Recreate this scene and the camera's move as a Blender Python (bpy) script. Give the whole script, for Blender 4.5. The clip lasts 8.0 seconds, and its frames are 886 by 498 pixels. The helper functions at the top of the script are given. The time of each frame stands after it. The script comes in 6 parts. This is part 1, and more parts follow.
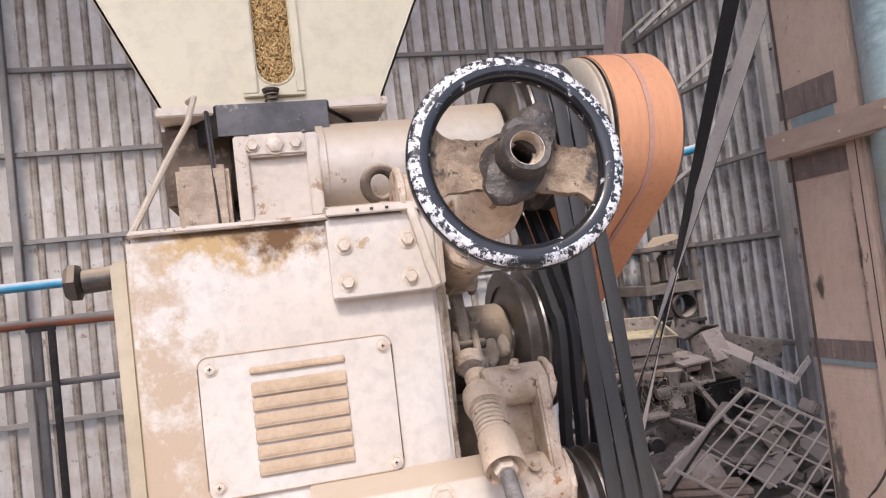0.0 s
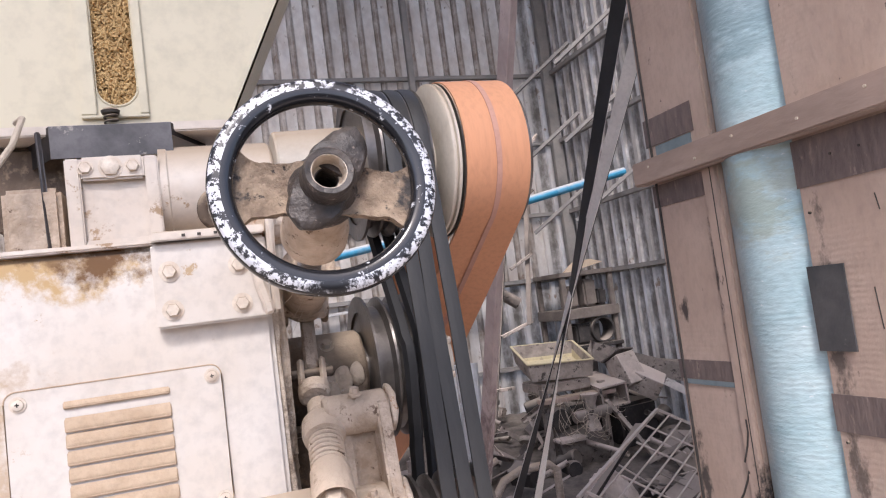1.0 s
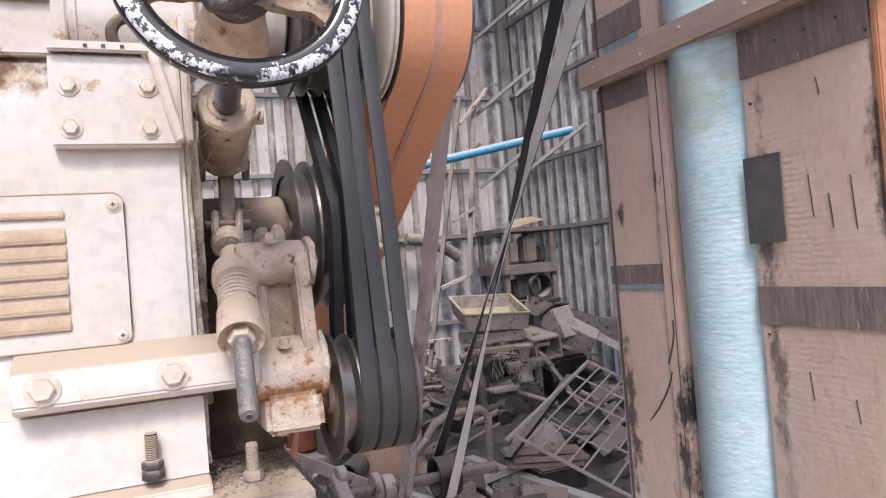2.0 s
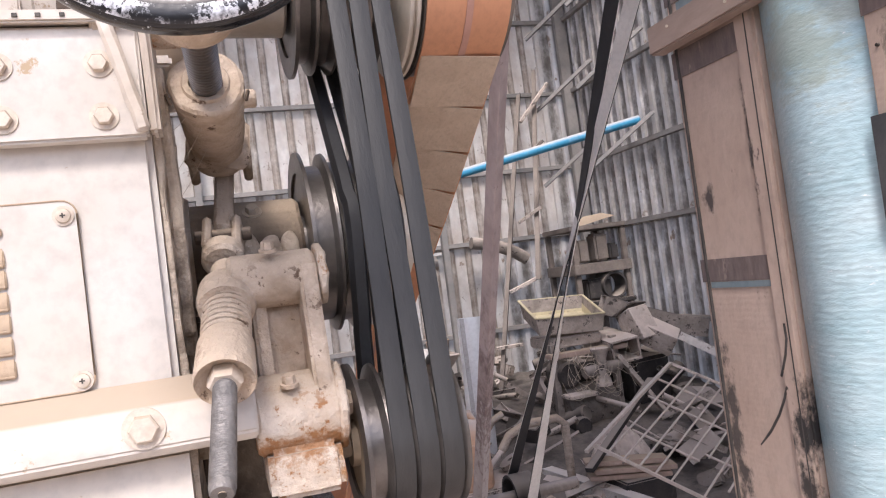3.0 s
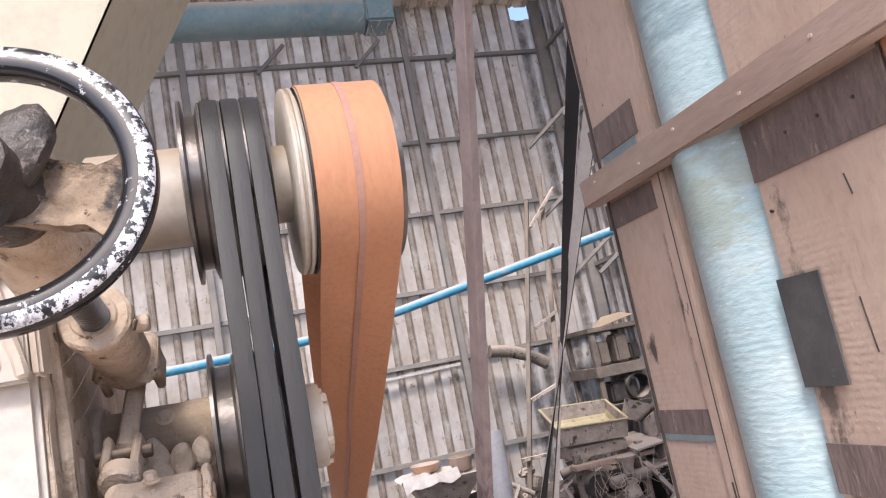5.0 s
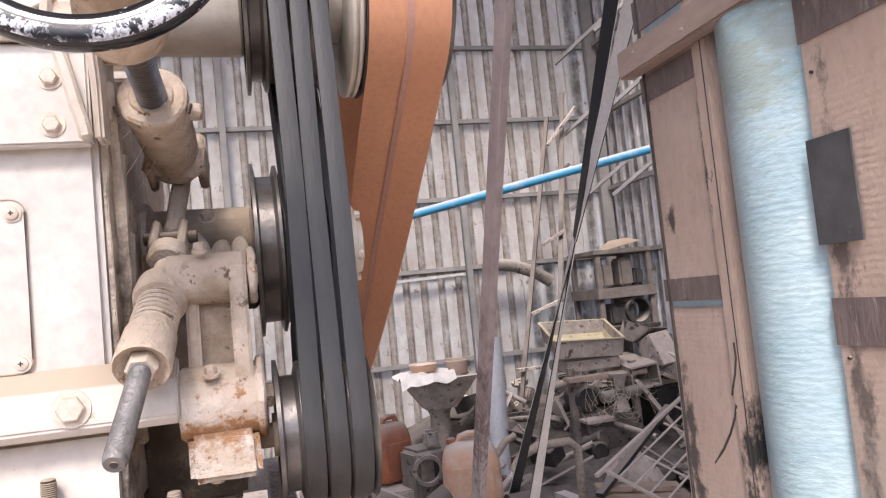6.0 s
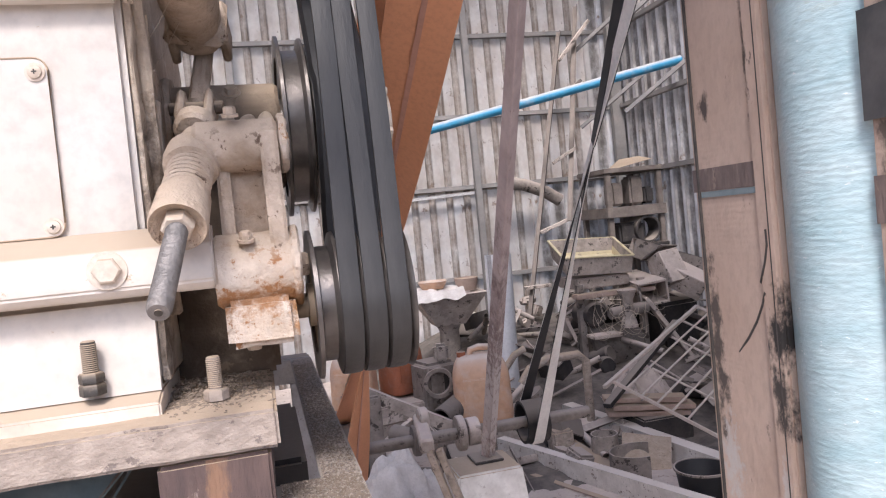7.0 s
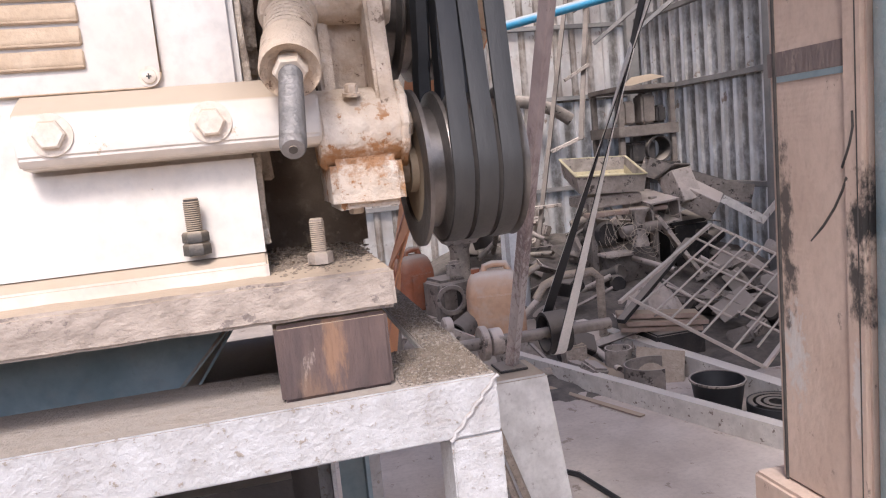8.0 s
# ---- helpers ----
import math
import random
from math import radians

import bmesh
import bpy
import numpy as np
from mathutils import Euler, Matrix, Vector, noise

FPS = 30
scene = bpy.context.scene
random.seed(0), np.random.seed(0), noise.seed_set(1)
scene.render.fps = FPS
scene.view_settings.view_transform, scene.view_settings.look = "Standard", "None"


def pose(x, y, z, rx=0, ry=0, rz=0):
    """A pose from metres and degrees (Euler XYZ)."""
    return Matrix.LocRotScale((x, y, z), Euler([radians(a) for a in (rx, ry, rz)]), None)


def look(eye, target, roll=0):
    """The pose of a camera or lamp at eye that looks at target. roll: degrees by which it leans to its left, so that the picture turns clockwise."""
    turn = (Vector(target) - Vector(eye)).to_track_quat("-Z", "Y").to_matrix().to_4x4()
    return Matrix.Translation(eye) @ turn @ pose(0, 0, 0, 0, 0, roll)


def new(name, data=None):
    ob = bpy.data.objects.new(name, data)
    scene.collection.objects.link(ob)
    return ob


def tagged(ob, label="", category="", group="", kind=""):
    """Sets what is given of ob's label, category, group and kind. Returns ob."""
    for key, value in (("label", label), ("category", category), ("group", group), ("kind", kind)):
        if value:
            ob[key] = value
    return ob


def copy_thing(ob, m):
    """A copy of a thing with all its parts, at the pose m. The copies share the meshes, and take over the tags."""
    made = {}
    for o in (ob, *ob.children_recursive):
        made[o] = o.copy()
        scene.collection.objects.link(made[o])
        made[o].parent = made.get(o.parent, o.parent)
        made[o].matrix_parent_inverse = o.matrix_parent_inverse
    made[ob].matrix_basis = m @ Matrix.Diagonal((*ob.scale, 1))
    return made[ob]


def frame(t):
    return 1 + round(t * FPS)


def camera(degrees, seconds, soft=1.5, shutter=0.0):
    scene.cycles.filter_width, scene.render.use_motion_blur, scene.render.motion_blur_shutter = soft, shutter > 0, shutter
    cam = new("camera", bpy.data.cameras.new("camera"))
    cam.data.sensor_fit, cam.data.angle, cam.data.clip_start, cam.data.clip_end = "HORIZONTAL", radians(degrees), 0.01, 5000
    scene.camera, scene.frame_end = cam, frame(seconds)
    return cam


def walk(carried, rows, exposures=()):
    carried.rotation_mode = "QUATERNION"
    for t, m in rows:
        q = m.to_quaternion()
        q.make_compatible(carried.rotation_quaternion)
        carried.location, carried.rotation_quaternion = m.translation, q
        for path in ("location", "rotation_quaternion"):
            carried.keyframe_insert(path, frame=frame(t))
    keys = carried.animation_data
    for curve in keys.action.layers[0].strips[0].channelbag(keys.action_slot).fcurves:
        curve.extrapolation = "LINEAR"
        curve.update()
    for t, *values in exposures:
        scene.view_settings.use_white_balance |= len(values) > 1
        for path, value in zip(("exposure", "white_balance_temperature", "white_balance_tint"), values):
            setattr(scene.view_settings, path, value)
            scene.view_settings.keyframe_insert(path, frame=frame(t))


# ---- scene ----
# ---------------------------------------------------------------- camera
cam = camera(62.5, 8.0, soft=1.15)
METRES, EYE, TURN = 1.1, 1.5, -13.5
ROWS = [
    (0, 0, 0, 0, 0.33, 2.8, 6.68),
    (0.5, 0.0518, 0.0086, 0.0013, -1.35, 4.51, 6.89),
    (1, 0.1055, 0.0064, -0.0135, -4.91, 4.22, 7.35),
    (1.5, 0.1281, 0.0363, -0.1097, -8.65, 2.36, 5.69),
    (1.7, 0.119, 0.0396, -0.1383, -9.8036, 1.5008, 4.4224),
    (2.8, 0.1325, 0.1702, -0.137, -5.5246, 0.4415, 6.5163),
    (3, 0.1656, 0.2259, -0.1389, -3.9, 1.9, 7.39),
    (3.5, 0.2089, 0.2962, -0.1294, -1.45, 4.91, 8.8),
    (4, 0.2548, 0.2618, -0.0642, -1.6, 8.91, 10.62),
    (4.2, 0.2905, 0.2389, -0.0537, -0.5546, 10.3303, 11.2521),
    (5.3, 0.3103, 0.19, -0.0834, -1.7622, 9.7182, 10.3222),
    (5.5, 0.3006, 0.1832, -0.1075, -1.69, 8.06, 8.86),
    (6, 0.2647, 0.1807, -0.1651, -1.16, 3.88, 5.64),
    (6.5, 0.2432, 0.1867, -0.1787, -0.59, 0.78, 4.87),
    (7, 0.2321, 0.1993, -0.213, -0.72, -1.98, 5.62),
    (7.5, 0.192, 0.2328, -0.2542, -1.74, -5.23, 6.06),
    (8, 0.1317, 0.2267, -0.261, -0.92, -7.76, 5.5),
]
walk(cam, [(t, pose(0, 0, EYE, 0, 0, TURN) @ pose(METRES * x, METRES * y, METRES * z, 90 + pitch, roll, yaw))
           for t, x, y, z, yaw, pitch, roll in ROWS], exposures=[(0.0, 1.10, 6300, 16), (1.5, 1.13, 6050, 16), (3.0, 1.28, 6200, 16), (4.0, 1.48, 6350, 16), (5.5, 1.39, 6350, 16), (6.5, 1.31, 6100, 16), (8.0, 1.28, 6150, 16)])

# ---------------------------------------------------------------- daylight
world = bpy.data.worlds.new("overcast_daylight")
scene.world = world
world.use_nodes = True
sky = world.node_tree.nodes.new("ShaderNodeTexSky")
sky.sky_type, sky.sun_disc = "NISHITA", False
sky.sun_elevation, sky.sun_rotation = radians(52), radians(198)
sky.dust_density = 3.0
world.node_tree.links.new(sky.outputs[0], world.node_tree.nodes["Background"].inputs[0])
world.node_tree.nodes["Background"].inputs[1].default_value = 0.15
sun = new("sun", bpy.data.lights.new("sun", "SUN"))
sun.data.energy, sun.data.angle, sun.data.color = 1.6, radians(14), (1.0, 0.95, 0.88)
sun.matrix_basis = look((-1.5, -4.5, 6.0), (0, 0, 0))


# ---------------------------------------------------------------- materials
def surface(name, c1, c2, scale=8.0, rough=0.7, metal=0.0, bump=0.15, fine=90.0, wear=None, dust=None, stretch=(1, 1, 1), vary=0.0, spec=0.5, stains=(), ripple=0.0, stripes=None):
    """Two tones mixed by broad noise, fine grain, worn spots (colour, scale, amount) and dust on upward faces (colour, amount)."""
    m = bpy.data.materials.new(name)
    m.use_nodes = True
    nt = m.node_tree
    bsdf = nt.nodes["Principled BSDF"]
    link, node = nt.links.new, nt.nodes.new

    def noise_at(sc, detail=6.0, rough_=0.6):
        n = node("ShaderNodeTexNoise")
        n.inputs["Scale"].default_value, n.inputs["Detail"].default_value, n.inputs["Roughness"].default_value = sc, detail, rough_
        link(mapping.outputs[0], n.inputs["Vector"])
        return n.outputs["Fac"]

    def ramp(fac, a, b):
        r = node("ShaderNodeMapRange")
        r.inputs[1].default_value, r.inputs[2].default_value = a, b
        link(fac, r.inputs[0])
        return r.outputs[0]

    def mix(fac, a, b):
        x = node("ShaderNodeMix")
        x.data_type = "RGBA"
        if isinstance(fac, float):
            x.inputs[0].default_value = fac
        else:
            link(fac, x.inputs[0])
        for sock, val in ((x.inputs[6], a), (x.inputs[7], b)):
            if isinstance(val, tuple):
                sock.default_value = (*val, 1)
            else:
                link(val, sock)
        return x.outputs[2]

    def times(a, b):
        x = node("ShaderNodeMath")
        x.operation = "MULTIPLY"
        link(a, x.inputs[0])
        if isinstance(b, float):
            x.inputs[1].default_value = b
        else:
            link(b, x.inputs[1])
        return x.outputs[0]

    coord = node("ShaderNodeTexCoord")
    mapping = node("ShaderNodeMapping")
    mapping.inputs["Scale"].default_value = stretch
    link(coord.outputs["Object"], mapping.inputs["Vector"])
    grain = noise_at(fine, 4.0)
    col = mix(ramp(noise_at(scale), 0.35, 0.65), c1, c2)
    col = mix(times(ramp(grain, 0.45, 0.75), 0.35), col, tuple(v * 0.55 for v in c1))
    rough_out = None
    if wear:
        w_col, w_scale, w_amount = wear
        mask = ramp(noise_at(w_scale, 8.0, 0.7), 0.62 - w_amount * 0.3, 0.66 - w_amount * 0.3)
        col = mix(mask, col, w_col)
    # stripes: bands along the ribs that put rib shade into the colour
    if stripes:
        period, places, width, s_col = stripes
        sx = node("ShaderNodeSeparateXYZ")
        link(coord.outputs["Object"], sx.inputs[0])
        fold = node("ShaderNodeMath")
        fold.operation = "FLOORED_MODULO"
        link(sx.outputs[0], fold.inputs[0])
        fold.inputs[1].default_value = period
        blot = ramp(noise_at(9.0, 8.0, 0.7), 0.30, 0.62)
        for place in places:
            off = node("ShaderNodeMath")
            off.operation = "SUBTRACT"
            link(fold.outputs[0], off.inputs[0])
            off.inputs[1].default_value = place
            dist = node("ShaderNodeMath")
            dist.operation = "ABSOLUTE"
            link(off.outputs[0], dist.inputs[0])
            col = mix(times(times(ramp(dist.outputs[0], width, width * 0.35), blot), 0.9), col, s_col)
    for centre, radii, s_col, s_scale, s_amount in stains:
        shift = node("ShaderNodeVectorMath")
        shift.operation = "SUBTRACT"
        link(coord.outputs["Object"], shift.inputs[0])
        shift.inputs[1].default_value = centre
        div = node("ShaderNodeVectorMath")
        div.operation = "DIVIDE"
        link(shift.outputs[0], div.inputs[0])
        div.inputs[1].default_value = radii
        length = node("ShaderNodeVectorMath")
        length.operation = "LENGTH"
        link(div.outputs[0], length.inputs[0])
        near = ramp(length.outputs["Value"], 1.3, 0.0)
        blot = ramp(noise_at(s_scale, 8.0, 0.7), 0.25, 0.75)
        soft_mask = node("ShaderNodeMath")
        soft_mask.operation = "ADD"
        link(times(near, 0.78), soft_mask.inputs[0])
        link(blot, soft_mask.inputs[1])
        inside = ramp(length.outputs["Value"], 1.3, 0.9)
        mask = times(times(ramp(soft_mask.outputs[0], 0.85, 1.15), inside), float(s_amount))
        col = mix(mask, col, s_col)
    if dust:
        geo = node("ShaderNodeNewGeometry")
        sep = node("ShaderNodeSeparateXYZ")
        link(geo.outputs["Normal"], sep.inputs[0])
        up = ramp(sep.outputs[2], 0.15, 0.75)
        patch = ramp(noise_at(scale * 2.5), 0.62 - dust[1] * 0.3, 0.75 - dust[1] * 0.15)
        both = node("ShaderNodeMath")
        both.operation, both.use_clamp = "ADD", True
        link(times(up, 0.9), both.inputs[0])
        link(times(patch, dust[1]), both.inputs[1])
        col = mix(both.outputs[0], col, dust[0])
        rough_out = ramp(both.outputs[0], 0.0, 1.0)
    if vary:
        info = node("ShaderNodeObjectInfo")
        hsv = node("ShaderNodeHueSaturation")
        r = node("ShaderNodeMapRange")
        r.inputs[3].default_value, r.inputs[4].default_value = 1 - vary, 1 + vary
        link(info.outputs["Random"], r.inputs[0])
        link(r.outputs[0], hsv.inputs["Value"])
        link(col, hsv.inputs["Color"])
        col = hsv.outputs[0]
    link(col, bsdf.inputs["Base Color"])
    if rough_out is not None:
        r = node("ShaderNodeMapRange")
        r.inputs[3].default_value, r.inputs[4].default_value = rough, 0.92
        link(rough_out, r.inputs[0])
        link(r.outputs[0], bsdf.inputs["Roughness"])
        if metal:
            r2 = node("ShaderNodeMapRange")
            r2.inputs[3].default_value, r2.inputs[4].default_value = metal, 0.0
            link(rough_out, r2.inputs[0])
            link(r2.outputs[0], bsdf.inputs["Metallic"])
    else:
        bsdf.inputs["Roughness"].default_value = rough
        bsdf.inputs["Metallic"].default_value = metal
    bsdf.inputs["Specular IOR Level"].default_value = spec
    if bump:
        b = node("ShaderNodeBump")
        b.inputs["Strength"].default_value, b.inputs["Distance"].default_value = bump, 0.004
        if ripple:
            wv = node("ShaderNodeTexWave")
            wv.bands_direction = "Z"
            wv.inputs["Scale"].default_value, wv.inputs["Distortion"].default_value, wv.inputs["Detail"].default_value, wv.inputs["Detail Scale"].default_value = ripple, 3.0, 3.0, 1.2
            link(coord.outputs["Object"], wv.inputs["Vector"])
            add = node("ShaderNodeMath")
            add.operation = "ADD"
            link(grain, add.inputs[0])
            link(times(times(wv.outputs["Fac"], ramp(noise_at(2.5), 0.42, 0.62)), 0.16), add.inputs[1])
            link(add.outputs[0], b.inputs["Height"])
        else:
            link(grain, b.inputs["Height"])
        link(b.outputs[0], bsdf.inputs["Normal"])
    return m


DUST = (0.42, 0.33, 0.24)
GREY_DUST = (0.30, 0.255, 0.215)
M = {
    "cream": surface("cream_machine_paint", (0.70, 0.63, 0.55), (0.60, 0.51, 0.42), 7, 0.45, 0, 0.08, 60, wear=((0.36, 0.24, 0.14), 18, 0.03), dust=(DUST, 0.2)),
    "sidecream": surface("yellowed_cream_paint", (0.58, 0.50, 0.37), (0.46, 0.385, 0.275), 8, 0.5, 0, 0.08, 60),
    "white": surface("white_panel_paint", (0.69, 0.65, 0.60), (0.62, 0.555, 0.48), 5, 0.4, 0, 0.05, 70, wear=((0.45, 0.33, 0.2), 26, -0.08), dust=(DUST, 0.10)),
    "bodypaint": surface("white_body_paint_oil_stained", (0.70, 0.655, 0.60), (0.63, 0.565, 0.49), 6, 0.4, 0, 0.06, 70, wear=((0.45, 0.33, 0.2), 34, -0.10), dust=(DUST, 0.10), stains=(
        ((-0.19, -0.22, 0.22), (0.11, 0.3, 0.38), (0.46, 0.345, 0.235), 24, 0.85),
        ((-0.12, -0.22, 0.16), (0.09, 0.3, 0.13), (0.48, 0.36, 0.25), 34, 0.6),
        ((-0.08, -0.22, 0.475), (0.21, 0.3, 0.06), (0.48, 0.32, 0.14), 22, 0.95),
        ((-0.02, -0.22, 0.470), (0.085, 0.3, 0.058), (0.15, 0.075, 0.025), 24, 1.0),
        ((-0.10, -0.22, 0.476), (0.09, 0.3, 0.018), (0.24, 0.14, 0.06), 40, 0.9),
        ((0.10, -0.22, 0.10), (0.16, 0.3, 0.05), (0.50, 0.40, 0.30), 14, 0.6))),
    "hopper": surface("ivory_hopper_paint", (0.66, 0.60, 0.44), (0.63, 0.57, 0.415), 3, 0.42, 0, 0.03, 40, wear=((0.4, 0.3, 0.18), 60, -0.42)),
    "cast": surface("dusty_cast_iron_painted", (0.60, 0.49, 0.385), (0.40, 0.30, 0.21), 36, 0.75, 0, 1.0, 120, wear=((0.13, 0.08, 0.05), 55, 0.07), dust=((0.54, 0.43, 0.325), 0.4)),
    "rustcast": surface("chipped_rusty_cast_paint", (0.70, 0.61, 0.51), (0.54, 0.41, 0.30), 30, 0.7, 0, 1.0, 110, wear=((0.34, 0.16, 0.065), 60, 0.20), dust=((0.50, 0.40, 0.30), 0.35), stains=(((0, -0.05, 0.050), (0.5, 0.2, 0.022), (0.36, 0.17, 0.065), 60, 0.9), ((0.045, -0.05, 0.03), (0.016, 0.2, 0.05), (0.36, 0.18, 0.07), 60, 0.9))),
    # grime, with the tone darkened further for the shaded cavity by the housing
    "darkcast": surface("grimy_housing_with_shade", (0.09, 0.065, 0.048), (0.17, 0.125, 0.09), 30, 0.85, 0, 0.7, 120, wear=((0.26, 0.19, 0.13), 22, 0.1), dust=(DUST, 0.22)),
    "steel": surface("worn_machined_steel", (0.50, 0.46, 0.42), (0.36, 0.33, 0.30), 20, 0.35, 0.85, 0.1, 120, dust=(DUST, 0.2)),
    "rodsteel": surface("dull_grey_threaded_steel", (0.24, 0.22, 0.205), (0.16, 0.148, 0.138), 40, 0.55, 0.35, 0.5, 160),
    "screwsteel": surface("oily_dark_screw_steel", (0.16, 0.145, 0.135), (0.26, 0.23, 0.21), 30, 0.35, 0.7, 0.15, 120),
    "pulley": surface("dusty_steel_pulley", (0.19, 0.17, 0.155), (0.10, 0.088, 0.08), 20, 0.34, 0.6, 0.15, 120),
    "bronze": surface("dusty_brown_pulley_face", (0.46, 0.37, 0.26), (0.33, 0.26, 0.185), 20, 0.5, 0.2, 0.15, 120),
    "creampulley": surface("cream_pulley_paint", (0.62, 0.56, 0.47), (0.52, 0.46, 0.38), 14, 0.45, 0.0, 0.1, 90, dust=(DUST, 0.25)),
    "rubber": surface("worn_black_rubber_belt", (0.024, 0.023, 0.022), (0.038, 0.036, 0.034), 14, 0.52, 0, 0.15, 200, stretch=(1, 1, 0.15)),
    "rubberdark": surface("black_rubber", (0.02, 0.02, 0.022), (0.03, 0.03, 0.032), 14, 0.55, 0, 0.1, 200),
    "orange": surface("orange_canvas_belt", (0.68, 0.33, 0.18), (0.60, 0.29, 0.155), 3, 0.7, 0, 0.1, 150, stretch=(1, 1, 0.1)),
    "stripe": surface("mauve_belt_seam", (0.52, 0.29, 0.22), (0.47, 0.26, 0.2), 8, 0.75),
    "black": surface("glossy_black_enamel", (0.014, 0.014, 0.016), (0.022, 0.022, 0.025), 10, 0.14, 0, 0.04, 80, wear=((0.6, 0.6, 0.62), 90, 0.02)),
    "wornrim": surface("enamel_flaked_to_white_metal", (0.74, 0.74, 0.76), (0.60, 0.60, 0.63), 20, 0.32, 0.15, 0.15, 80, wear=((0.018, 0.018, 0.02), 150, 0.46), stains=(
        ((0.024, -0.02, 0.094), (0.036, 0.06, 0.03), (0.016, 0.016, 0.018), 90, 1.0), ((-0.006, -0.02, -0.095), (0.042, 0.06, 0.022), (0.016, 0.016, 0.018), 90, 1.0))),
    "blackmetal": surface("blackened_sheet_steel", (0.07, 0.065, 0.065), (0.13, 0.12, 0.12), 18, 0.4, 0.4, 0.1, 90, wear=((0.28, 0.25, 0.22), 20, 0.0)),
    "caked": surface("spoke_caked_with_bran_dust", (0.38, 0.29, 0.205), (0.17, 0.12, 0.085), 45, 0.95, 0, 1.0, 150, wear=((0.05, 0.042, 0.038), 60, 0.10), stains=(((0.082, -0.01, -0.01), (0.022, 0.05, 0.06), (0.045, 0.042, 0.042), 60, 0.95), ((-0.085, -0.01, 0.01), (0.022, 0.05, 0.06), (0.045, 0.042, 0.042), 60, 0.95))),
    "hubmetal": surface("greasy_black_hub", (0.045, 0.04, 0.037), (0.10, 0.08, 0.068), 40, 0.5, 0.15, 0.8, 90, wear=((0.23, 0.185, 0.155), 60, 0.08)),
    "bolt": surface("painted_bolt_head", (0.72, 0.64, 0.54), (0.6, 0.5, 0.4), 60, 0.5, 0.1, 0.2, 200, dust=(DUST, 0.2)),
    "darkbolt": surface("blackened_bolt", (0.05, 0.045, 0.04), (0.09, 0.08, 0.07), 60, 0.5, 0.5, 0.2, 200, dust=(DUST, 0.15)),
    "louvre": surface("dusty_louvre_gap", (0.52, 0.40, 0.285), (0.44, 0.325, 0.22), 30, 0.9, 0, 0.3, 160),
    "plank": surface("dusty_bearer_plank", (0.43, 0.36, 0.30), (0.28, 0.23, 0.19), 38, 0.9, 0, 1.0, 90, wear=((0.19, 0.155, 0.135), 60, 0.12), dust=(DUST, 0.2), stretch=(0.8, 1, 1.1), stains=(((-0.10, -0.4, 0.015), (0.02, 0.2, 0.012), (0.05, 0.045, 0.04), 60, 0.9),)),
    "timber": surface("dark_red_hardwood_end", (0.07, 0.048, 0.045), (0.125, 0.082, 0.07), 18, 0.7, 0, 0.8, 60, wear=((0.22, 0.17, 0.15), 40, 0.0), stretch=(2.0, 1, 0.5), dust=(DUST, 0.15), stains=(((0.047, 0, 0.036), (0.015, 0.3, 0.055), (0.30, 0.165, 0.09), 40, 0.6), ((0.028, 0, 0.005), (0.02, 0.3, 0.02), (0.24, 0.145, 0.09), 40, 0.5))),
    "tablepaint": surface("scuffed_white_steel_frame", (0.47, 0.465, 0.465), (0.37, 0.355, 0.345), 26, 0.55, 0, 0.8, 110, wear=((0.27, 0.23, 0.19), 110, 0.07), dust=(GREY_DUST, 0.25)),
    "bran": surface("loose_bran_dust", (0.30, 0.24, 0.185), (0.21, 0.165, 0.125), 60, 0.98, 0, 1.0, 350),
    "brancake": surface("caked_bran", (0.46, 0.39, 0.33), (0.23, 0.19, 0.16), 240, 0.98, 0, 1.0, 420, wear=((0.09, 0.075, 0.065), 330, 0.25)),
    "tealsheet": surface("dull_teal_sheet", (0.18, 0.24, 0.26), (0.26, 0.315, 0.33), 14, 0.6, 0.1, 0.1, 60, wear=((0.18, 0.22, 0.23), 22, 0.02), dust=(GREY_DUST, 0.2)),
    "duct": surface("dust_brown_plywood_casing", (0.58, 0.445, 0.36), (0.49, 0.365, 0.29), 9, 0.85, 0, 0.5, 70, wear=((0.17, 0.13, 0.115), 26, -0.10), stretch=(1, 1, 0.6), ripple=34.0, stains=(
        ((-0.1, 0.146, 1.62), (0.5, 0.010, 0.14), (0.05, 0.045, 0.042), 60, 0.9),
        ((-0.1, 0.117, 1.20), (0.5, 0.032, 0.085), (0.045, 0.040, 0.038), 34, 1.0),
        ((-0.1, 0.122, 1.09), (0.5, 0.032, 0.070), (0.05, 0.045, 0.042), 34, 0.95),
        ((-0.1, 0.258, 1.55), (0.5, 0.020, 0.035), (0.07, 0.055, 0.05), 50, 0.95),
        ((-0.1, 0.272, 1.15), (0.5, 0.026, 0.22), (0.065, 0.056, 0.052), 44, 0.9),
        ((-0.1, 0.258, 0.97), (0.5, 0.040, 0.11), (0.55, 0.52, 0.49), 70, 0.85),
        ((-0.1, 0.125, 0.95), (0.5, 0.014, 0.09), (0.55, 0.52, 0.49), 60, 0.8),
        ((-0.1, -0.095, 1.30), (0.5, 0.022, 0.60), (0.055, 0.048, 0.045), 38, 0.75),
        ((-0.1, -0.285, 1.55), (0.5, 0.024, 0.40), (0.05, 0.045, 0.04), 26, 0.8),
        ((-0.1, -0.10, 1.15), (0.5, 0.07, 0.20), (0.47, 0.40, 0.34), 34, 0.6))),
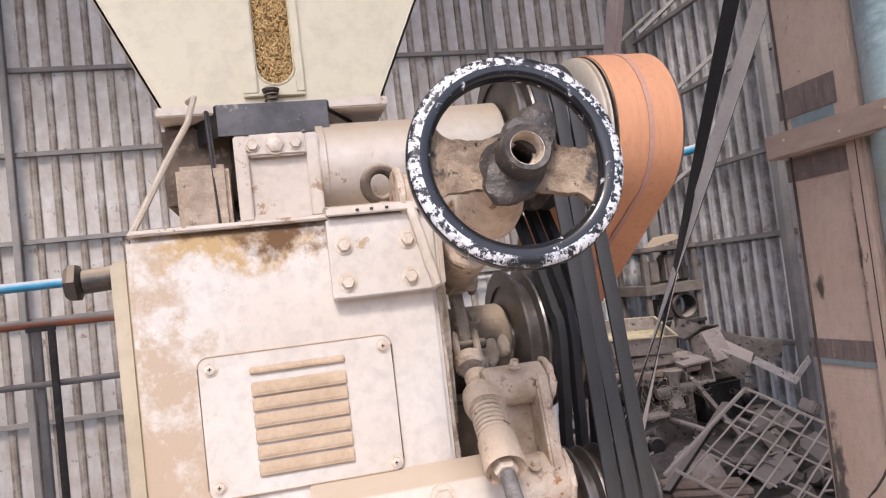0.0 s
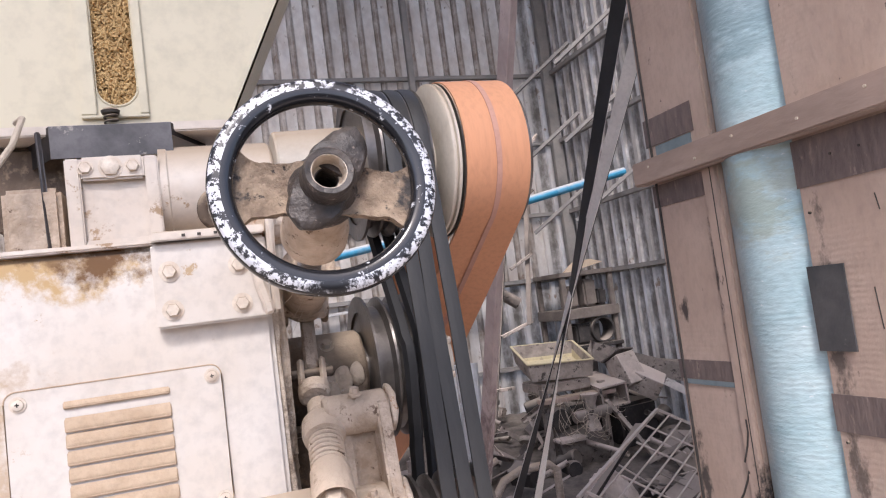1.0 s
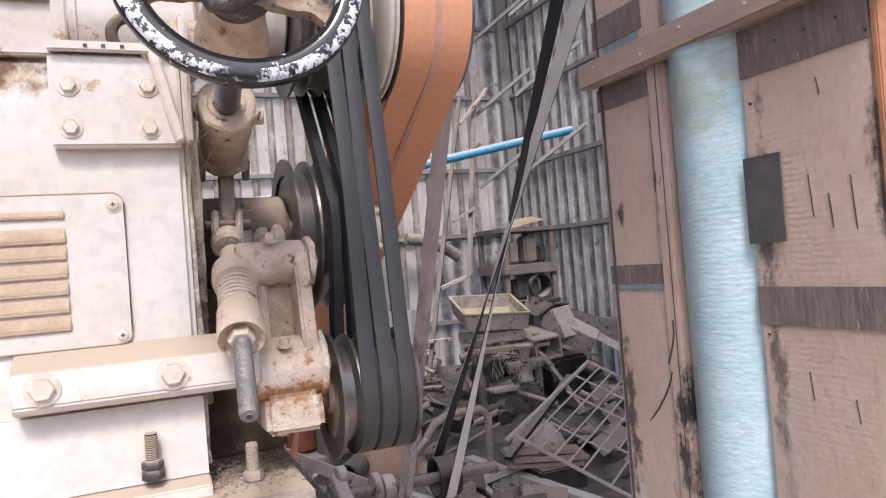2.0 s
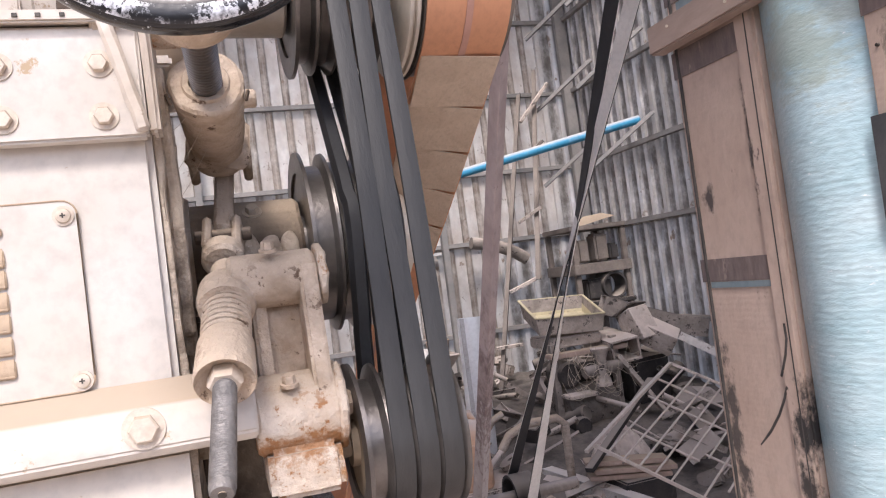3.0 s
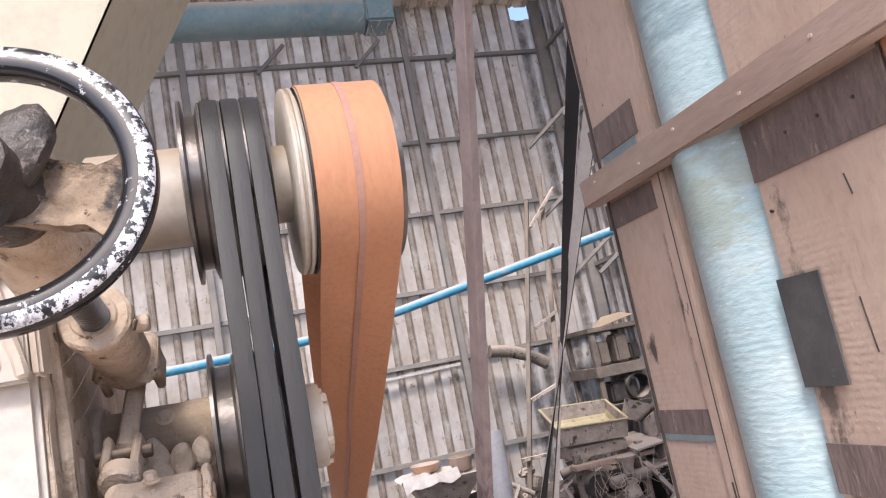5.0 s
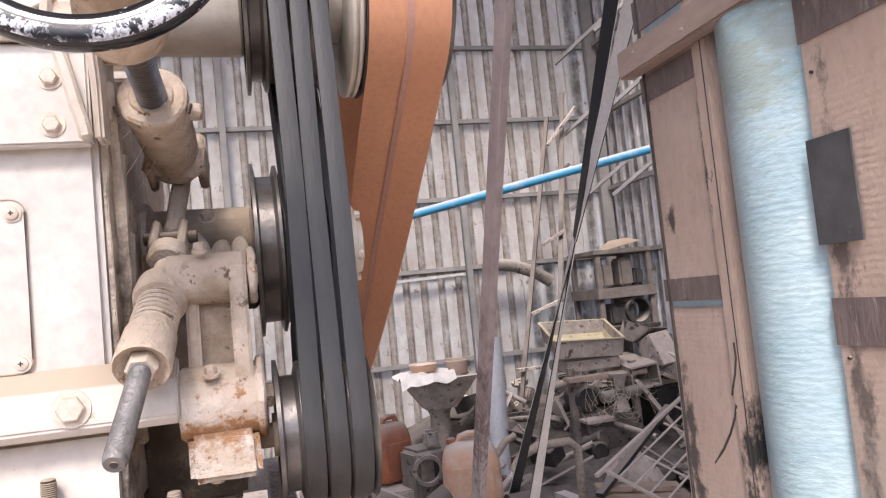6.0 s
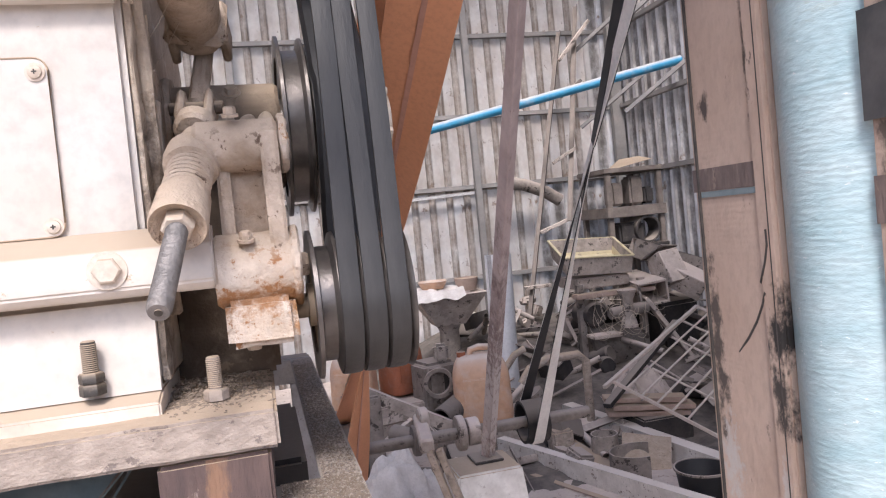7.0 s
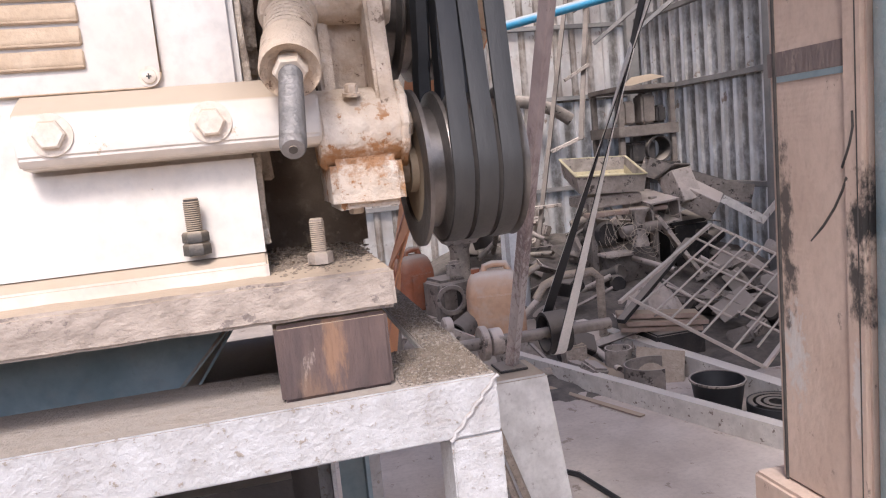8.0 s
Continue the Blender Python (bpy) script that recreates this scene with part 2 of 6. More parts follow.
    "ducttape": surface("old_grey_tape", (0.15, 0.115, 0.105), (0.23, 0.175, 0.155), 22, 0.8, 0, 0.6, 60, wear=((0.30, 0.235, 0.20), 26, 0.06), stretch=(1, 2.5, 0.7)),
    "tapeblack": surface("black_tape_patch", (0.06, 0.062, 0.065), (0.11, 0.105, 0.105), 14, 0.6, 0, 0.4, 40, wear=((0.20, 0.18, 0.17), 24, -0.08)),
    "smear": surface("tar_smear", (0.05, 0.045, 0.042), (0.10, 0.085, 0.075), 30, 0.7, 0, 0.6, 90),
    "wood": surface("dusty_wooden_batten", (0.42, 0.315, 0.26), (0.33, 0.245, 0.20), 10, 0.9, 0, 0.4, 60, stretch=(1, 0.3, 1), dust=(DUST, 0.2)),
    "bluetube": surface("pale_blue_plastic_tube", (0.40, 0.575, 0.615), (0.55, 0.69, 0.715), 7, 0.28, 0, 0.55, 60, wear=((0.76, 0.82, 0.83), 40, -0.06), stretch=(1, 0.8, 2.2), ripple=36.0, stains=(((-0.1, 0.02, 1.72), (0.5, 0.2, 0.12), (0.33, 0.37, 0.29), 14, 0.6), ((-0.1, 0.02, 2.05), (0.5, 0.2, 0.16), (0.25, 0.36, 0.40), 16, 0.7))),
    # brown rib lines are dust plus rib shading put into the colour
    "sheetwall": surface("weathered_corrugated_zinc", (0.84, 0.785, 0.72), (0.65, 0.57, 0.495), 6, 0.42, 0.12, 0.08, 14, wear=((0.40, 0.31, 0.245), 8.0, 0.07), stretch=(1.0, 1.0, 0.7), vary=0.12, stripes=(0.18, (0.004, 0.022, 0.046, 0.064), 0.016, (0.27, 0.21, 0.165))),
    # dark pans between pale ribs paint how light falls on the ribs
    "sheeteast": surface("corrugated_zinc_dusty_shaded_pans", (0.80, 0.77, 0.74), (0.66, 0.61, 0.56), 6, 0.42, 0.12, 0.08, 14, wear=((0.40, 0.31, 0.245), 8.0, 0.05), stretch=(1.0, 1.0, 0.7), vary=0.12, stripes=(0.18, (0.104, 0.148), 0.062, (0.17, 0.15, 0.132))),
    "heap": surface("dark_floor_rubbish", (0.10, 0.087, 0.077), (0.19, 0.162, 0.14), 9, 0.95, 0, 0.8, 40),
    "purlin": surface("grey_painted_purlin", (0.19, 0.185, 0.18), (0.27, 0.25, 0.235), 5, 0.7, 0.1, 0.2, 40, dust=(GREY_DUST, 0.15)),
    "post": surface("pinkish_brown_leaning_post", (0.52, 0.43, 0.40), (0.40, 0.32, 0.30), 14, 0.65, 0.1, 0.4, 60, wear=((0.28, 0.21, 0.20), 50, 0.0), stretch=(1, 1, 0.4), stains=(((0.02, -0.15, 0.30), (0.3, 0.6, 0.75), (0.17, 0.125, 0.12), 22, 0.85), ((0.01, -0.1, 0.22), (0.3, 0.5, 0.42), (0.62, 0.58, 0.55), 80, 0.55))),
    "concrete": surface("pale_cast_concrete", (0.72, 0.70, 0.67), (0.56, 0.535, 0.51), 14, 0.9, 0, 0.7, 60, wear=((0.40, 0.37, 0.34), 30, 0.04), dust=(DUST, 0.1)),
    "floor": surface("dusty_concrete_floor", (0.60, 0.52, 0.46), (0.46, 0.39, 0.34), 3.5, 0.92, 0, 0.6, 50, wear=((0.31, 0.25, 0.21), 9, 0.06)),
    "earth": surface("dry_earth_yard", (0.15, 0.115, 0.085), (0.11, 0.085, 0.065), 0.8, 0.95, 0, 0.4, 20),
    "bluepvc": surface("blue_water_pipe", (0.035, 0.25, 0.43), (0.05, 0.28, 0.46), 4, 0.45, 0, 0.05, 50, dust=((0.42, 0.41, 0.40), 0.35)),
    "tealbeam": surface("dusty_teal_roller", (0.12, 0.20, 0.24), (0.18, 0.26, 0.29), 8, 0.6, 0, 0.2, 60, dust=(DUST, 0.25)),
    "junk": surface("dust_covered_scrap_iron", (0.21, 0.18, 0.156), (0.34, 0.29, 0.253), 9, 0.9, 0, 0.6, 60, wear=((0.065, 0.054, 0.047), 16, 0.16), dust=((0.46, 0.395, 0.345), 0.32), vary=0.55),
    "benchwood": surface("dark_dusty_bench_timber", (0.12, 0.10, 0.088), (0.19, 0.16, 0.138), 9, 0.9, 0, 0.6, 60, dust=((0.30, 0.255, 0.22), 0.2)),
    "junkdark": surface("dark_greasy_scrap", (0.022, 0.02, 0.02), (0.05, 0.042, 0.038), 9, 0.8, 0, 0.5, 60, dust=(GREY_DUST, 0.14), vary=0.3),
    "galv": surface("dull_galvanised_tube", (0.82, 0.83, 0.84), (0.72, 0.73, 0.74), 6, 0.28, 0.25, 0.1, 40),
    "barsteel": surface("dusty_grey_bar_steel", (0.70, 0.66, 0.61), (0.54, 0.50, 0.455), 12, 0.6, 0.15, 0.3, 60, wear=((0.21, 0.17, 0.145), 26, 0.1), dust=((0.66, 0.60, 0.54), 0.3)),
    "belttail": surface("pale_worn_canvas_splice", (0.62, 0.50, 0.38), (0.54, 0.42, 0.31), 30, 0.8, 0, 0.3, 200),
    "jerry": surface("translucent_orange_plastic", (0.60, 0.385, 0.25), (0.54, 0.32, 0.20), 5, 0.5, 0, 0.1, 30, dust=((0.58, 0.49, 0.42), 0.45)),
    "rustred": surface("rust_red_drum", (0.34, 0.11, 0.05), (0.24, 0.09, 0.05), 7, 0.75, 0, 0.3, 50, dust=(GREY_DUST, 0.25)),
    "yellowbox": surface("faded_yellow_hopper", (0.62, 0.54, 0.34), (0.52, 0.45, 0.29), 8, 0.8, 0, 0.2, 40, wear=((0.36, 0.30, 0.22), 12, 0.05)),
    "cloth": surface("pale_sack_cloth", (0.74, 0.70, 0.66), (0.60, 0.555, 0.51), 14, 0.95, 0, 0.5, 90),
    "grid": surface("rusty_wire_grating", (0.56, 0.48, 0.42), (0.44, 0.37, 0.32), 20, 0.8, 0.1, 0.2, 60, dust=((0.5, 0.44, 0.38), 0.3)),
    "rice": surface("paddy_grain", (0.66, 0.46, 0.21), (0.50, 0.33, 0.14), 90, 0.7, 0, 0.3, 300),
    "ricedark": surface("packed_paddy", (0.22, 0.13, 0.05), (0.3, 0.18, 0.07), 80, 0.9, 0, 0.6, 300),
    "flatbelt": surface("black_flat_belt", (0.018, 0.018, 0.02), (0.03, 0.03, 0.032), 6, 0.6, 0, 0.1, 90),
    "flatbeltlight": surface("worn_pale_belt_face", (0.80, 0.77, 0.72), (0.66, 0.63, 0.59), 6, 0.6, 0, 0.1, 90),
    "plyedge": surface("orange_brown_plywood_edge", (0.42, 0.20, 0.10), (0.33, 0.16, 0.085), 14, 0.8, 0, 0.4, 70),
    "siltdust": surface("caked_tan_dust_on_paint", (0.62, 0.525, 0.42), (0.47, 0.38, 0.29), 28, 0.95, 0, 1.0, 110, wear=((0.66, 0.60, 0.53), 16, 0.08), stains=(((0.15, -0.19, 0.10), (0.1, 0.05, 0.25), (0.16, 0.12, 0.09), 30, 0.8),)),
    "rope": surface("dusty_cotton_cord", (0.55, 0.47, 0.38), (0.45, 0.38, 0.3), 40, 0.95, 0, 0.4, 300),
}


# ---------------------------------------------------------------- building helpers
ORG = {}


def thing(name, at, label, category, group="", kind=""):
    e = new(name)
    e.location = at
    ORG[e] = Vector(at)
    return tagged(e, label, category, group, kind)


def smooth(me, angle=40):
    me.polygons.foreach_set("use_smooth", [True] * len(me.polygons))
    me.set_sharp_from_angle(angle=radians(angle))


def part(name, bm, material, parent, label=""):
    """One bmesh, in world metres, as one mesh object under a thing or a part."""
    o = ORG[parent]
    bmesh.ops.translate(bm, verts=bm.verts, vec=-o)
    bmesh.ops.recalc_face_normals(bm, faces=bm.faces)
    me = bpy.data.meshes.new(name)
    bm.to_mesh(me)
    bm.free()
    smooth(me)
    me.materials.append(M[material] if isinstance(material, str) else material)
    ob = new(name, me)
    ob.parent = parent
    ORG[ob] = o
    if label:
        ob["label"] = label
    return ob


def solo(name, bm, material, at, label="", category="", group="", kind=""):
    """One bmesh, in world metres, as one top-level object with its origin at a point."""
    bmesh.ops.translate(bm, verts=bm.verts, vec=-Vector(at))
    bmesh.ops.recalc_face_normals(bm, faces=bm.faces)
    me = bpy.data.meshes.new(name)
    bm.to_mesh(me)
    bm.free()
    smooth(me)
    me.materials.append(M[material])
    ob = new(name, me)
    ob.location = at
    ORG[ob] = Vector(at)
    return tagged(ob, label, category, group, kind)


def box(x0, x1, y0, y1, z0, z1, bevel=0.0, bm=None, m=None, seg=2):
    b = bmesh.new()
    bmesh.ops.create_cube(b, size=1)
    bmesh.ops.scale(b, verts=b.verts, vec=(abs(x1 - x0), abs(y1 - y0), abs(z1 - z0)))
    if bevel:
        bmesh.ops.bevel(b, geom=b.edges[:], offset=bevel, segments=seg, affect="EDGES")
    bmesh.ops.translate(b, verts=b.verts, vec=((x0 + x1) / 2, (y0 + y1) / 2, (z0 + z1) / 2))
    if m is not None:
        bmesh.ops.transform(b, matrix=m, verts=b.verts)
    return join(bm, b)


def join(bm, b):
    if bm is None:
        return b
    me = bpy.data.meshes.new("tmp")
    b.to_mesh(me)
    b.free()
    bm.from_mesh(me)
    bpy.data.meshes.remove(me)
    return bm


def frame_of(axis):
    """A turn that carries z onto the axis."""
    return Vector(axis).normalized().to_track_quat("Z", "Y").to_matrix().to_4x4()


def lathe(p, axis, profile, seg=48, bm=None, closed=False):
    """Turn (along, radius) pairs round an axis from p."""
    b = bmesh.new()
    rings = []
    for a, r in profile:
        if r < 1e-6:
            rings.append([b.verts.new((0, 0, a))])
        else:
            rings.append([b.verts.new((r * math.cos(2 * math.pi * i / seg), r * math.sin(2 * math.pi * i / seg), a)) for i in range(seg)])
    pairs = list(zip(rings, rings[1:]))
    if closed:
        pairs.append((rings[-1], rings[0]))
    for a, c in pairs:
        for i in range(seg):
            j = (i + 1) % seg
            q = [a[i % len(a)], a[j % len(a)], c[j % len(c)], c[i % len(c)]]
            u = list(dict.fromkeys(q))
            if len(u) > 2:
                b.faces.new(u)
    bmesh.ops.transform(b, matrix=Matrix.Translation(p) @ frame_of(axis), verts=b.verts)
    return join(bm, b)


def rod(p, q, r, r2=None, seg=20, bm=None, bevel=0.0):
    p, q = Vector(p), Vector(q)
    n = (q - p).length
    r2 = r if r2 is None else r2
    if bevel:
        prof = [(0, 0), (0, r - bevel), (bevel, r), (n - bevel, r2), (n, r2 - bevel), (n, 0)]
    else:
        prof = [(0, 0), (0, r), (n, r2), (n, 0)]
    return lathe(p, q - p, prof, seg, bm)


def tube(p, q, r, wall=0.004, seg=28, bm=None):
    p, q = Vector(p), Vector(q)
    n = (q - p).length
    return lathe(p, q - p, [(0, r - wall), (0, r), (n, r), (n, r - wall)], seg, bm, closed=True)


def prism(points, axis, a, b, bevel=0.0, bm=None):
    """A polygon in the other two coordinates, drawn out along 'x', 'y' or 'z' from a to b."""
    m = bmesh.new()

    def at(p, s):
        return {"x": (s, p[0], p[1]), "y": (p[0], s, p[1]), "z": (p[0], p[1], s)}[axis]
    lo = [m.verts.new(at(p, a)) for p in points]
    hi = [m.verts.new(at(p, b)) for p in points]
    n = len(points)
    m.faces.new(lo)
    m.faces.new(hi[::-1])
    for i in range(n):
        m.faces.new((lo[i], lo[(i + 1) % n], hi[(i + 1) % n], hi[i]))
    bmesh.ops.recalc_face_normals(m, faces=m.faces)
    if bevel:
        bmesh.ops.bevel(m, geom=m.edges[:], offset=bevel, segments=2, affect="EDGES")
    return join(bm, m)


def beam(p, q, w, h, bevel=0.002, bm=None, roll=0.0):
    """A bar of section w x h from p to q."""
    p, q = Vector(p), Vector(q)
    m = Matrix.Translation((p + q) / 2) @ frame_of(q - p) @ pose(0, 0, 0, 0, 0, roll)
    n = (q - p).length
    return box(-w / 2, w / 2, -h / 2, h / 2, -n / 2, n / 2, bevel, bm, m, 1)


def angle_bar(p, q, w, t=0.005, bm=None, roll=0.0):
    p, q = Vector(p), Vector(q)
    n = (q - p).length
    b = prism([(0, 0), (w, 0), (w, t), (t, t), (t, w), (0, w)], "z", 0, n)
    bmesh.ops.transform(b, matrix=Matrix.Translation(p) @ frame_of(q - p) @ pose(0, 0, 0, 0, 0, roll), verts=b.verts)
    return join(bm, b)


def sweep(path, section, closed=False, bm=None, ups=None):
    """Carry a section (across, up) along a path; ups gives the up direction at each point."""
    b = bmesh.new()
    n = len(path)
    rings = []
    for i, p in enumerate(path):
        p = Vector(p)
        a = Vector(path[(i + 1) % n] if closed or i < n - 1 else path[i])
        c = Vector(path[i - 1] if closed or i > 0 else path[i])
        d = (a - c).normalized()
        u = Vector(ups[i]) if ups else Vector((0, 0, 1))
        s = d.cross(u)
        if s.length < 1e-4:
            s = d.cross(Vector((1, 0, 0)))
        s.normalize()
        u = s.cross(d)
        rings.append([b.verts.new(p + s * x + u * y) for x, y in section])
    k = len(section)
    for i in range(n if closed else n - 1):
        r0, r1 = rings[i], rings[(i + 1) % n]
        for j in range(k):
            b.faces.new((r0[j], r0[(j + 1) % k], r1[(j + 1) % k], r1[j]))
    if not closed:
        b.faces.new(rings[0][::-1])
        b.faces.new(rings[-1])
    return join(bm, b)


def round_section(r, seg=8):
    return [(r * math.cos(2 * math.pi * i / seg), r * math.sin(2 * math.pi * i / seg)) for i in range(seg)]


def wire(points, r, bm=None, seg=6):
    return sweep(points, round_section(r, seg), bm=bm)


def hexbolt(p, axis, r, h, washer=0.0, bm=None, stud=0.0):
    b = lathe(p, axis, [(0, 0), (0, r), (h * 0.8, r), (h, r * 0.86), (h, 0)], 6, bm)
    if washer:
        b = lathe(p, axis, [(-0.001, 0), (-0.001, washer), (h * 0.2, washer), (h * 0.22, r), (h * 0.22, 0)], 24, b)
    return b


def roughen(bm, amount, scale, seed=0.0):
    for v in bm.verts:
        v.co += noise.noise_vector(v.co * scale + Vector((seed, 0, 0))) * amount
    return bm


# ---------------------------------------------------------------- shed
WALL_Y, WALL_X, WEST_X, EAVE, PITCH, FLOOR = 7.2, 4.12, -5.6, 5.42, 0.18, -0.14
RAILS = (0.70, 1.60, 2.30, 3.09, 3.86, 4.80)


def sheet_mesh(width, height, lap=0.03):
    """A trapezoid-ribbed roofing sheet in the xz plane, ribs towards -y."""
    prof = []
    for i in range(round(width / PITCH)):
        x = i * PITCH
        prof += [(x, 0.0), (x + 0.006, -0.024), (x + 0.022, -0.027), (x + 0.046, -0.027), (x + 0.062, -0.024), (x + 0.068, 0.0)]
    prof.append((width + lap, 0.0))
    b = bmesh.new()
    rows = 4
    grid = [[b.verts.new((x, y + 0.003 * noise.noise(Vector((x * 3, k * 2.1, width))), height * k / rows)) for x, y in prof] for k in range(rows + 1)]
    for r0, r1 in zip(grid, grid[1:]):
        for i in range(len(prof) - 1):
            b.faces.new((r0[i], r0[i + 1], r1[i + 1], r1[i]))
    bmesh.ops.solidify(b, geom=b.faces[:], thickness=0.0012)
    me = bpy.data.meshes.new("sheet")
    b.to_mesh(me)
    b.free()
    me.materials.append(M["sheetwall"])
    return me


SHEET_W = 4 * PITCH
LOW, HIGH = sheet_mesh(SHEET_W, 1.76), sheet_mesh(SHEET_W, EAVE - 1.56)


def sheets(parent, base, turn, count, mat="sheetwall"):
    rng = random.Random(count)
    for i in range(count):
        for me, z, off in ((LOW, FLOOR, 0.0), (HIGH, 1.56, -0.006)):
            s = new("sheet", me)
            s.parent = parent
            s.material_slots[0].link = "OBJECT"
            # north sheets next to the corner share the material with painted dark pans
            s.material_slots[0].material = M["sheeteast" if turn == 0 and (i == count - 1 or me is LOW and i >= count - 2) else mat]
            s.matrix_basis = pose(*base, 0, 0, turn) @ pose(i * SHEET_W, off + rng.uniform(-0.002, 0.002), z, 0, rng.uniform(-0.15, 0.15), 0) @ Matrix.Diagonal((1, 1, 0.945 if me is HIGH and turn == 0 and i == count - 1 else 1, 1))


wall_north = tagged(new("wall_north"), "corrugated zinc sheets, dusty and water-stained, on steel rails", "wall", kind="structure")
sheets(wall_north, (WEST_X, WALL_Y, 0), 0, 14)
wall_east = tagged(new("wall_east"), "corrugated zinc sheets with streaks of dust and painted rib shade on steel rails", "wall", kind="structure")
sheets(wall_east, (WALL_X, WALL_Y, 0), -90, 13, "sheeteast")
wall_west = tagged(new("wall_west"), "corrugated zinc sheets on steel rails", "wall", kind="structure")
sheets(wall_west, (WEST_X, -1.7, 0), 90, 13)

for k, z in enumerate(RAILS):
    solo("rail", box(WEST_X, WALL_X - 0.02, WALL_Y - 0.075, WALL_Y - 0.022, z - 0.022, z + 0.022, 0.004), "purlin", (0, WALL_Y, z), "grey steel wall rail across corrugated sheets", "rail", "wall rails", "structure")
    solo("rail", box(WALL_X - 0.075, WALL_X - 0.022, -1.7, WALL_Y - 0.03, z - 0.022, z + 0.022, 0.004), "purlin", (WALL_X, 0, z), "grey steel wall rail across corrugated sheets", "rail", "wall rails", "structure")
for x in (-4.2, -2.12, 0.2, 2.45, 4.03):
    w = 0.03 if x < 4 else 0.06
    solo("column", box(x - w, x + w, WALL_Y - 0.15, WALL_Y - 0.077, FLOOR, EAVE - 0.05, 0.005), "purlin", (x, WALL_Y, 0), "slim grey steel column at the sheet wall", "column", "wall columns", "structure")
for y in (5.0, 2.6, 0.2):
    solo("column", box(WALL_X - 0.15, WALL_X - 0.077, y - 0.04, y + 0.04, FLOOR, EAVE - 0.05, 0.005), "purlin", (WALL_X, y, 0), "slim grey steel column at the sheet wall", "column", "wall columns", "structure")

# knee braces up in the corner
for y in (6.5, 5.6):
    for z in (2.5, 3.25, 4.0):
        solo("brace", beam((WALL_X - 0.11, y, z), (WALL_X - 0.62, y + 0.35, z - 0.42), 0.035, 0.035), "purlin", (WALL_X, y, z), "short grey steel knee brace at the wall", "brace", "knee braces", "structure")
for x in (0.9, 1.9, 2.9):
    solo("brace", beam((x, WALL_Y - 0.1, 4.72), (x + 0.3, WALL_Y - 0.1, 5.02), 0.035, 0.035), "purlin", (x, WALL_Y, EAVE), "short grey steel knee brace at the wall", "brace", "knee braces", "structure")

# roof of the same sheets, open along the front
# unseen gap from y 1.7 to 5.1, added to light the back wall
b = bmesh.new()
n = 56
grid = [[b.verts.new((WEST_X - 0.1 + i * PITCH + dx, y, z + dz)) for i in range(n) for dx, dz in ((0, 0), (0.012, 0.014), (0.03, 0.014), (0.042, 0))] for y, z in ((7.25, 5.40), (5.1, 5.97), (1.7, 6.4), (-1.8, 5.4))]
for r0, r1 in ((grid[0], grid[1]), (grid[2], grid[3])):
    for i in range(len(r0) - 1):
        b.faces.new((r0[i], r0[i + 1], r1[i + 1], r1[i]))
ceiling = solo("ceiling", b, "sheetwall", (0, 3, 5), "underside of a ribbed zinc roof with an added light gap", "roof", kind="structure")
for y, z in ((6.6, 5.55), (5.8, 5.76), (5.05, 5.95), (1.6, 6.36), (0.5, 6.05), (-0.6, 5.74), (-1.6, 5.45)):
    solo("purlin", box(WEST_X, WALL_X, y - 0.03, y + 0.03, z - 0.05, z - 0.01, 0.004), "purlin", (0, y, z), "steel roof purlin under zinc sheets", "purlin", "roof purlins", "structure")

ground = solo("ground", box(-400, 400, -400, 400, -0.5, FLOOR - 0.03), "earth", (0, 0, FLOOR - 0.03), "dry bare earth yard", "ground", kind="structure")
b = bmesh.new()
bmesh.ops.create_grid(b, x_segments=60, y_segments=60, size=0.5)
bmesh.ops.scale(b, verts=b.verts, vec=(10.4, 9.8, 1))
bmesh.ops.translate(b, verts=b.verts, vec=(-0.7, 2.9, FLOOR))
for v in b.verts:
    v.co.z += 0.006 * noise.noise(v.co * 2)
floor = solo("floor", b, "floor", (0, 3, FLOOR), "dusty stained concrete floor", "floor", kind="structure")

# unseen wall, added to keep low light out of the open front
solo("wall_south", box(-14, 14, -6.3, -6.0, FLOOR - 0.05, 2.7, 0.02), "earth", (0, -6, FLOOR), "unseen plain wall added to block low light at the shed's open side", "wall", kind="structure")

# ---------------------------------------------------------------- table frame under the machine
table = thing("machine_table", (0.1, 1.1, FLOOR), "scuffed white welded steel table frame under the mill, dusty on top", "table frame")
TX0, TX1, TY0, TY1, TZ = -0.75, 0.378, 0.79, 1.75, 1.019
part("front_rail", box(TX0, TX1 - 0.001, TY0, TY0 + 0.116, TZ - 0.052, TZ, 0.0015), "tablepaint", table)
part("back_rail", box(TX0, TX1 - 0.001, TY1 - 0.06, TY1, TZ - 0.052, TZ, 0.004), "tablepaint", table)
part("side_rail", box(TX1 - 0.042, TX1, TY0 + 0.118, TY1 - 0.062, TZ - 0.008, TZ, 0.001), "tablepaint", table)
part("side_rail", box(TX0, TX0 + 0.05, TY0 + 0.118, TY1 - 0.062, TZ - 0.052, TZ, 0.004), "tablepaint", table)
for x in (TX0, TX1 - 0.046):
    for y in (TY0 + 0.001, TY1 - 0.061):
        part("leg", box(x, x + 0.046, y, y + 0.05, FLOOR, TZ - 0.0521, 0.0015), "tablepaint", table)
part("weld_bead", wire([(TX1 - 0.047 + 0.0015 * math.sin(i * 2.3) + 0.046 * i / 14, TY0 - 0.0005, TZ - 0.053 + 0.052 * i / 14) for i in range(15)], 0.0020), "tablepaint", table, "lumpy weld across the mitred corner")
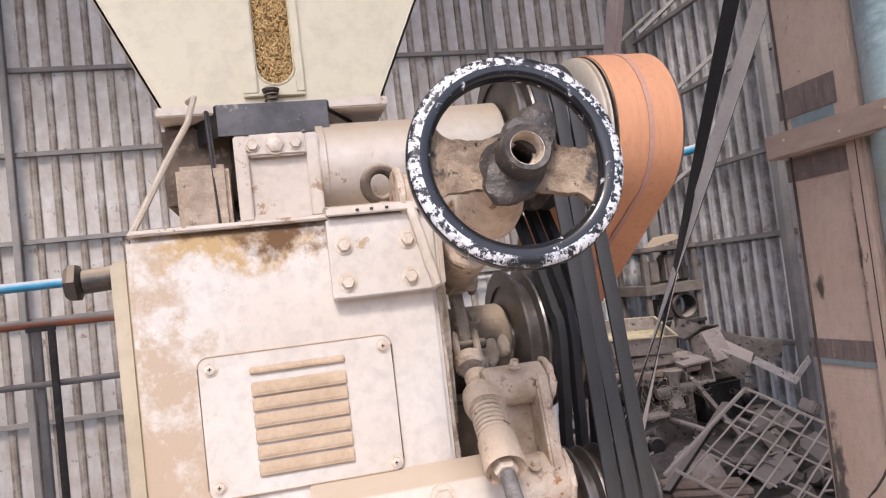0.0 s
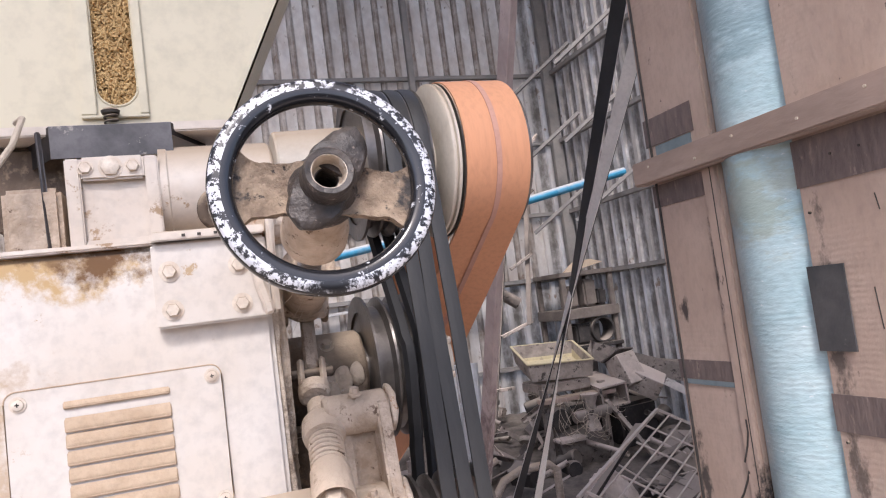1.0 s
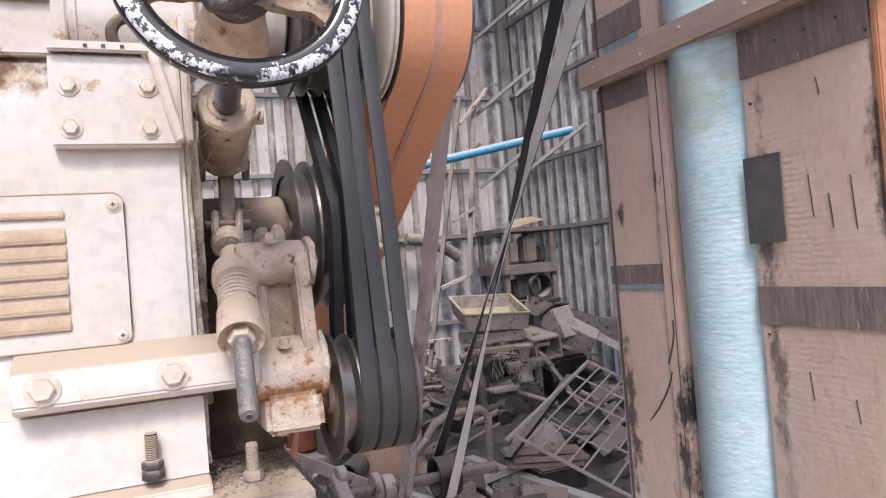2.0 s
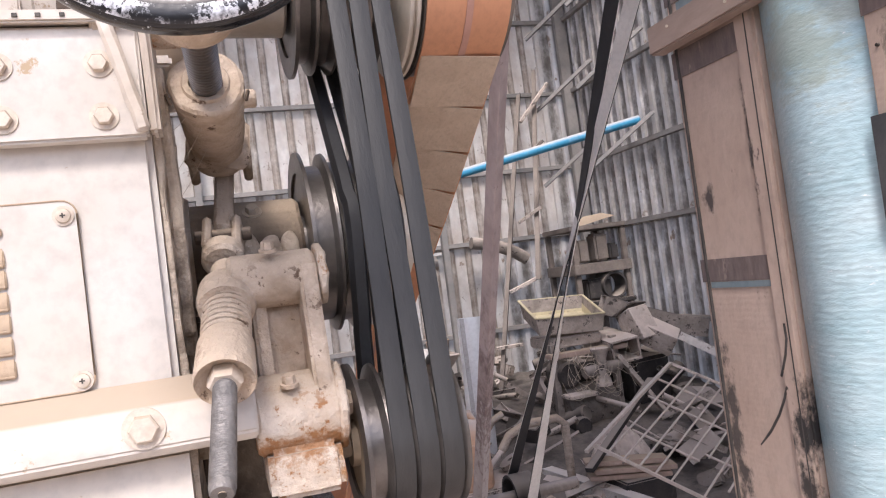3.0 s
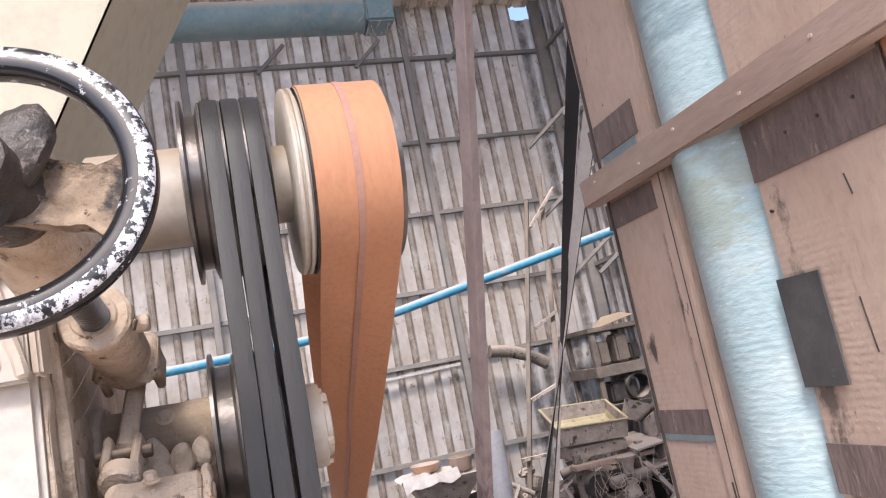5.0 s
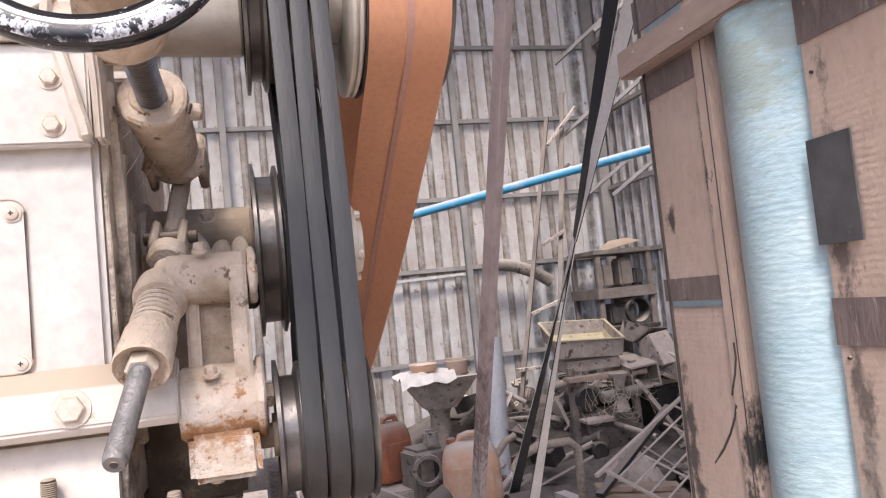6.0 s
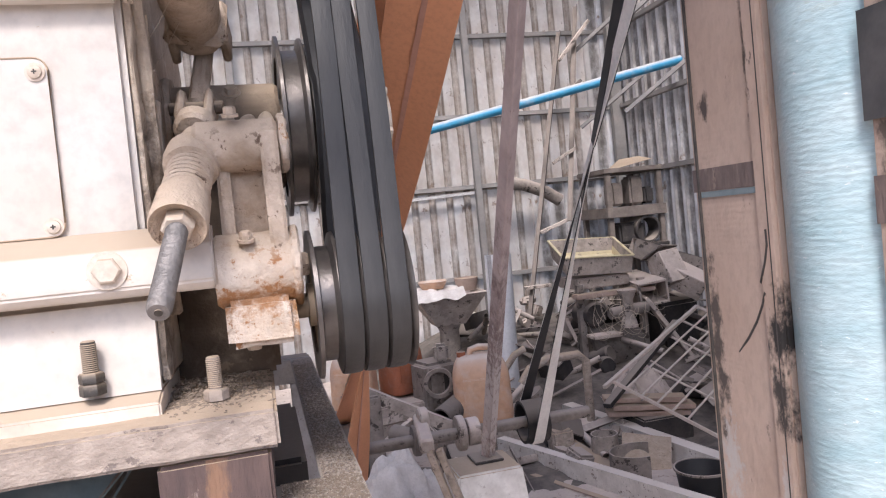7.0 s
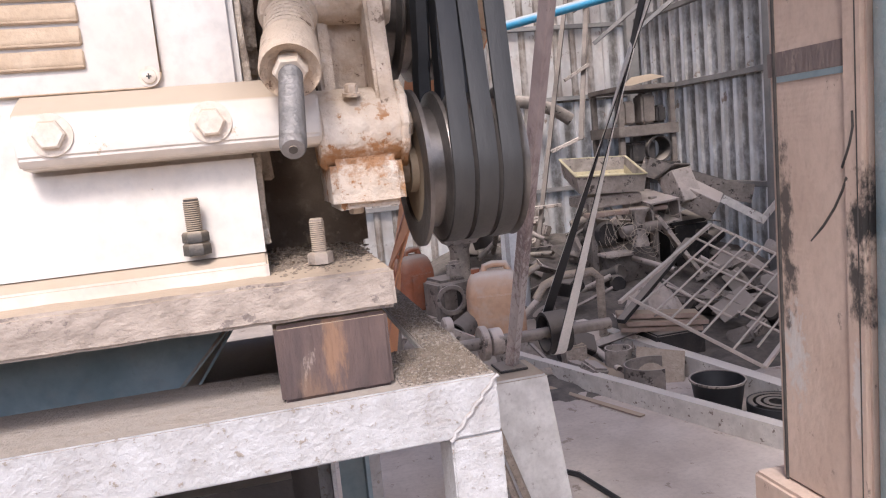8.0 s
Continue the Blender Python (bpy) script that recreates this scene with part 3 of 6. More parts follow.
b = prism([(TX1 - 0.083, TY0 + 0.004), (TX1 - 0.003, TY0 + 0.004), (TX1 - 0.003, 1.66), (TX1 - 0.040, 1.66), (TX1 - 0.040, TY0 + 0.114), (TX1 - 0.083, TY0 + 0.114)], "z", TZ, TZ + 0.0014)
solo("bran_layer", b, "brancake", (0.35, 1.0, TZ), "brown-grey bran caked on the corner of the frame", "bran")
b = bmesh.new()
rng = random.Random(5)
for _ in range(4200):
    x, y = (rng.uniform(TX1 - 0.039, TX1 - 0.003), rng.uniform(0.80, 1.6)) if rng.random() < 0.6 else (rng.uniform(0.297, TX1 - 0.004), rng.uniform(0.795, 0.902))
    s = rng.uniform(0.0006, 0.0019)
    r_ = [b.verts.new((x + s * math.cos(a), y + s * math.sin(a), TZ + 0.0012)) for a in (0.3, 2.4, 4.5)]
    tip = b.verts.new((x, y, TZ + 0.0014 + s))
    for k in range(3):
        b.faces.new((r_[k], r_[(k + 1) % 3], tip))
solo("bran_crumbs", b, "bran", (0.35, 1.0, TZ), "coarse bran crumbs scattered on the frame", "bran", kind="stuff")

# made-up dark boxes that keep the void under the table dark
motor = thing("motor_housing", (0.0, 1.3, 0.4), "dark dusty boxes added under the table to fill its dark void", "motor")
part("casing", box(-0.55, 0.225, 1.0, 1.62, 0.42, 0.90, 0.03), "junkdark", motor)
part("terminal_box", box(0.205, 0.334, 1.22, 1.60, 0.80, 0.95, 0.008), "junkdark", motor)
for x in (-0.5, 0.14):
    part("foot", box(x, x + 0.06, 1.05, 1.55, FLOOR, 0.419, 0.004), "purlin", motor)

solo("steel_upright", angle_bar((0.247, 1.10, FLOOR), (0.247, 1.10, 0.90), 0.038, 0.005), "tablepaint", (0.247, 1.10, FLOOR), "scuffed pale angle-steel upright under the table", "upright", "uprights under the table")
solo("steel_upright", angle_bar((0.292, 1.13, FLOOR), (0.292, 1.13, 0.90), 0.036, 0.005), "tealsheet", (0.292, 1.13, FLOOR), "blue-grey channel upright under the table", "upright", "uprights under the table")

# bearers and plank
for x in (0.197, -0.50):
    b = box(x, x + 0.094, 0.805, 1.60, TZ, 1.083, 0.003)
    roughen(b, 0.0016, 30)
    solo("timber_block", b, "timber", (x, 0.8, TZ), "dark red hardwood bearer with a split orange end grain", "timber", "bearers")
b = box(-0.62, 0.300, 0.802, 1.62, 1.0865, 1.1205, 0.003)
bmesh.ops.subdivide_edges(b, edges=[e for e in b.edges if abs(e.verts[0].co.x - e.verts[1].co.x) > 0.5], cuts=40)
roughen(b, 0.0011, 40)
solo("bearer_plank", b, "plank", (0, 1.2, 1.0865), "thick dust-caked bearer plank under the mill", "plank")

# sloping duct below the plank
duct_low = thing("discharge_trough", (-0.2, 1.1, 0.95), "dark teal sheet-metal discharge trough under the mill", "trough")
part("front_sheet", prism([(-0.70, 1.079), (0.170, 1.079), (0.149, 1.057), (0.104, 1.010), (0.060, 0.965), (0.060, 0.93), (-0.70, 0.93)], "y", 0.93, 0.934), "tealsheet", duct_low)
part("folded_seam", beam((0.170, 0.932, 1.079), (0.061, 0.932, 0.966), 0.012, 0.004), "tealsheet", duct_low)
part("side_sheet", prism([(0.171, 1.079), (0.174, 1.079), (0.064, 0.93), (0.061, 0.93)], "y", 0.940, 1.5), "tealsheet", duct_low)

# ---------------------------------------------------------------- the rice mill
mill = thing("rice_mill", (0.05, 1.1, 1.118), "cream-painted rice mill, oil-stained and dusty, on a plank", "rice mill")
FY = 0.88
body = part("body", box(-0.155, 0.198, FY, 1.42, 1.142, 1.593, 0.006), "bodypaint", mill, "white sheet-steel body with dirty edges")
part("side_plate", box(-0.178, -0.158, 0.905, 1.42, 1.142, 1.57, 0.003), "sidecream", mill)
part("base_flange", prism([(0.845, 1.118), (1.45, 1.118), (1.45, 1.134), (0.878, 1.140), (0.845, 1.132)], "x", -0.5, 0.200, 0.002), "cream", mill)
part("base_skirt", prism([(0.868, 1.139), (0.879, 1.139), (0.879, 1.222), (0.8755, 1.222)], "x", -0.5, 0.199), "white", mill)
part("top_lip", box(-0.15, 0.20, 0.872, 1.0, 1.5935, 1.600, 0.002), "cream", mill)

# louvred inspection panel
def round_rect(x0, x1, z0, z1, r, n=5):
    return [(cx + r * math.cos(a), cz + r * math.sin(a)) for cx, cz, q in ((x1 - r, z1 - r, 0), (x0 + r, z1 - r, 1), (x0 + r, z0 + r, 2), (x1 - r, z0 + r, 3))
            for a in [math.pi / 2 * (q + k / n) for k in range(n + 1)]]


PANEL = round_rect(-0.0905, 0.1325, 1.288, 1.449, 0.012)
panel = part("louvre_panel", prism(PANEL, "y", FY - 0.0035, FY + 0.002), "white", mill)
for z in (1.4275, 1.4060, 1.3885, 1.3700, 1.3520, 1.3335, 1.3150):
    h = 0.0046 if z > 1.42 else 0.0086
    b = prism([(FY - 0.0036, z - h), (FY - 0.0080, z - h + 0.0004), (FY - 0.0096, z - h + 0.0028), (FY - 0.0086, z - h * 0.1), (FY - 0.0064, z + h * 0.55), (FY - 0.0036, z + h)], "x", -0.034, 0.0755, 0.0011)
    for v in b.verts:
        e = max(0.0, abs(v.co.x - 0.0207) - 0.050) / 0.0048
        v.co.y += (FY - 0.0036 - v.co.y) * 0.6 * min(1.0, e) ** 2
    part("louvre", b, "louvre", panel, "pressed louvre coated with brown dust")
for x, z in ((-0.077, 1.443 - 0.008), (0.122, 1.442 - 0.006), (0.123, 1.297), (-0.079, 1.302)):
    s = part("panel_screw", lathe((x, FY - 0.0036, z), (0, -1, 0), [(0, 0), (0, 0.0085), (0.0012, 0.0085), (0.0013, 0.0062), (0.003, 0.0058), (0.0038, 0.004), (0.0038, 0)], 24), "bolt", panel)
    part("cross_slot", box(x - 0.0022, x + 0.0022, FY - 0.0078, FY - 0.0073, z - 0.0006, z + 0.0006, bm=box(x - 0.0006, x + 0.0006, FY - 0.0079, FY - 0.0074, z - 0.0022, z + 0.0022)), "darkbolt", s)
part("panel_edge", wire([(x, FY - 0.0036, z) for x, z in PANEL + PANEL[:1]], 0.0009), "louvre", panel)

# bolted bracket plate
plate = part("bracket_plate", box(0.070, 0.1975, 0.862, FY - 0.0005, 1.496, 1.593, 0.0025), "white", mill)
for x, z in ((0.088, 1.560), (0.088, 1.516), (0.164, 1.560), (0.164, 1.515)):
    part("plate_bolt", hexbolt((x, 0.862, z), (0, -1, 0), 0.0080, 0.006, 0.0118), "bolt", plate)
part("gusset", prism([(0.866, 1.500), (0.862, 1.555), (0.842, 1.600), (0.842, 1.635), (0.95, 1.655), (0.95, 1.500)], "x", 0.1985, 0.2075, 0.003), "cream", mill, "dusty cast gusset rib")
part("gusset_cap", prism([(0.852, 1.5935), (0.905, 1.6005), (0.905, 1.612), (0.852, 1.604)], "x", 0.071, 0.1965, 0.002), "cream", mill, "sloping fold above the bracket plate")
for x in (0.105, 0.122, 0.140):
    part("weld_gap", box(x, x + 0.004, 0.8505, 0.8525, 1.5975, 1.6005), "darkbolt", mill)
b = beam((0.171, 0.857, 1.600), (0.1945, 0.857, 1.499), 0.011, 0.012, 0.003)
bmesh.ops.subdivide_edges(b, edges=b.edges[:], cuts=6, use_grid_fill=True)
part("gusset_rib", roughen(b, 0.0014, 70), "cream", plate, "slanting rib on the plate, caked with dust")
b = lathe((0.160, 0.893, 1.613), (1, 0, 0), [(0, 0), (0, 0.036), (0.003, 0.039), (0.007, 0.039), (0.010, 0.031), (0.014, 0.030), (0.070, 0.030), (0.074, 0.027), (0.074, 0)], 40)
part("trunnion", roughen(b, 0.0008, 60), "rustcast", mill, "cross trunnion with a flange, brown with rust at the edge")
b = box(0.1985, 0.2035, 0.890, 1.40, 1.143, 1.59, 0.001)
bmesh.ops.subdivide_edges(b, edges=b.edges[:], cuts=22, use_grid_fill=True)
for v in b.verts:
    if v.co.x > 0.202:
        v.co.x += 0.004 * abs(noise.noise(v.co * 28)) + 0.003 * noise.noise(v.co * 70)
part("caked_side", b, "siltdust", mill, "side of the body caked with tan bran dust")
for (y0, z0), (y1, z1) in (((0.905, 1.57), (0.925, 1.32)), ((0.93, 1.50), (0.935, 1.30)), ((0.96, 1.42), (0.95, 1.20))):
    b = beam((0.209, y0, z0), (0.209, y1, z1), 0.012, 0.016, 0.003)
    bmesh.ops.subdivide_edges(b, edges=b.edges[:], cuts=5, use_grid_fill=True)
    part("side_rib", roughen(b, 0.003, 60), "siltdust", mill)

# bottom clamp bar
bar = part("clamp_bar", prism([(FY + 0.001, 1.226), (0.852, 1.228), (0.845, 1.236), (0.845, 1.267), (0.850, 1.273), (FY + 0.001, 1.289)], "x", 0.02, 0.258, 0.002), "white", mill)
for x in (0.0475, 0.1685):
    part("bar_bolt", hexbolt((x, 0.845, 1.2535), (0, -1, 0), 0.0122, 0.007, 0.0170), "bolt", bar)
part("small_screw", hexbolt((0.091, 0.878, 1.201), (0, -1, 0), 0.003, 0.003), "bolt", mill)
for x, y, zz, top_, m in ((0.143, 0.860, 1.1440, 1.193, "darkbolt"), (0.246, 0.872, 1.1215, 1.163, "plank")):
    s = part("anchor_stud", rod((x, y, zz), (x, y, top_), 0.0062, bevel=0.001), m, mill, "threaded anchor stud with a nut")
    b = bmesh.new()
    for i in range(int((top_ - zz - 0.014) / 0.0018)):
        lathe((x, y, zz + 0.012 + i * 0.0018), (0, 0, 1), [(0, 0.0062), (0.0009, 0.0070), (0.0018, 0.0062)], 16, b)
    part("thread", b, m, s)
    part("nut", hexbolt((x, y, zz + 0.0005), (0, 0, 1), 0.0115, 0.0105), m, s)
    if m == "darkbolt":
        part("lock_nut", hexbolt((x, y, zz + 0.0115), (0, 0, 1), 0.0112, 0.009), m, s)

# upper casting: milling chamber
AX_Y, AX_Z = 1.06, 1.70
chamber = part("milling_chamber", rod((0.085, 1.075, 1.688), (0.235, 1.075, 1.688), 0.066, seg=48, bevel=0.004), "cream", mill)
part("chamber_flange", lathe((0.083, 1.075, 1.688), (1, 0, 0), [(0, 0.03), (0, 0.068), (0.010, 0.068), (0.012, 0.066), (0.012, 0.03)], 48, closed=True), "cream", mill)
b = box(-0.030, 0.083, 1.014, 1.17, 1.612, 1.732, 0.005)
part("feed_casting", b, "cream", mill)
part("casting_rib", box(-0.030, -0.012, 1.004, 1.0135, 1.614, 1.730, 0.002), "cream", mill)
part("casting_rib", box(0.066, 0.083, 1.004, 1.0135, 1.614, 1.730, 0.002), "cream", mill)
part("casting_head", box(-0.0115, 0.0655, 1.002, 1.0135, 1.700, 1.731, 0.003), "cream", mill)
part("casting_sill", box(-0.0115, 0.0655, 1.004, 1.0135, 1.613, 1.622, 0.002), "cream", mill)
part("casting_foot", box(-0.11, 0.22, 1.0, 1.2, 1.6, 1.612, 0.003), "cream", mill)
for x, r in ((-0.005, 0.008), (0.025, 0.012), (0.052, 0.008)):
    part("casting_bolt", hexbolt((x, 1.002, 1.716), (0, -1, 0), r, 0.005, r * 1.25), "bolt", mill)
part("shaft_housing", rod((0.236, 1.03, AX_Z), (0.345, 1.03, AX_Z), 0.058, 0.06, 48, bevel=0.003), "creampulley", mill)
part("rear_bracket", box(-0.11, -0.04, 1.03, 1.2, 1.612, 1.70, 0.006), "cast", mill)
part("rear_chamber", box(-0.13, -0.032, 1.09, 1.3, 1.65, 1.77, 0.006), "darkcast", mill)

# lifting eye
eye_b = lathe((0.153, 0.945, 1.640), (0.25, -1, 0), [(0.007 * math.sin(a), 0.0215 + 0.007 * math.cos(a)) for a in [2 * math.pi * i / 14 for i in range(14)]], 36, closed=True)
part("lifting_eye", eye_b, "darkcast", mill, "forged lifting eye, half rusty")
part("eye_foot", rod((0.153, 0.945, 1.60), (0.153, 0.945, 1.617), 0.011, bevel=0.002), "darkcast", mill)

# black guard strip with its spring catch
guard = part("guard_strip", box(-0.049, 0.104, 1.0380, 1.0400, 1.739, 1.783, 0.0), "blackmetal", mill, "blackened steel guard strip, bent at the ends")
b = bmesh.new()
q = [b.verts.new(p) for p in ((0.104, 1.0385, 1.783), (0.104, 1.0385, 1.765), (0.150, 1.13, 1.765), (0.150, 1.13, 1.772))]
b.faces.new(q)
q = [b.verts.new(p) for p in ((-0.049, 1.0385, 1.783), (-0.049, 1.0385, 1.739), (-0.105, 1.13, 1.735), (-0.105, 1.13, 1.772))]
b.faces.new(q)
q = [b.verts.new(p) for p in ((-0.049, 1.0385, 1.783), (0.104, 1.0385, 1.783), (0.150, 1.13, 1.772), (-0.105, 1.13, 1.772))]
b.faces.new(q)
bmesh.ops.solidify(b, geom=b.faces[:], thickness=0.002)
part("guard_wing", b, "blackmetal", guard)
part("catch_strap", beam((-0.062, 1.035, 1.775), (-0.056, 1.03, 1.605), 0.008, 0.002), "blackmetal", mill)
coil = [(0.028 + 0.0085 * math.cos(a), 1.047 + 0.0085 * math.sin(a), 1.784 + 0.0022 * a / 2) for a in [i * 0.45 for i in range(42)]]
spr = part("catch_spring", wire(coil, 0.0016), "darkbolt", mill)
part("spring_cap", lathe((0.028, 1.047, 1.800), (0, 0, 1), [(0, 0), (0, 0.0115), (0.004, 0.0125), (0.007, 0.009), (0.008, 0)], 24), "darkbolt", spr)

# star knob on its stem at the far end
knob = part("star_knob", lathe((-0.236, 0.95, 1.553), (1, 0, 0), [(0, 0), (0, 0.018), (0.006, 0.024), (0.014, 0.024), (0.02, 0.012), (0.02, 0)], 6), "darkbolt", mill, "black star knob on a short stem")
part("knob_stem", rod((-0.217, 0.95, 1.553), (-0.158, 0.95, 1.556), 0.0145, bevel=0.001), "darkbolt", knob)

# feed hopper
hop = thing("feed_hopper", (0.03, 1.15, 1.782), "ivory sheet-metal feed hopper with a grain window", "hopper")


def hop_x(z):
    return -0.123 - (z - 1.785) * 0.462, 0.187 + (z - 1.785) * 0.475


HZ0, HZ1 = 1.787, 2.45
(l0, r0), (l1, r1) = hop_x(HZ0), hop_x(HZ1)
WX0, WX1, WZ = 0.011, 0.065, 1.842


def flat(points, t=0.003, toward=(0, 1, 0)):
    b = bmesh.new()
    f = b.faces.new([b.verts.new(p) for p in points])
    bmesh.ops.recalc_face_normals(b, faces=b.faces)
    bmesh.ops.solidify(b, geom=[f], thickness=t)
    return b


HY = 1.062
part("front_sheet", flat([(l0, HY, HZ0), (WX0, HY, HZ0), (WX0, HY, HZ1), (l1, HY, HZ1)]), "hopper", hop)
part("front_sheet", flat([(WX1, HY, HZ0), (r0, HY, HZ0), (r1, HY, HZ1), (WX1, HY, HZ1)]), "hopper", hop)
arc = [(0.038 + 0.027 * math.cos(a), HY, WZ + 0.027 * math.sin(a)) for a in [math.pi + math.pi * i / 12 for i in range(13)]]
part("window_sill", flat([(WX0, HY, HZ0), (WX1, HY, HZ0)] + arc[::-1]), "hopper", hop)
part("side_sheet", flat([(r0, HY, HZ0), (r0, 1.33, HZ0), (r1, 1.45, HZ1), (r1, HY, HZ1)]), "hopper", hop)
part("side_sheet", flat([(l0, HY, HZ0), (l0, 1.33, HZ0), (l1, 1.45, HZ1), (l1, HY, HZ1)]), "hopper", hop)
part("back_sheet", flat([(l0, 1.33, HZ0), (r0, 1.33, HZ0), (r1, 1.45, HZ1), (l1, 1.45, HZ1)]), "hopper", hop)
part("hopper_foot", box(l0 - 0.005, r0 + 0.006, 1.045, 1.335, 1.772, 1.786, 0.002), "cream", hop)
part("window_frame", box(-0.0095, WX0 - 0.001, HY - 0.007, HY - 0.0005, 1.802, HZ1, 0.001, box(WX1 + 0.001, 0.077, HY - 0.007, HY - 0.0005, 1.802, HZ1, 0.001, box(-0.0095, 0.077, HY - 0.007, HY - 0.0005, 1.797, 1.8015, 0.001))), "hopper", hop)
part("window_bead", wire([(WX0, HY - 0.002, HZ1)] + arc + [(WX1, HY - 0.002, HZ1)], 0.0018), "hopper", hop)
part("packed_grain", box(WX0 - 0.01, WX1 + 0.01, HY + 0.012, HY + 0.03, HZ0, 2.2), "ricedark", hop)
b = bmesh.new()
rng = random.Random(3)
proto = [(math.cos(a) * r, math.sin(a) * r, z) for z, r in ((-0.0038, 0.0003), (-0.002, 0.0013), (0.001, 0.0015), (0.0038, 0.0003)) for a in (0, 1.257, 2.513, 3.77, 5.027)]
vs, fs = [], []
for i in range(4200):
    m = pose(rng.uniform(WX0 - 0.006, WX1 + 0.006), HY + rng.uniform(0.005, 0.012), rng.uniform(HZ0 + 0.012, 2.06), rng.uniform(0, 360), rng.uniform(-30, 30), rng.uniform(0, 360)) @ pose(0, 0, 0, rng.uniform(40, 90), 0, 0)
    k = len(vs)
    vs += [m @ Vector(p) for p in proto]
    for ring in range(3):
        for j in range(5):
            fs.append((k + ring * 5 + j, k + ring * 5 + (j + 1) % 5, k + ring * 5 + 5 + (j + 1) % 5, k + ring * 5 + 5 + j))
me = bpy.data.meshes.new("grain_fill")
me.from_pydata([v - Vector((0.03, 1.15, 1.782)) for v in vs], [], fs)
smooth(me)
me.materials.append(M["rice"])
g = new("grain_fill", me)
g.parent = hop
tagged(g, "golden unhusked paddy grains behind the window", kind="stuff")

# ---------------------------------------------------------------- handwheel with its screw
HC = Vector((0.2372, 0.650, 1.6080))
HN = Vector((-0.035, -0.987, 0.155)).normalized()
HU = Vector((0, 0, 1)).cross(-HN).normalized() * -1
HU = HU if HU.x > 0 else -HU
HV = HN.cross(HU)
HM = Matrix((HU, HV, HN)).transposed().to_4x4()
HM.translation = HC
wheel = thing("handwheel", HC, "black enamelled handwheel with chipped white-worn rim and dust-caked spokes", "handwheel")


def wheel_part(name, b, mat, label="", parent=None):
    bmesh.ops.transform(b, matrix=HM, verts=b.verts)
    return part(name, b, mat, parent or wheel, label)


def oval(a, grow=0.0):
    """Section of the rim, along the axle and outwards: broad and flattened."""
    c, n_ = math.cos(a), math.sin(a)
    return ((0.0098 + grow) * math.copysign(abs(n_) ** 0.75, n_), 0.0942 + (0.0120 + grow) * math.copysign(abs(c) ** 0.75, c))


rim = [oval(2 * math.pi * i / 28) for i in range(28)]
wheel_part("rim", lathe((0, 0, 0), (0, 0, 1), rim, 96, closed=True), "black", "glossy black rim with paint worn to white metal")

band_ = [math.radians(36 + 54 * i / 12) for i in range(13)]
prof_ = [oval(a, 0.0002) for a in band_] + [oval(a, -0.0006) for a in band_[::-1]]
wheel_part("worn_band", lathe((0, 0, 0), (0, 0, 1), prof_, 128, closed=True), "wornrim", "front of the rim with black paint flaked off to white metal")


def spoke(angle, w0, w1, dip):
    """A dished web from hub to rim that flares into both."""
    b = bmesh.new()
    n, k = 16, 9
    top, low = [], []
    for i in range(n + 1):
        s_ = i / n
        r = 0.012 + s_ * 0.0735
        w = w0 + (w1 - w0) * s_ + 0.016 * max(0.0, s_ - 0.7) ** 1.5 / 0.164 + 0.004 * (1 - s_) ** 3
        h = -0.002 - dip * math.sin(math.pi * min(1.0, (1 - s_) * 1.1 + 0.05)) - 0.006 * (1 - s_)
        top.append([b.verts.new((r, w * (2 * j / (k - 1) - 1), h + 0.005 * (2 * j / (k - 1) - 1) ** 4)) for j in range(k)])
        low.append([b.verts.new((r, w * 0.95 * (2 * j / (k - 1) - 1), h - 0.009)) for j in range(k)])
    for i in range(n):
        for j in range(k - 1):
            b.faces.new((top[i][j], top[i + 1][j], top[i + 1][j + 1], top[i][j + 1]))
            b.faces.new((low[i][j], low[i][j + 1], low[i + 1][j + 1], low[i + 1][j]))
        b.faces.new((top[i][0], low[i][0], low[i + 1][0], top[i + 1][0]))
        b.faces.new((top[i][-1], top[i + 1][-1], low[i + 1][-1], low[i][-1]))
    b.faces.new(top[0] + low[0][::-1])
    b.faces.new(top[-1][::-1] + low[-1])
    roughen(b, 0.0016, 130)
    roughen(b, 0.0010, 320)
    bmesh.ops.rotate(b, verts=b.verts, matrix=Matrix.Rotation(radians(angle), 3, "Z"))
    return b


for a, w0, w1, dip in ((-13, 0.022, 0.024, 0.002), (176, 0.020, 0.030, 0.010)):
    wheel_part("spoke", spoke(a, w0, w1, dip), "caked", "flat spoke caked with brown bran dust")
b = lathe((0, 0, 0), (0, 0, 1), [(-0.05, 0.012), (-0.05, 0.022), (-0.026, 0.034), (-0.016, 0.036), (-0.008, 0.032), (0.000, 0.026), (0.026, 0.0235), (0.035, 0.0235), (0.0385, 0.0215), (0.0375, 0.0165), (0.024, 0.0150), (0.016, 0.0145), (0.015, 0.0105), (-0.02, 0.010)], 48, closed=True)
roughen(b, 0.0006, 110)
hub = wheel_part("hub", b, "hubmetal", "greasy black hub with an open bore")
wheel_part("bore_lining", lathe((0, 0, 0), (0, 0, 1), [(0.0155, 0.0112), (0.0155, 0.0146), (0.0365, 0.0164), (0.0365, 0.0156), (0.0165, 0.0138)], 40, closed=True), "siltdust", "inside of the bore dull with tan dust", hub)
for s_, reach, thick in ((1, 0.062, 0.026), (-1, 0.050, 0.020)):
    b = bmesh.new()
    n, k = 12, 14
    rings = []
    for i in range(n + 1):
        f = i / n
        r, w, h = 0.008 + f * (reach - 0.008), 0.0225 * (1 - f ** 2.6) ** 0.6 + 0.003, thick * (1 - 0.45 * f ** 2) * 0.5
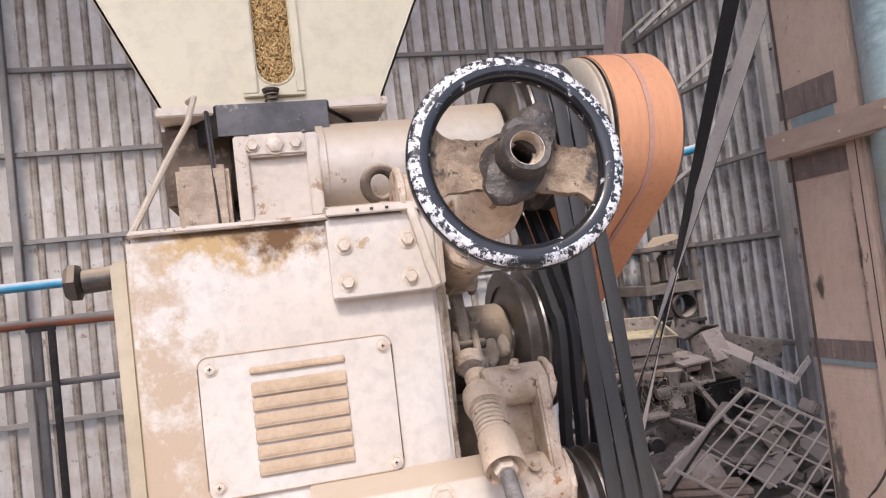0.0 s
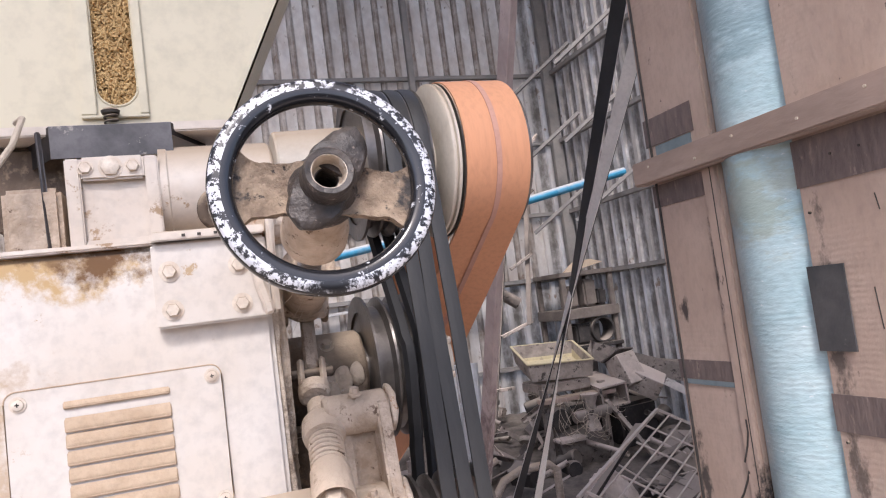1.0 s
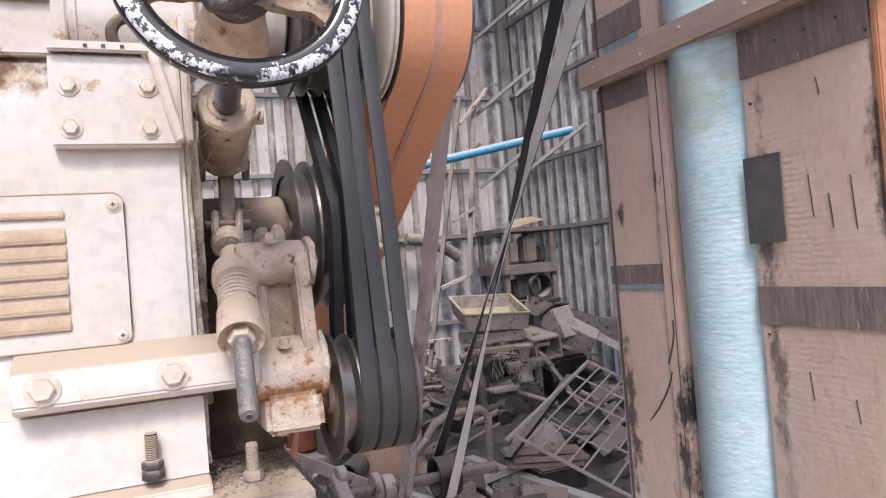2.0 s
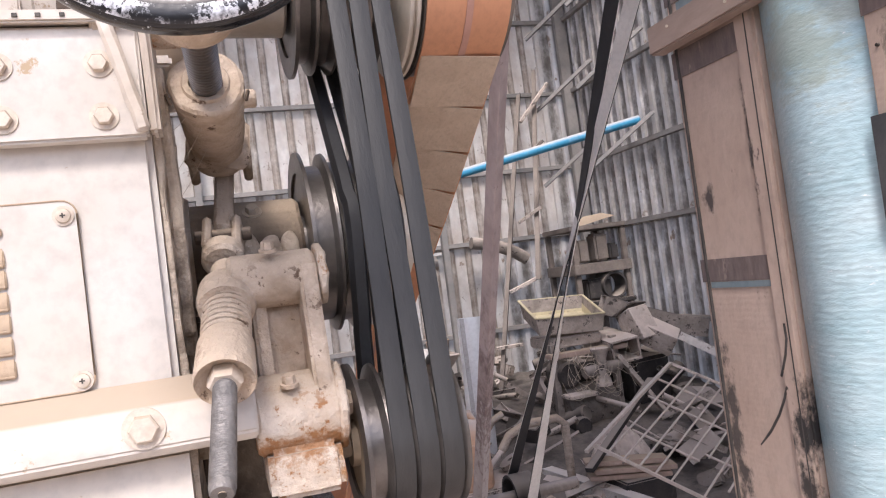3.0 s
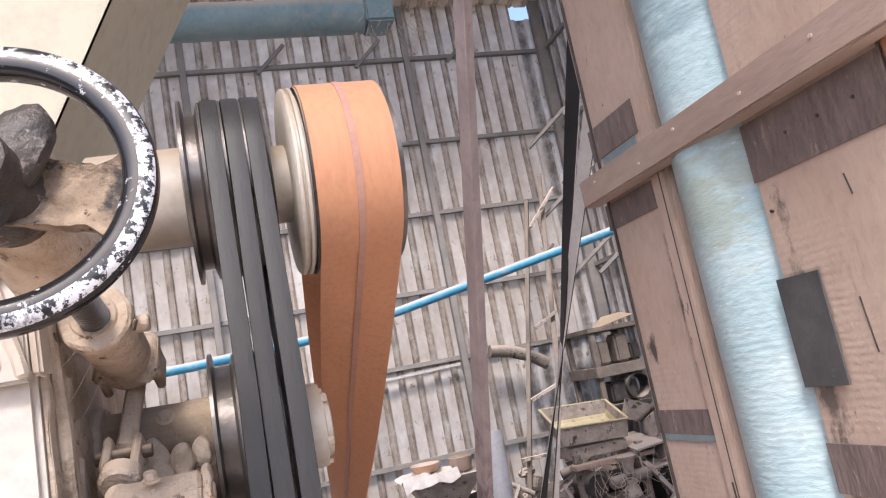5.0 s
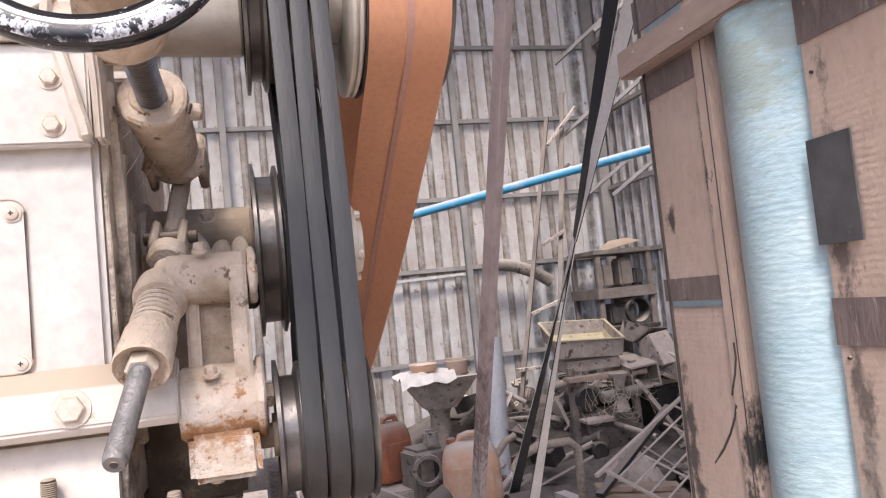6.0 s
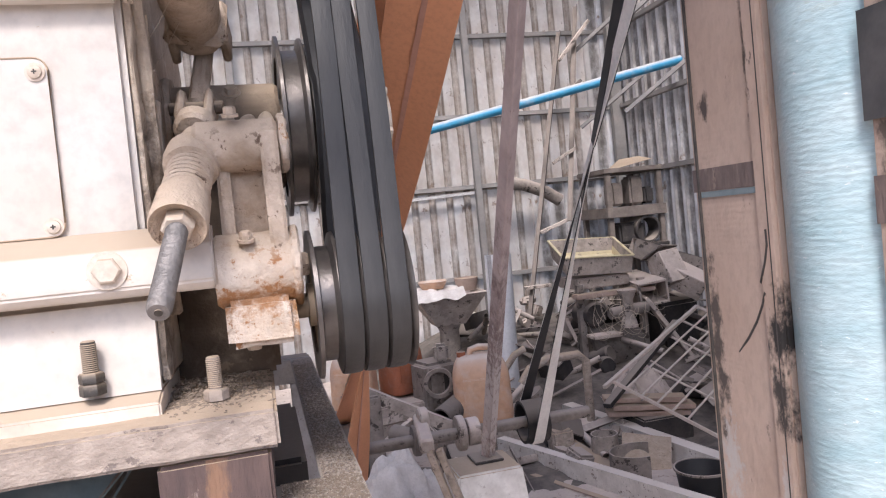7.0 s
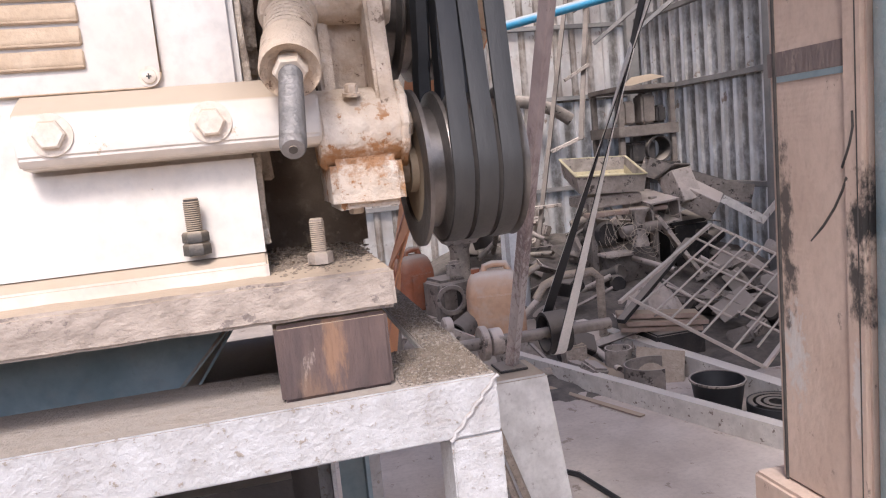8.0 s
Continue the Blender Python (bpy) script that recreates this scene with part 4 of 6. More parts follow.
        rings.append([b.verts.new((r, w * math.cos(math.tau * j / k), 0.006 + h * math.copysign(abs(math.sin(math.tau * j / k)) ** 0.7, math.sin(math.tau * j / k)))) for j in range(k)])
    for a, c in zip(rings, rings[1:]):
        for j in range(k):
            b.faces.new((a[j], a[(j + 1) % k], c[(j + 1) % k], c[j]))
    b.faces.new(rings[0][::-1])
    b.faces.new(rings[-1])
    roughen(b, 0.0022, 75)
    roughen(b, 0.0010, 210)
    bmesh.ops.rotate(b, verts=b.verts, matrix=Matrix.Rotation(radians(55 if s_ > 0 else 236), 3, "Z"))
    wheel_part("hub_lug", b, "hubmetal", parent=hub)

# screw, sleeve and fork behind the wheel
DN = -HN
screw = thing("wheel_screw", HC + DN * 0.05, "dusty threaded screw and guide sleeve behind the handwheel", "screw sleeve")
A0 = HC + DN * 0.05
end = Vector((0.2575, 1.035, 1.512))
ax = (end - A0).normalized()
part("screw_neck", lathe(A0, ax, [(0, 0), (0, 0.026), (0.030, 0.030), (0.062, 0.036), (0.086, 0.037), (0.096, 0.033), (0.101, 0.020), (0.101, 0)], 32), "cast", screw)
b = rod(A0 + ax * 0.03, A0 + ax * 0.25, 0.0125)
for i in range(28):
    lathe(A0 + ax * (0.096 + i * 0.0044), ax, [(0, 0.0125), (0.0010, 0.0147), (0.0028, 0.0147), (0.0040, 0.0125)], 20, b)
part("thread", b, "screwsteel", screw)
n = (end - A0).length
b = lathe(A0 + ax * 0.20, ax, [(0, 0.0155), (-0.002, 0.021), (0.001, 0.0225), (0, 0.031), (0.003, 0.0340), (0.014, 0.0340), (0.016, 0.030), (0.019, 0.0305), (0.021, 0.0325), (0.05, 0.0320), (0.085, 0.0298), (n - 0.225, 0.0285), (n - 0.214, 0.0305), (n - 0.200, 0.0305), (n - 0.20, 0.012)], 48, closed=True)
bmesh.ops.subdivide_edges(b, edges=b.edges[:], cuts=1, use_grid_fill=True)
roughen(b, 0.0014, 60)
roughen(b, 0.0005, 260)
part("sleeve", b, "cast", screw, "cast guide sleeve coated with tan dust")
side = ax.cross(Vector((0, 0, 1))).normalized()
upw = side.cross(ax).normalized()
for sg in (-1, 1):
    part("flange_notch", beam(A0 + ax * 0.206 + side * sg * 0.0335 - upw * 0.012, A0 + ax * 0.206 + side * sg * 0.0365 - upw * 0.013, 0.006, 0.011, 0.001), "darkcast", screw)
b = beam(end - ax * 0.026, end - ax * 0.015, 0.066, 0.058, 0.006, roll=8)
bmesh.ops.subdivide_edges(b, edges=b.edges[:], cuts=3, use_grid_fill=True)
part("sleeve_shoe", roughen(b, 0.0014, 70), "cast", screw, "square shoe at the foot of the sleeve")
part("grease_plug", rod(A0 + ax * 0.235 + side * 0.028, A0 + ax * 0.235 + side * 0.044, 0.009, bevel=0.002), "cast", screw)
for sg in (-1, 1):
    p = end + side * sg * 0.019
    part("fork_cheek", roughen(beam(p + side * sg * 0.009 - ax * 0.014, p + side * sg * 0.010 + ax * 0.026 + Vector((0, 0, -0.010)), 0.010, 0.040, 0.003), 0.001, 80), "cast", screw)

b = bmesh.new()
for p, q in (((0.203, 0.91, 1.50), (0.242, 0.90, 1.535)), ((0.203, 0.93, 1.46), (0.250, 0.91, 1.525)), ((0.203, 0.92, 1.52), (0.240, 0.885, 1.548)), ((0.205, 0.95, 1.44), (0.245, 0.95, 1.50))):
    p, q = Vector(p), Vector(q)
    wire([p, p.lerp(q, 0.5) - Vector((0, 0, 0.003)), q], 0.0003, b, 4)
part("cobweb", b, "rope", screw, "fine cobweb threads to the body")["kind"] = "stuff"

# ---------------------------------------------------------------- sprung tension arm
arm = thing("tension_arm", (0.285, 0.93, 1.16), "cast tension arm with a spring rod, paint chipped and dusty", "tension arm")
SD = Vector((-0.085, -0.80, -0.53)).normalized()
NUT = Vector((0.235, 0.800, 1.284))
ROD_END = NUT + SD * 0.112
top = NUT - SD * 0.165
CLV = Vector((0.250, 0.975, 1.410))
lk = (Vector((0.262, 1.055, 1.500)) - CLV).normalized()
b = beam(CLV + lk * 0.012, CLV + lk * 0.115, 0.020, 0.014, 0.004)
part("link", b, "cast", arm)
for sg in (-1, 1):
    p = CLV + Vector((sg * 0.0145, 0, 0))
    part("clevis_ear", beam(p - lk * 0.022, p + lk * 0.022, 0.009, 0.034, 0.004), "cast", arm)
part("clevis_base", rod(CLV - lk * 0.034 + Vector((0, -0.006, 0)), CLV - lk * 0.016, 0.021, bevel=0.004), "cast", arm)
part("clevis_pin", rod(CLV + Vector((-0.028, 0, 0.004)), CLV + Vector((0.028, 0, 0.004)), 0.007, bevel=0.001), "darkcast", arm)
part("lock_collar", rod(top - SD * 0.004, top + SD * 0.02, 0.016, bevel=0.003), "cast", arm)
part("neck_rod", rod(top, NUT, 0.0105), "cast", arm)
head = part("rod_head", lathe(NUT - SD * 0.138, SD, [(0, 0.010), (0, 0.019), (0.008, 0.026), (0.026, 0.027), (0.036, 0.025), (0.038, 0.02), (0.038, 0.010)], 36, closed=True), "cast", arm)
ss = SD.cross(Vector((0, 0, 1))).normalized()
uu = ss.cross(SD)
coil = [NUT - SD * (0.104 - 0.052 * i / 150) + (ss * math.cos(i * 0.29) + uu * math.sin(i * 0.29)) * 0.0190 for i in range(151)]
part("coil_spring", wire(coil, 0.0028, seg=8), "cast", arm, "compressed coil spring filled with dust")
part("spring_core", rod(NUT - SD * 0.105, NUT - SD * 0.05, 0.0165), "darkcast", arm)
part("spring_cup", lathe(NUT - SD * 0.054, SD, [(0, 0.012), (0, 0.0205), (0.008, 0.0235), (0.050, 0.0248), (0.054, 0.0235), (0.049, 0.0195), (0.044, 0.012)], 40, closed=True), "cast", arm, "turned spring cup, dusty outside")
part("rod_nut", hexbolt(NUT - SD * 0.010, SD, 0.0140, 0.014), "bolt", arm)
rod_len = (ROD_END - NUT).length
thread = [(0, 0), (0, 0.0086)]
for i in range(int((rod_len - 0.009) / 0.0024)):
    thread += [(0.006 + i * 0.0024, 0.0084), (0.0072 + i * 0.0024, 0.0094)]
b = lathe(NUT, SD, thread + [(rod_len - 0.002, 0.0086), (rod_len, 0.0076), (rod_len, 0)], 24)
part("threaded_rod", b, "rodsteel", arm)
part("rod_bore", rod(ROD_END, ROD_END + SD * 0.0006, 0.003), "darkbolt", arm)
# casting: head arm, two ribs with a slot, boss and block
part("arm_head", rod((0.248, 0.905, 1.362), (0.328, 0.905, 1.362), 0.026, bevel=0.004), "cast", arm)
part("arm_rib", prism([(0.878, 1.375), (0.93, 1.38), (0.925, 1.25), (0.85, 1.235), (0.862, 1.30)], "x", 0.310, 0.327, 0.003), "cast", arm)
part("arm_rib", prism([(0.90, 1.35), (0.93, 1.36), (0.925, 1.25), (0.878, 1.24)], "x", 0.266, 0.279, 0.003), "cast", arm)
part("arm_web", prism([(0.912, 1.36), (0.93, 1.36), (0.928, 1.25), (0.906, 1.25)], "x", 0.278, 0.311), "cast", arm)
b = rod((0.256, 0.885, 1.240), (0.334, 0.885, 1.240), 0.036, bevel=0.004)
bmesh.ops.subdivide_edges(b, edges=b.edges[:], cuts=2, use_grid_fill=True)
roughen(b, 0.0012, 70)
part("arm_boss", b, "rustcast", arm, "boss with paint flaking to rust")
b = box(0.262, 0.328, 0.855, 0.955, 1.168, 1.214, 0.006)
bmesh.ops.subdivide_edges(b, edges=b.edges[:], cuts=2, use_grid_fill=True)
roughen(b, 0.0015, 60)
part("bearing_block", b, "rustcast", arm, "square bearing block with orange rust")
for p in ((0.285, 0.88, 1.388), (0.288, 0.855, 1.268)):
    part("grease_nipple", hexbolt(p, (0, -0.3, 1), 0.006, 0.009, 0.008), "cast", arm)
part("block_bolt", hexbolt((0.285, 0.885, 1.169), (0, 0, -1), 0.007, 0.007, 0.009), "bolt", arm)
for p in ((0.3285, 0.905, 1.362), (0.3345, 0.885, 1.24)):
    part("end_cap", hexbolt(p, (1, 0, 0), 0.013, 0.010, 0.018), "cast", arm)
for (y, z), r in (((0.905, 1.362), 0.031), ((0.885, 1.240), 0.041)):
    b = lathe((0.3285, y, z), (1, 0, 0), [(0, 0.004), (0, r - 0.002), (0.002, r), (0.006, r), (0.008, r - 0.003), (0.008, 0.004)], 10, closed=True)
    bmesh.ops.subdivide_edges(b, edges=b.edges[:], cuts=2, use_grid_fill=True)
    part("end_flange", roughen(b, 0.0022, 70), "rustcast", arm, "lumpy end flange")
part("idler_shaft", rod((0.300, 0.906, 1.197), (0.450, 0.906, 1.197), 0.0125), "bronze", arm)

# housing behind the arm, and the guard foot on the plank
housing = thing("bearing_housing", (0.27, 1.1, 1.3), "round bearing housing, dark and caked with dust", "bearing housing")
b = rod((0.212, 1.10, 1.396), (0.340, 1.10, 1.396), 0.066, seg=40, bevel=0.004)
bmesh.ops.subdivide_edges(b, edges=b.edges[:], cuts=2, use_grid_fill=True)
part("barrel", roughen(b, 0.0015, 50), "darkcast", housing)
part("barrel_collar", lathe((0.206, 1.09, 1.40), (1, 0, 0), [(0, 0.02), (0, 0.070), (0.006, 0.072), (0.012, 0.069), (0.012, 0.02)], 40, closed=True), "cast", housing)
part("housing_bolt", hexbolt((0.286, 1.056, 1.444), (0, -0.7, 0.7), 0.0075, 0.009, 0.011), "bolt", housing)
for x, y, z, r in ((0.272, 1.030, 1.398, 0.021), (0.300, 1.032, 1.392, 0.017), (0.322, 1.036, 1.400, 0.014), (0.282, 1.022, 1.372, 0.018)):
    b = bmesh.new()
    bmesh.ops.create_icosphere(b, subdivisions=3, radius=r, matrix=pose(x, y, z) @ Matrix.Diagonal((0.8, 0.6, 1.3, 1)))
    part("dust_lump", roughen(b, 0.004, 60), "siltdust", housing, "lump of caked dust on the barrel")
# this dark foot fills a cavity and carries its shade as colour
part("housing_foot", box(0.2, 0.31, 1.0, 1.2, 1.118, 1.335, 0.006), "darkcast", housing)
b = rod((0.2015, 0.985, 1.405), (0.2125, 0.985, 1.405), 0.055, bevel=0.003)
bmesh.ops.subdivide_edges(b, edges=b.edges[:], cuts=1, use_grid_fill=True)
roughen(b, 0.0015, 60)
part("side_disc", b, "cast", housing)

# ---------------------------------------------------------------- pulleys
UP, MID, LOWP = (1.02, 1.70), (1.075, 1.402), (0.906, 1.197)


def grooves(lead, n, r, depth=0.014, pitch=0.0228, land=0.003):
    """(along, radius) pairs of a flange, a wide recess and n V grooves."""
    out = [(0, r), (0.004, r), (0.0065, r - 0.017), (lead - 0.004, r - 0.017), (lead - 0.0005, r - 0.004)]
    for i in range(n):
        a = lead + i * pitch
        out += [(a + land, r - 0.003), (a + pitch / 2 - 0.005, r - depth), (a + pitch / 2 + 0.005, r - depth), (a + pitch - 0.0001, r - 0.003)]
    out.append((lead + n * pitch + land, r - 0.001))
    return out


def v_pulley(name, x0, c, n, r, label, face, hubr, bore=0.012):
    p = thing(name, (x0, *c), label, "pulley")
    g_ = grooves(0.368 - x0, n, r)
    w = g_[-1][0]
    part("grooved_rim", lathe((x0, *c), (1, 0, 0), g_ + [(w, r - 0.024), (0, r - 0.024)], 72, closed=True), "pulley", p, "steel rim with V grooves polished by the belts")
    part("web", lathe((x0, *c), (1, 0, 0), [(w * 0.35, bore), (w * 0.35, r - 0.0242), (w * 0.55, r - 0.0242), (w * 0.55, bore)], 64, closed=True), face, p)
    part("face_disc", lathe((x0, *c), (1, 0, 0), [(0.003, bore), (0.003, r - 0.0242), (0.007, r - 0.0242), (0.007, bore)], 64, closed=True), face, p)
    part("pulley_hub", lathe((x0, *c), (1, 0, 0), [(-0.004, bore), (-0.004, hubr), (w + 0.006, hubr), (w + 0.006, bore)], 40, closed=True), face, p)
    return p


upper_pulley = v_pulley("upper_pulley", 0.346, UP, 3, 0.110, "three-groove steel pulley on the mill shaft, dusty", "pulley", 0.03)
mid_pulley = v_pulley("drive_pulley", 0.340, MID, 3, 0.109, "three-groove steel drive pulley with shiny flanks", "pulley", 0.035)
idler_pulley = v_pulley("idler_pulley", 0.345, LOWP, 3, 0.0755, "small three-groove idler pulley, brown face", "bronze", 0.022)
shaft = thing("mill_shaft", (0.4, *UP), "steel mill shaft with a dusty spacer drum", "shaft")
part("spacer", rod((0.439, *UP), (0.468, *UP), 0.048, bevel=0.001), "creampulley", shaft)
part("shaft_core", rod((0.30, *UP), (0.60, *UP), 0.0115), "steel", shaft)
cap = part("hub_disc", lathe((0.446, *MID), (1, 0, 0), [(0, 0), (0, 0.050), (0.010, 0.052), (0.018, 0.050), (0.020, 0.040), (0.026, 0.038), (0.028, 0.030), (0.028, 0)], 40), "creampulley", mid_pulley, "cream clamping disc with bolts")
for i in range(5):
    a = i * 2 * math.pi / 5
    part("disc_bolt", hexbolt((0.465, MID[0] + 0.0445 * math.cos(a), MID[1] + 0.0445 * math.sin(a)), (1, 0, 0), 0.0055, 0.006, 0.007), "bolt", cap)
mid_shaft = solo("drive_shaft", rod((0.3, *MID), (0.45, *MID), 0.0115), "steel", (0.3, *MID), "steel drive shaft in the bearing housing", "shaft")

flat_pulley = thing("flat_pulley", (0.463, *UP), "wide flat-belt pulley with cream-painted stepped rim", "pulley")
RO = 0.1155
part("rim_disc", lathe((0.463, *UP), (1, 0, 0), [(0, 0.03), (0, RO - 0.004), (0.003, RO), (0.0065, RO), (0.0075, RO - 0.005), (0.010, RO - 0.005), (0.011, RO), (0.0145, RO), (0.0155, RO - 0.008), (0.018, RO - 0.008), (0.018, 0.03)], 80, closed=True), "creampulley", flat_pulley)
# black ring paints the shade in the gap between rim and belt
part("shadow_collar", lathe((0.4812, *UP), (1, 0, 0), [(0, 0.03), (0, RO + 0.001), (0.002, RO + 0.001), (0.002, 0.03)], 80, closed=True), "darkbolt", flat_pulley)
part("drum", lathe((0.4834, *UP), (1, 0, 0), [(0, 0.012), (0, RO - 0.003), (0.104, RO - 0.003), (0.104, RO - 0.012), (0.05, RO - 0.012), (0.05, 0.012)], 80, closed=True), "pulley", flat_pulley)


# ---------------------------------------------------------------- belts
def belt_course(circles, twist=False, arc_step=0.10, runs=24):
    """A belt round circles (x, y, z, radius, way): points and outward directions. way: 1 goes round one way, -1 the other."""
    n = len(circles)
    tang = []
    for i in range(n):
        a, c = circles[i], circles[(i + 1) % n]
        dy, dz = c[1] - a[1], c[2] - a[2]
        k = c[3] * c[4] - a[3] * a[4]
        th = math.atan2(dz, dy) - math.asin(k / math.hypot(dy, dz))
        ny, nz = -math.sin(th), math.cos(th)
        tang.append(((a[1] - ny * a[3] * a[4], a[2] - nz * a[3] * a[4]), (c[1] - ny * c[3] * c[4], c[2] - nz * c[3] * c[4])))
    pts, ups = [], []
    for i in range(n):
        c = circles[i]
        p_in, p_out = tang[i - 1][1], tang[i][0]
        a0, a1 = math.atan2(p_in[1] - c[2], p_in[0] - c[1]), math.atan2(p_out[1] - c[2], p_out[0] - c[1])
        span = ((a1 - a0) * c[4]) % (2 * math.pi)
        m = max(3, int(span / arc_step))
        for k in range(m + 1):
            a = a0 + c[4] * span * k / m
            pts.append(Vector((c[0], c[1] + c[3] * math.cos(a), c[2] + c[3] * math.sin(a))))
            sign = 1 if (twist or c[4] > 0) else -1
            ups.append(Vector((0, math.cos(a) * sign, math.sin(a) * sign)))
        d = circles[(i + 1) % n]
        p, q = Vector((c[0], *p_out)), Vector((d[0], *tang[i][1]))
        way = (q - p).normalized()
        u0 = ups[-1].copy()
        flip = twist and c[4] != d[4]
        for k in range(1, runs):
            s = k / runs
            pts.append(p.lerp(q, s))
            ups.append(Matrix.Rotation(math.pi * s if flip else 0.0, 3, way) @ u0)
    return pts, ups


V_COVER = [(-0.0098, 0.0), (-0.0092, 0.0022), (-0.0045, 0.0027), (0.0, 0.0029), (0.0045, 0.0027), (0.0092, 0.0022), (0.0098, 0.0)]
V_WEDGE = [(-0.0094, -0.0003), (0.0094, -0.0003), (0.0055, -0.0105), (-0.0055, -0.0105)]
V_X = (0.3815, 0.4043, 0.4271)
for k, x in enumerate(V_X):
    pts, ups = belt_course([(x + (0, 0.0006, -0.0004)[k], *UP, 0.106, 1), (x - 0.004, *LOWP, 0.0715, 1), (x, *MID, 0.1115, -1)])
    # slack makes each front run bow a little differently
    for i, p in enumerate(pts):
        s = max(0.0, 1 - abs((p.z - 1.45) / 0.22)) if p.y < 0.97 else 0.0
        p.y -= (0.004, -0.003, 0.002)[k] * s
        p.x += (0.002, -0.0015, 0.001)[k] * s
    vb = thing("v_belt", (x, *UP), "worn black rubber V-belt running over three pulleys", "belt", "V-belts")
    part("cover", sweep(pts, V_COVER, True, ups=ups), "rubber", vb)
    part("wedge", sweep(pts, V_WEDGE, True, ups=ups), "rubberdark", vb)

LINE_Y, LINE_Z = 2.95, 0.43
ORANGE = belt_course([(0.532, *UP, 0.1145, 1), (0.555, LINE_Y, LINE_Z, 0.11, -1)], True, runs=40)
orange_belt = thing("flat_belt", (0.532, *UP), "orange canvas flat drive belt with a mauve seam, half twisted", "belt")
part("canvas", sweep(ORANGE[0], [(-0.0485, 0.0), (-0.0485, 0.004), (0.0485, 0.004), (0.0485, 0.0)], True, ups=ORANGE[1]), "orange", orange_belt)
part("seam", sweep(ORANGE[0], [(-0.004, 0.0042), (-0.004, 0.0052), (0.004, 0.0052), (0.004, 0.0042)], True, ups=ORANGE[1]), "stripe", orange_belt)
BLACK = belt_course([(1.30, LINE_Y, LINE_Z, 0.09, 1), (1.30, 1.06, 2.95, 0.13, -1)], True, runs=40)
black_belt = thing("long_belt", (1.3, LINE_Y, LINE_Z), "long crossed flat belt, black one side and pale the other", "belt")
part("pale_face", sweep(BLACK[0], [(-0.022, 0.0005), (-0.022, 0.003), (0.022, 0.003), (0.022, 0.0005)], True, ups=BLACK[1]), "flatbeltlight", black_belt)
part("black_face", sweep(BLACK[0], [(-0.022, -0.003), (-0.022, 0.0), (0.022, 0.0), (0.022, -0.003)], True, ups=BLACK[1]), "flatbelt", black_belt)

# ---------------------------------------------------------------- line shaft on its concrete block
line = thing("line_shaft", (0.9, LINE_Y, LINE_Z), "low steel line shaft with couplings, greasy and dusty", "shaft")
part("bar_shaft", rod((0.2, LINE_Y, LINE_Z), (1.55, LINE_Y, LINE_Z), 0.024), "junk", line)
for x, r, w in ((0.98, 0.07, 0.03), (1.02, 0.055, 0.05), (0.80, 0.06, 0.03)):
    part("collar", rod((x, LINE_Y, LINE_Z), (x + w, LINE_Y, LINE_Z), r, bevel=0.004), "junk", line)
black_pulley = thing("line_pulley", (1.3, LINE_Y, LINE_Z), "dark flat pulley on the line shaft", "pulley")
part("pulley_rim", tube((1.255, LINE_Y, LINE_Z), (1.35, LINE_Y, LINE_Z), 0.0865, 0.012, 48), "junkdark", black_pulley)
part("pulley_web", lathe((1.30, LINE_Y, LINE_Z), (1, 0, 0), [(0, 0.025), (0, 0.075), (0.01, 0.075), (0.01, 0.025)], 40, closed=True), "junkdark", black_pulley)
orange_pulley = thing("line_pulley", (0.555, LINE_Y, LINE_Z), "flat pulley on the line shaft under the orange belt", "pulley")
part("pulley_rim", tube((0.50, LINE_Y, LINE_Z), (0.61, LINE_Y, LINE_Z), 0.1065, 0.012, 48), "junkdark", orange_pulley)
part("pulley_web", lathe((0.555, LINE_Y, LINE_Z), (1, 0, 0), [(0, 0.025), (0, 0.095), (0.01, 0.095), (0.01, 0.025)], 40, closed=True), "junkdark", orange_pulley)
block = prism([(0.90, 2.66), (1.145, 2.66), (1.145, 2.88), (0.90, 2.88)], "z", FLOOR, 0.36, 0.008)
for v in block.verts:
    if v.co.z < 0.1:
        v.co.x += 0.035 if v.co.x > 1.06 else -0.06
        v.co.y -= 0.08 if v.co.y < 2.8 else 0
solo("concrete_block", block, "concrete", (1.06, 2.8, FLOOR), "pale concrete footing block on the floor", "concrete block")
post = thing("leaning_post", (1.055, 2.8, 0.36), "purple-brown steel angle post leaning from a concrete block", "post")
part("post_bar", beam((1.057, 2.80, 0.373), (1.135, 1.50, 3.45), 0.040, 0.040, 0.003, roll=28), "post", post)
part("post_foot", box(0.99, 1.10, 2.74, 2.86, 0.361, 0.372, 0.002), "junkdark", post)

# ---------------------------------------------------------------- elevator casing
EX, EY0, EY1 = 1.015, 0.656, 1.24
elev = thing("elevator_casing", (EX + 0.1, 0.94, FLOOR), "tall plywood bucket-elevator casing patched with tape, dust brown", "elevator")
part("far_panel", box(EX, EX + 0.2, 1.048, EY1, 0.60, 3.3, 0.004), "duct", elev)
part("near_panel", box(EX, EX + 0.2, EY0, 0.872, 0.60, 3.3, 0.004), "duct", elev)
part("core", box(EX + 0.03, EX + 0.19, 0.874, 1.046, 0.60, 3.3), "duct", elev)
part("edge_board", box(EX - 0.002, EX + 0.028, EY0 - 0.012, EY0 - 0.002, 0.60, 3.3, 0.002), "plyedge", elev, "raw orange-brown plywood edge")
part("end_board", box(EX + 0.029, EX + 0.2, EY0 - 0.013, EY0 - 0.002, 0.60, 3.3, 0.002), "white", elev, "white-painted end board")
part("plinth", box(EX - 0.03, EX + 0.23, EY0 - 0.05, EY1 + 0.04, FLOOR, 0.598, 0.006), "duct", elev)
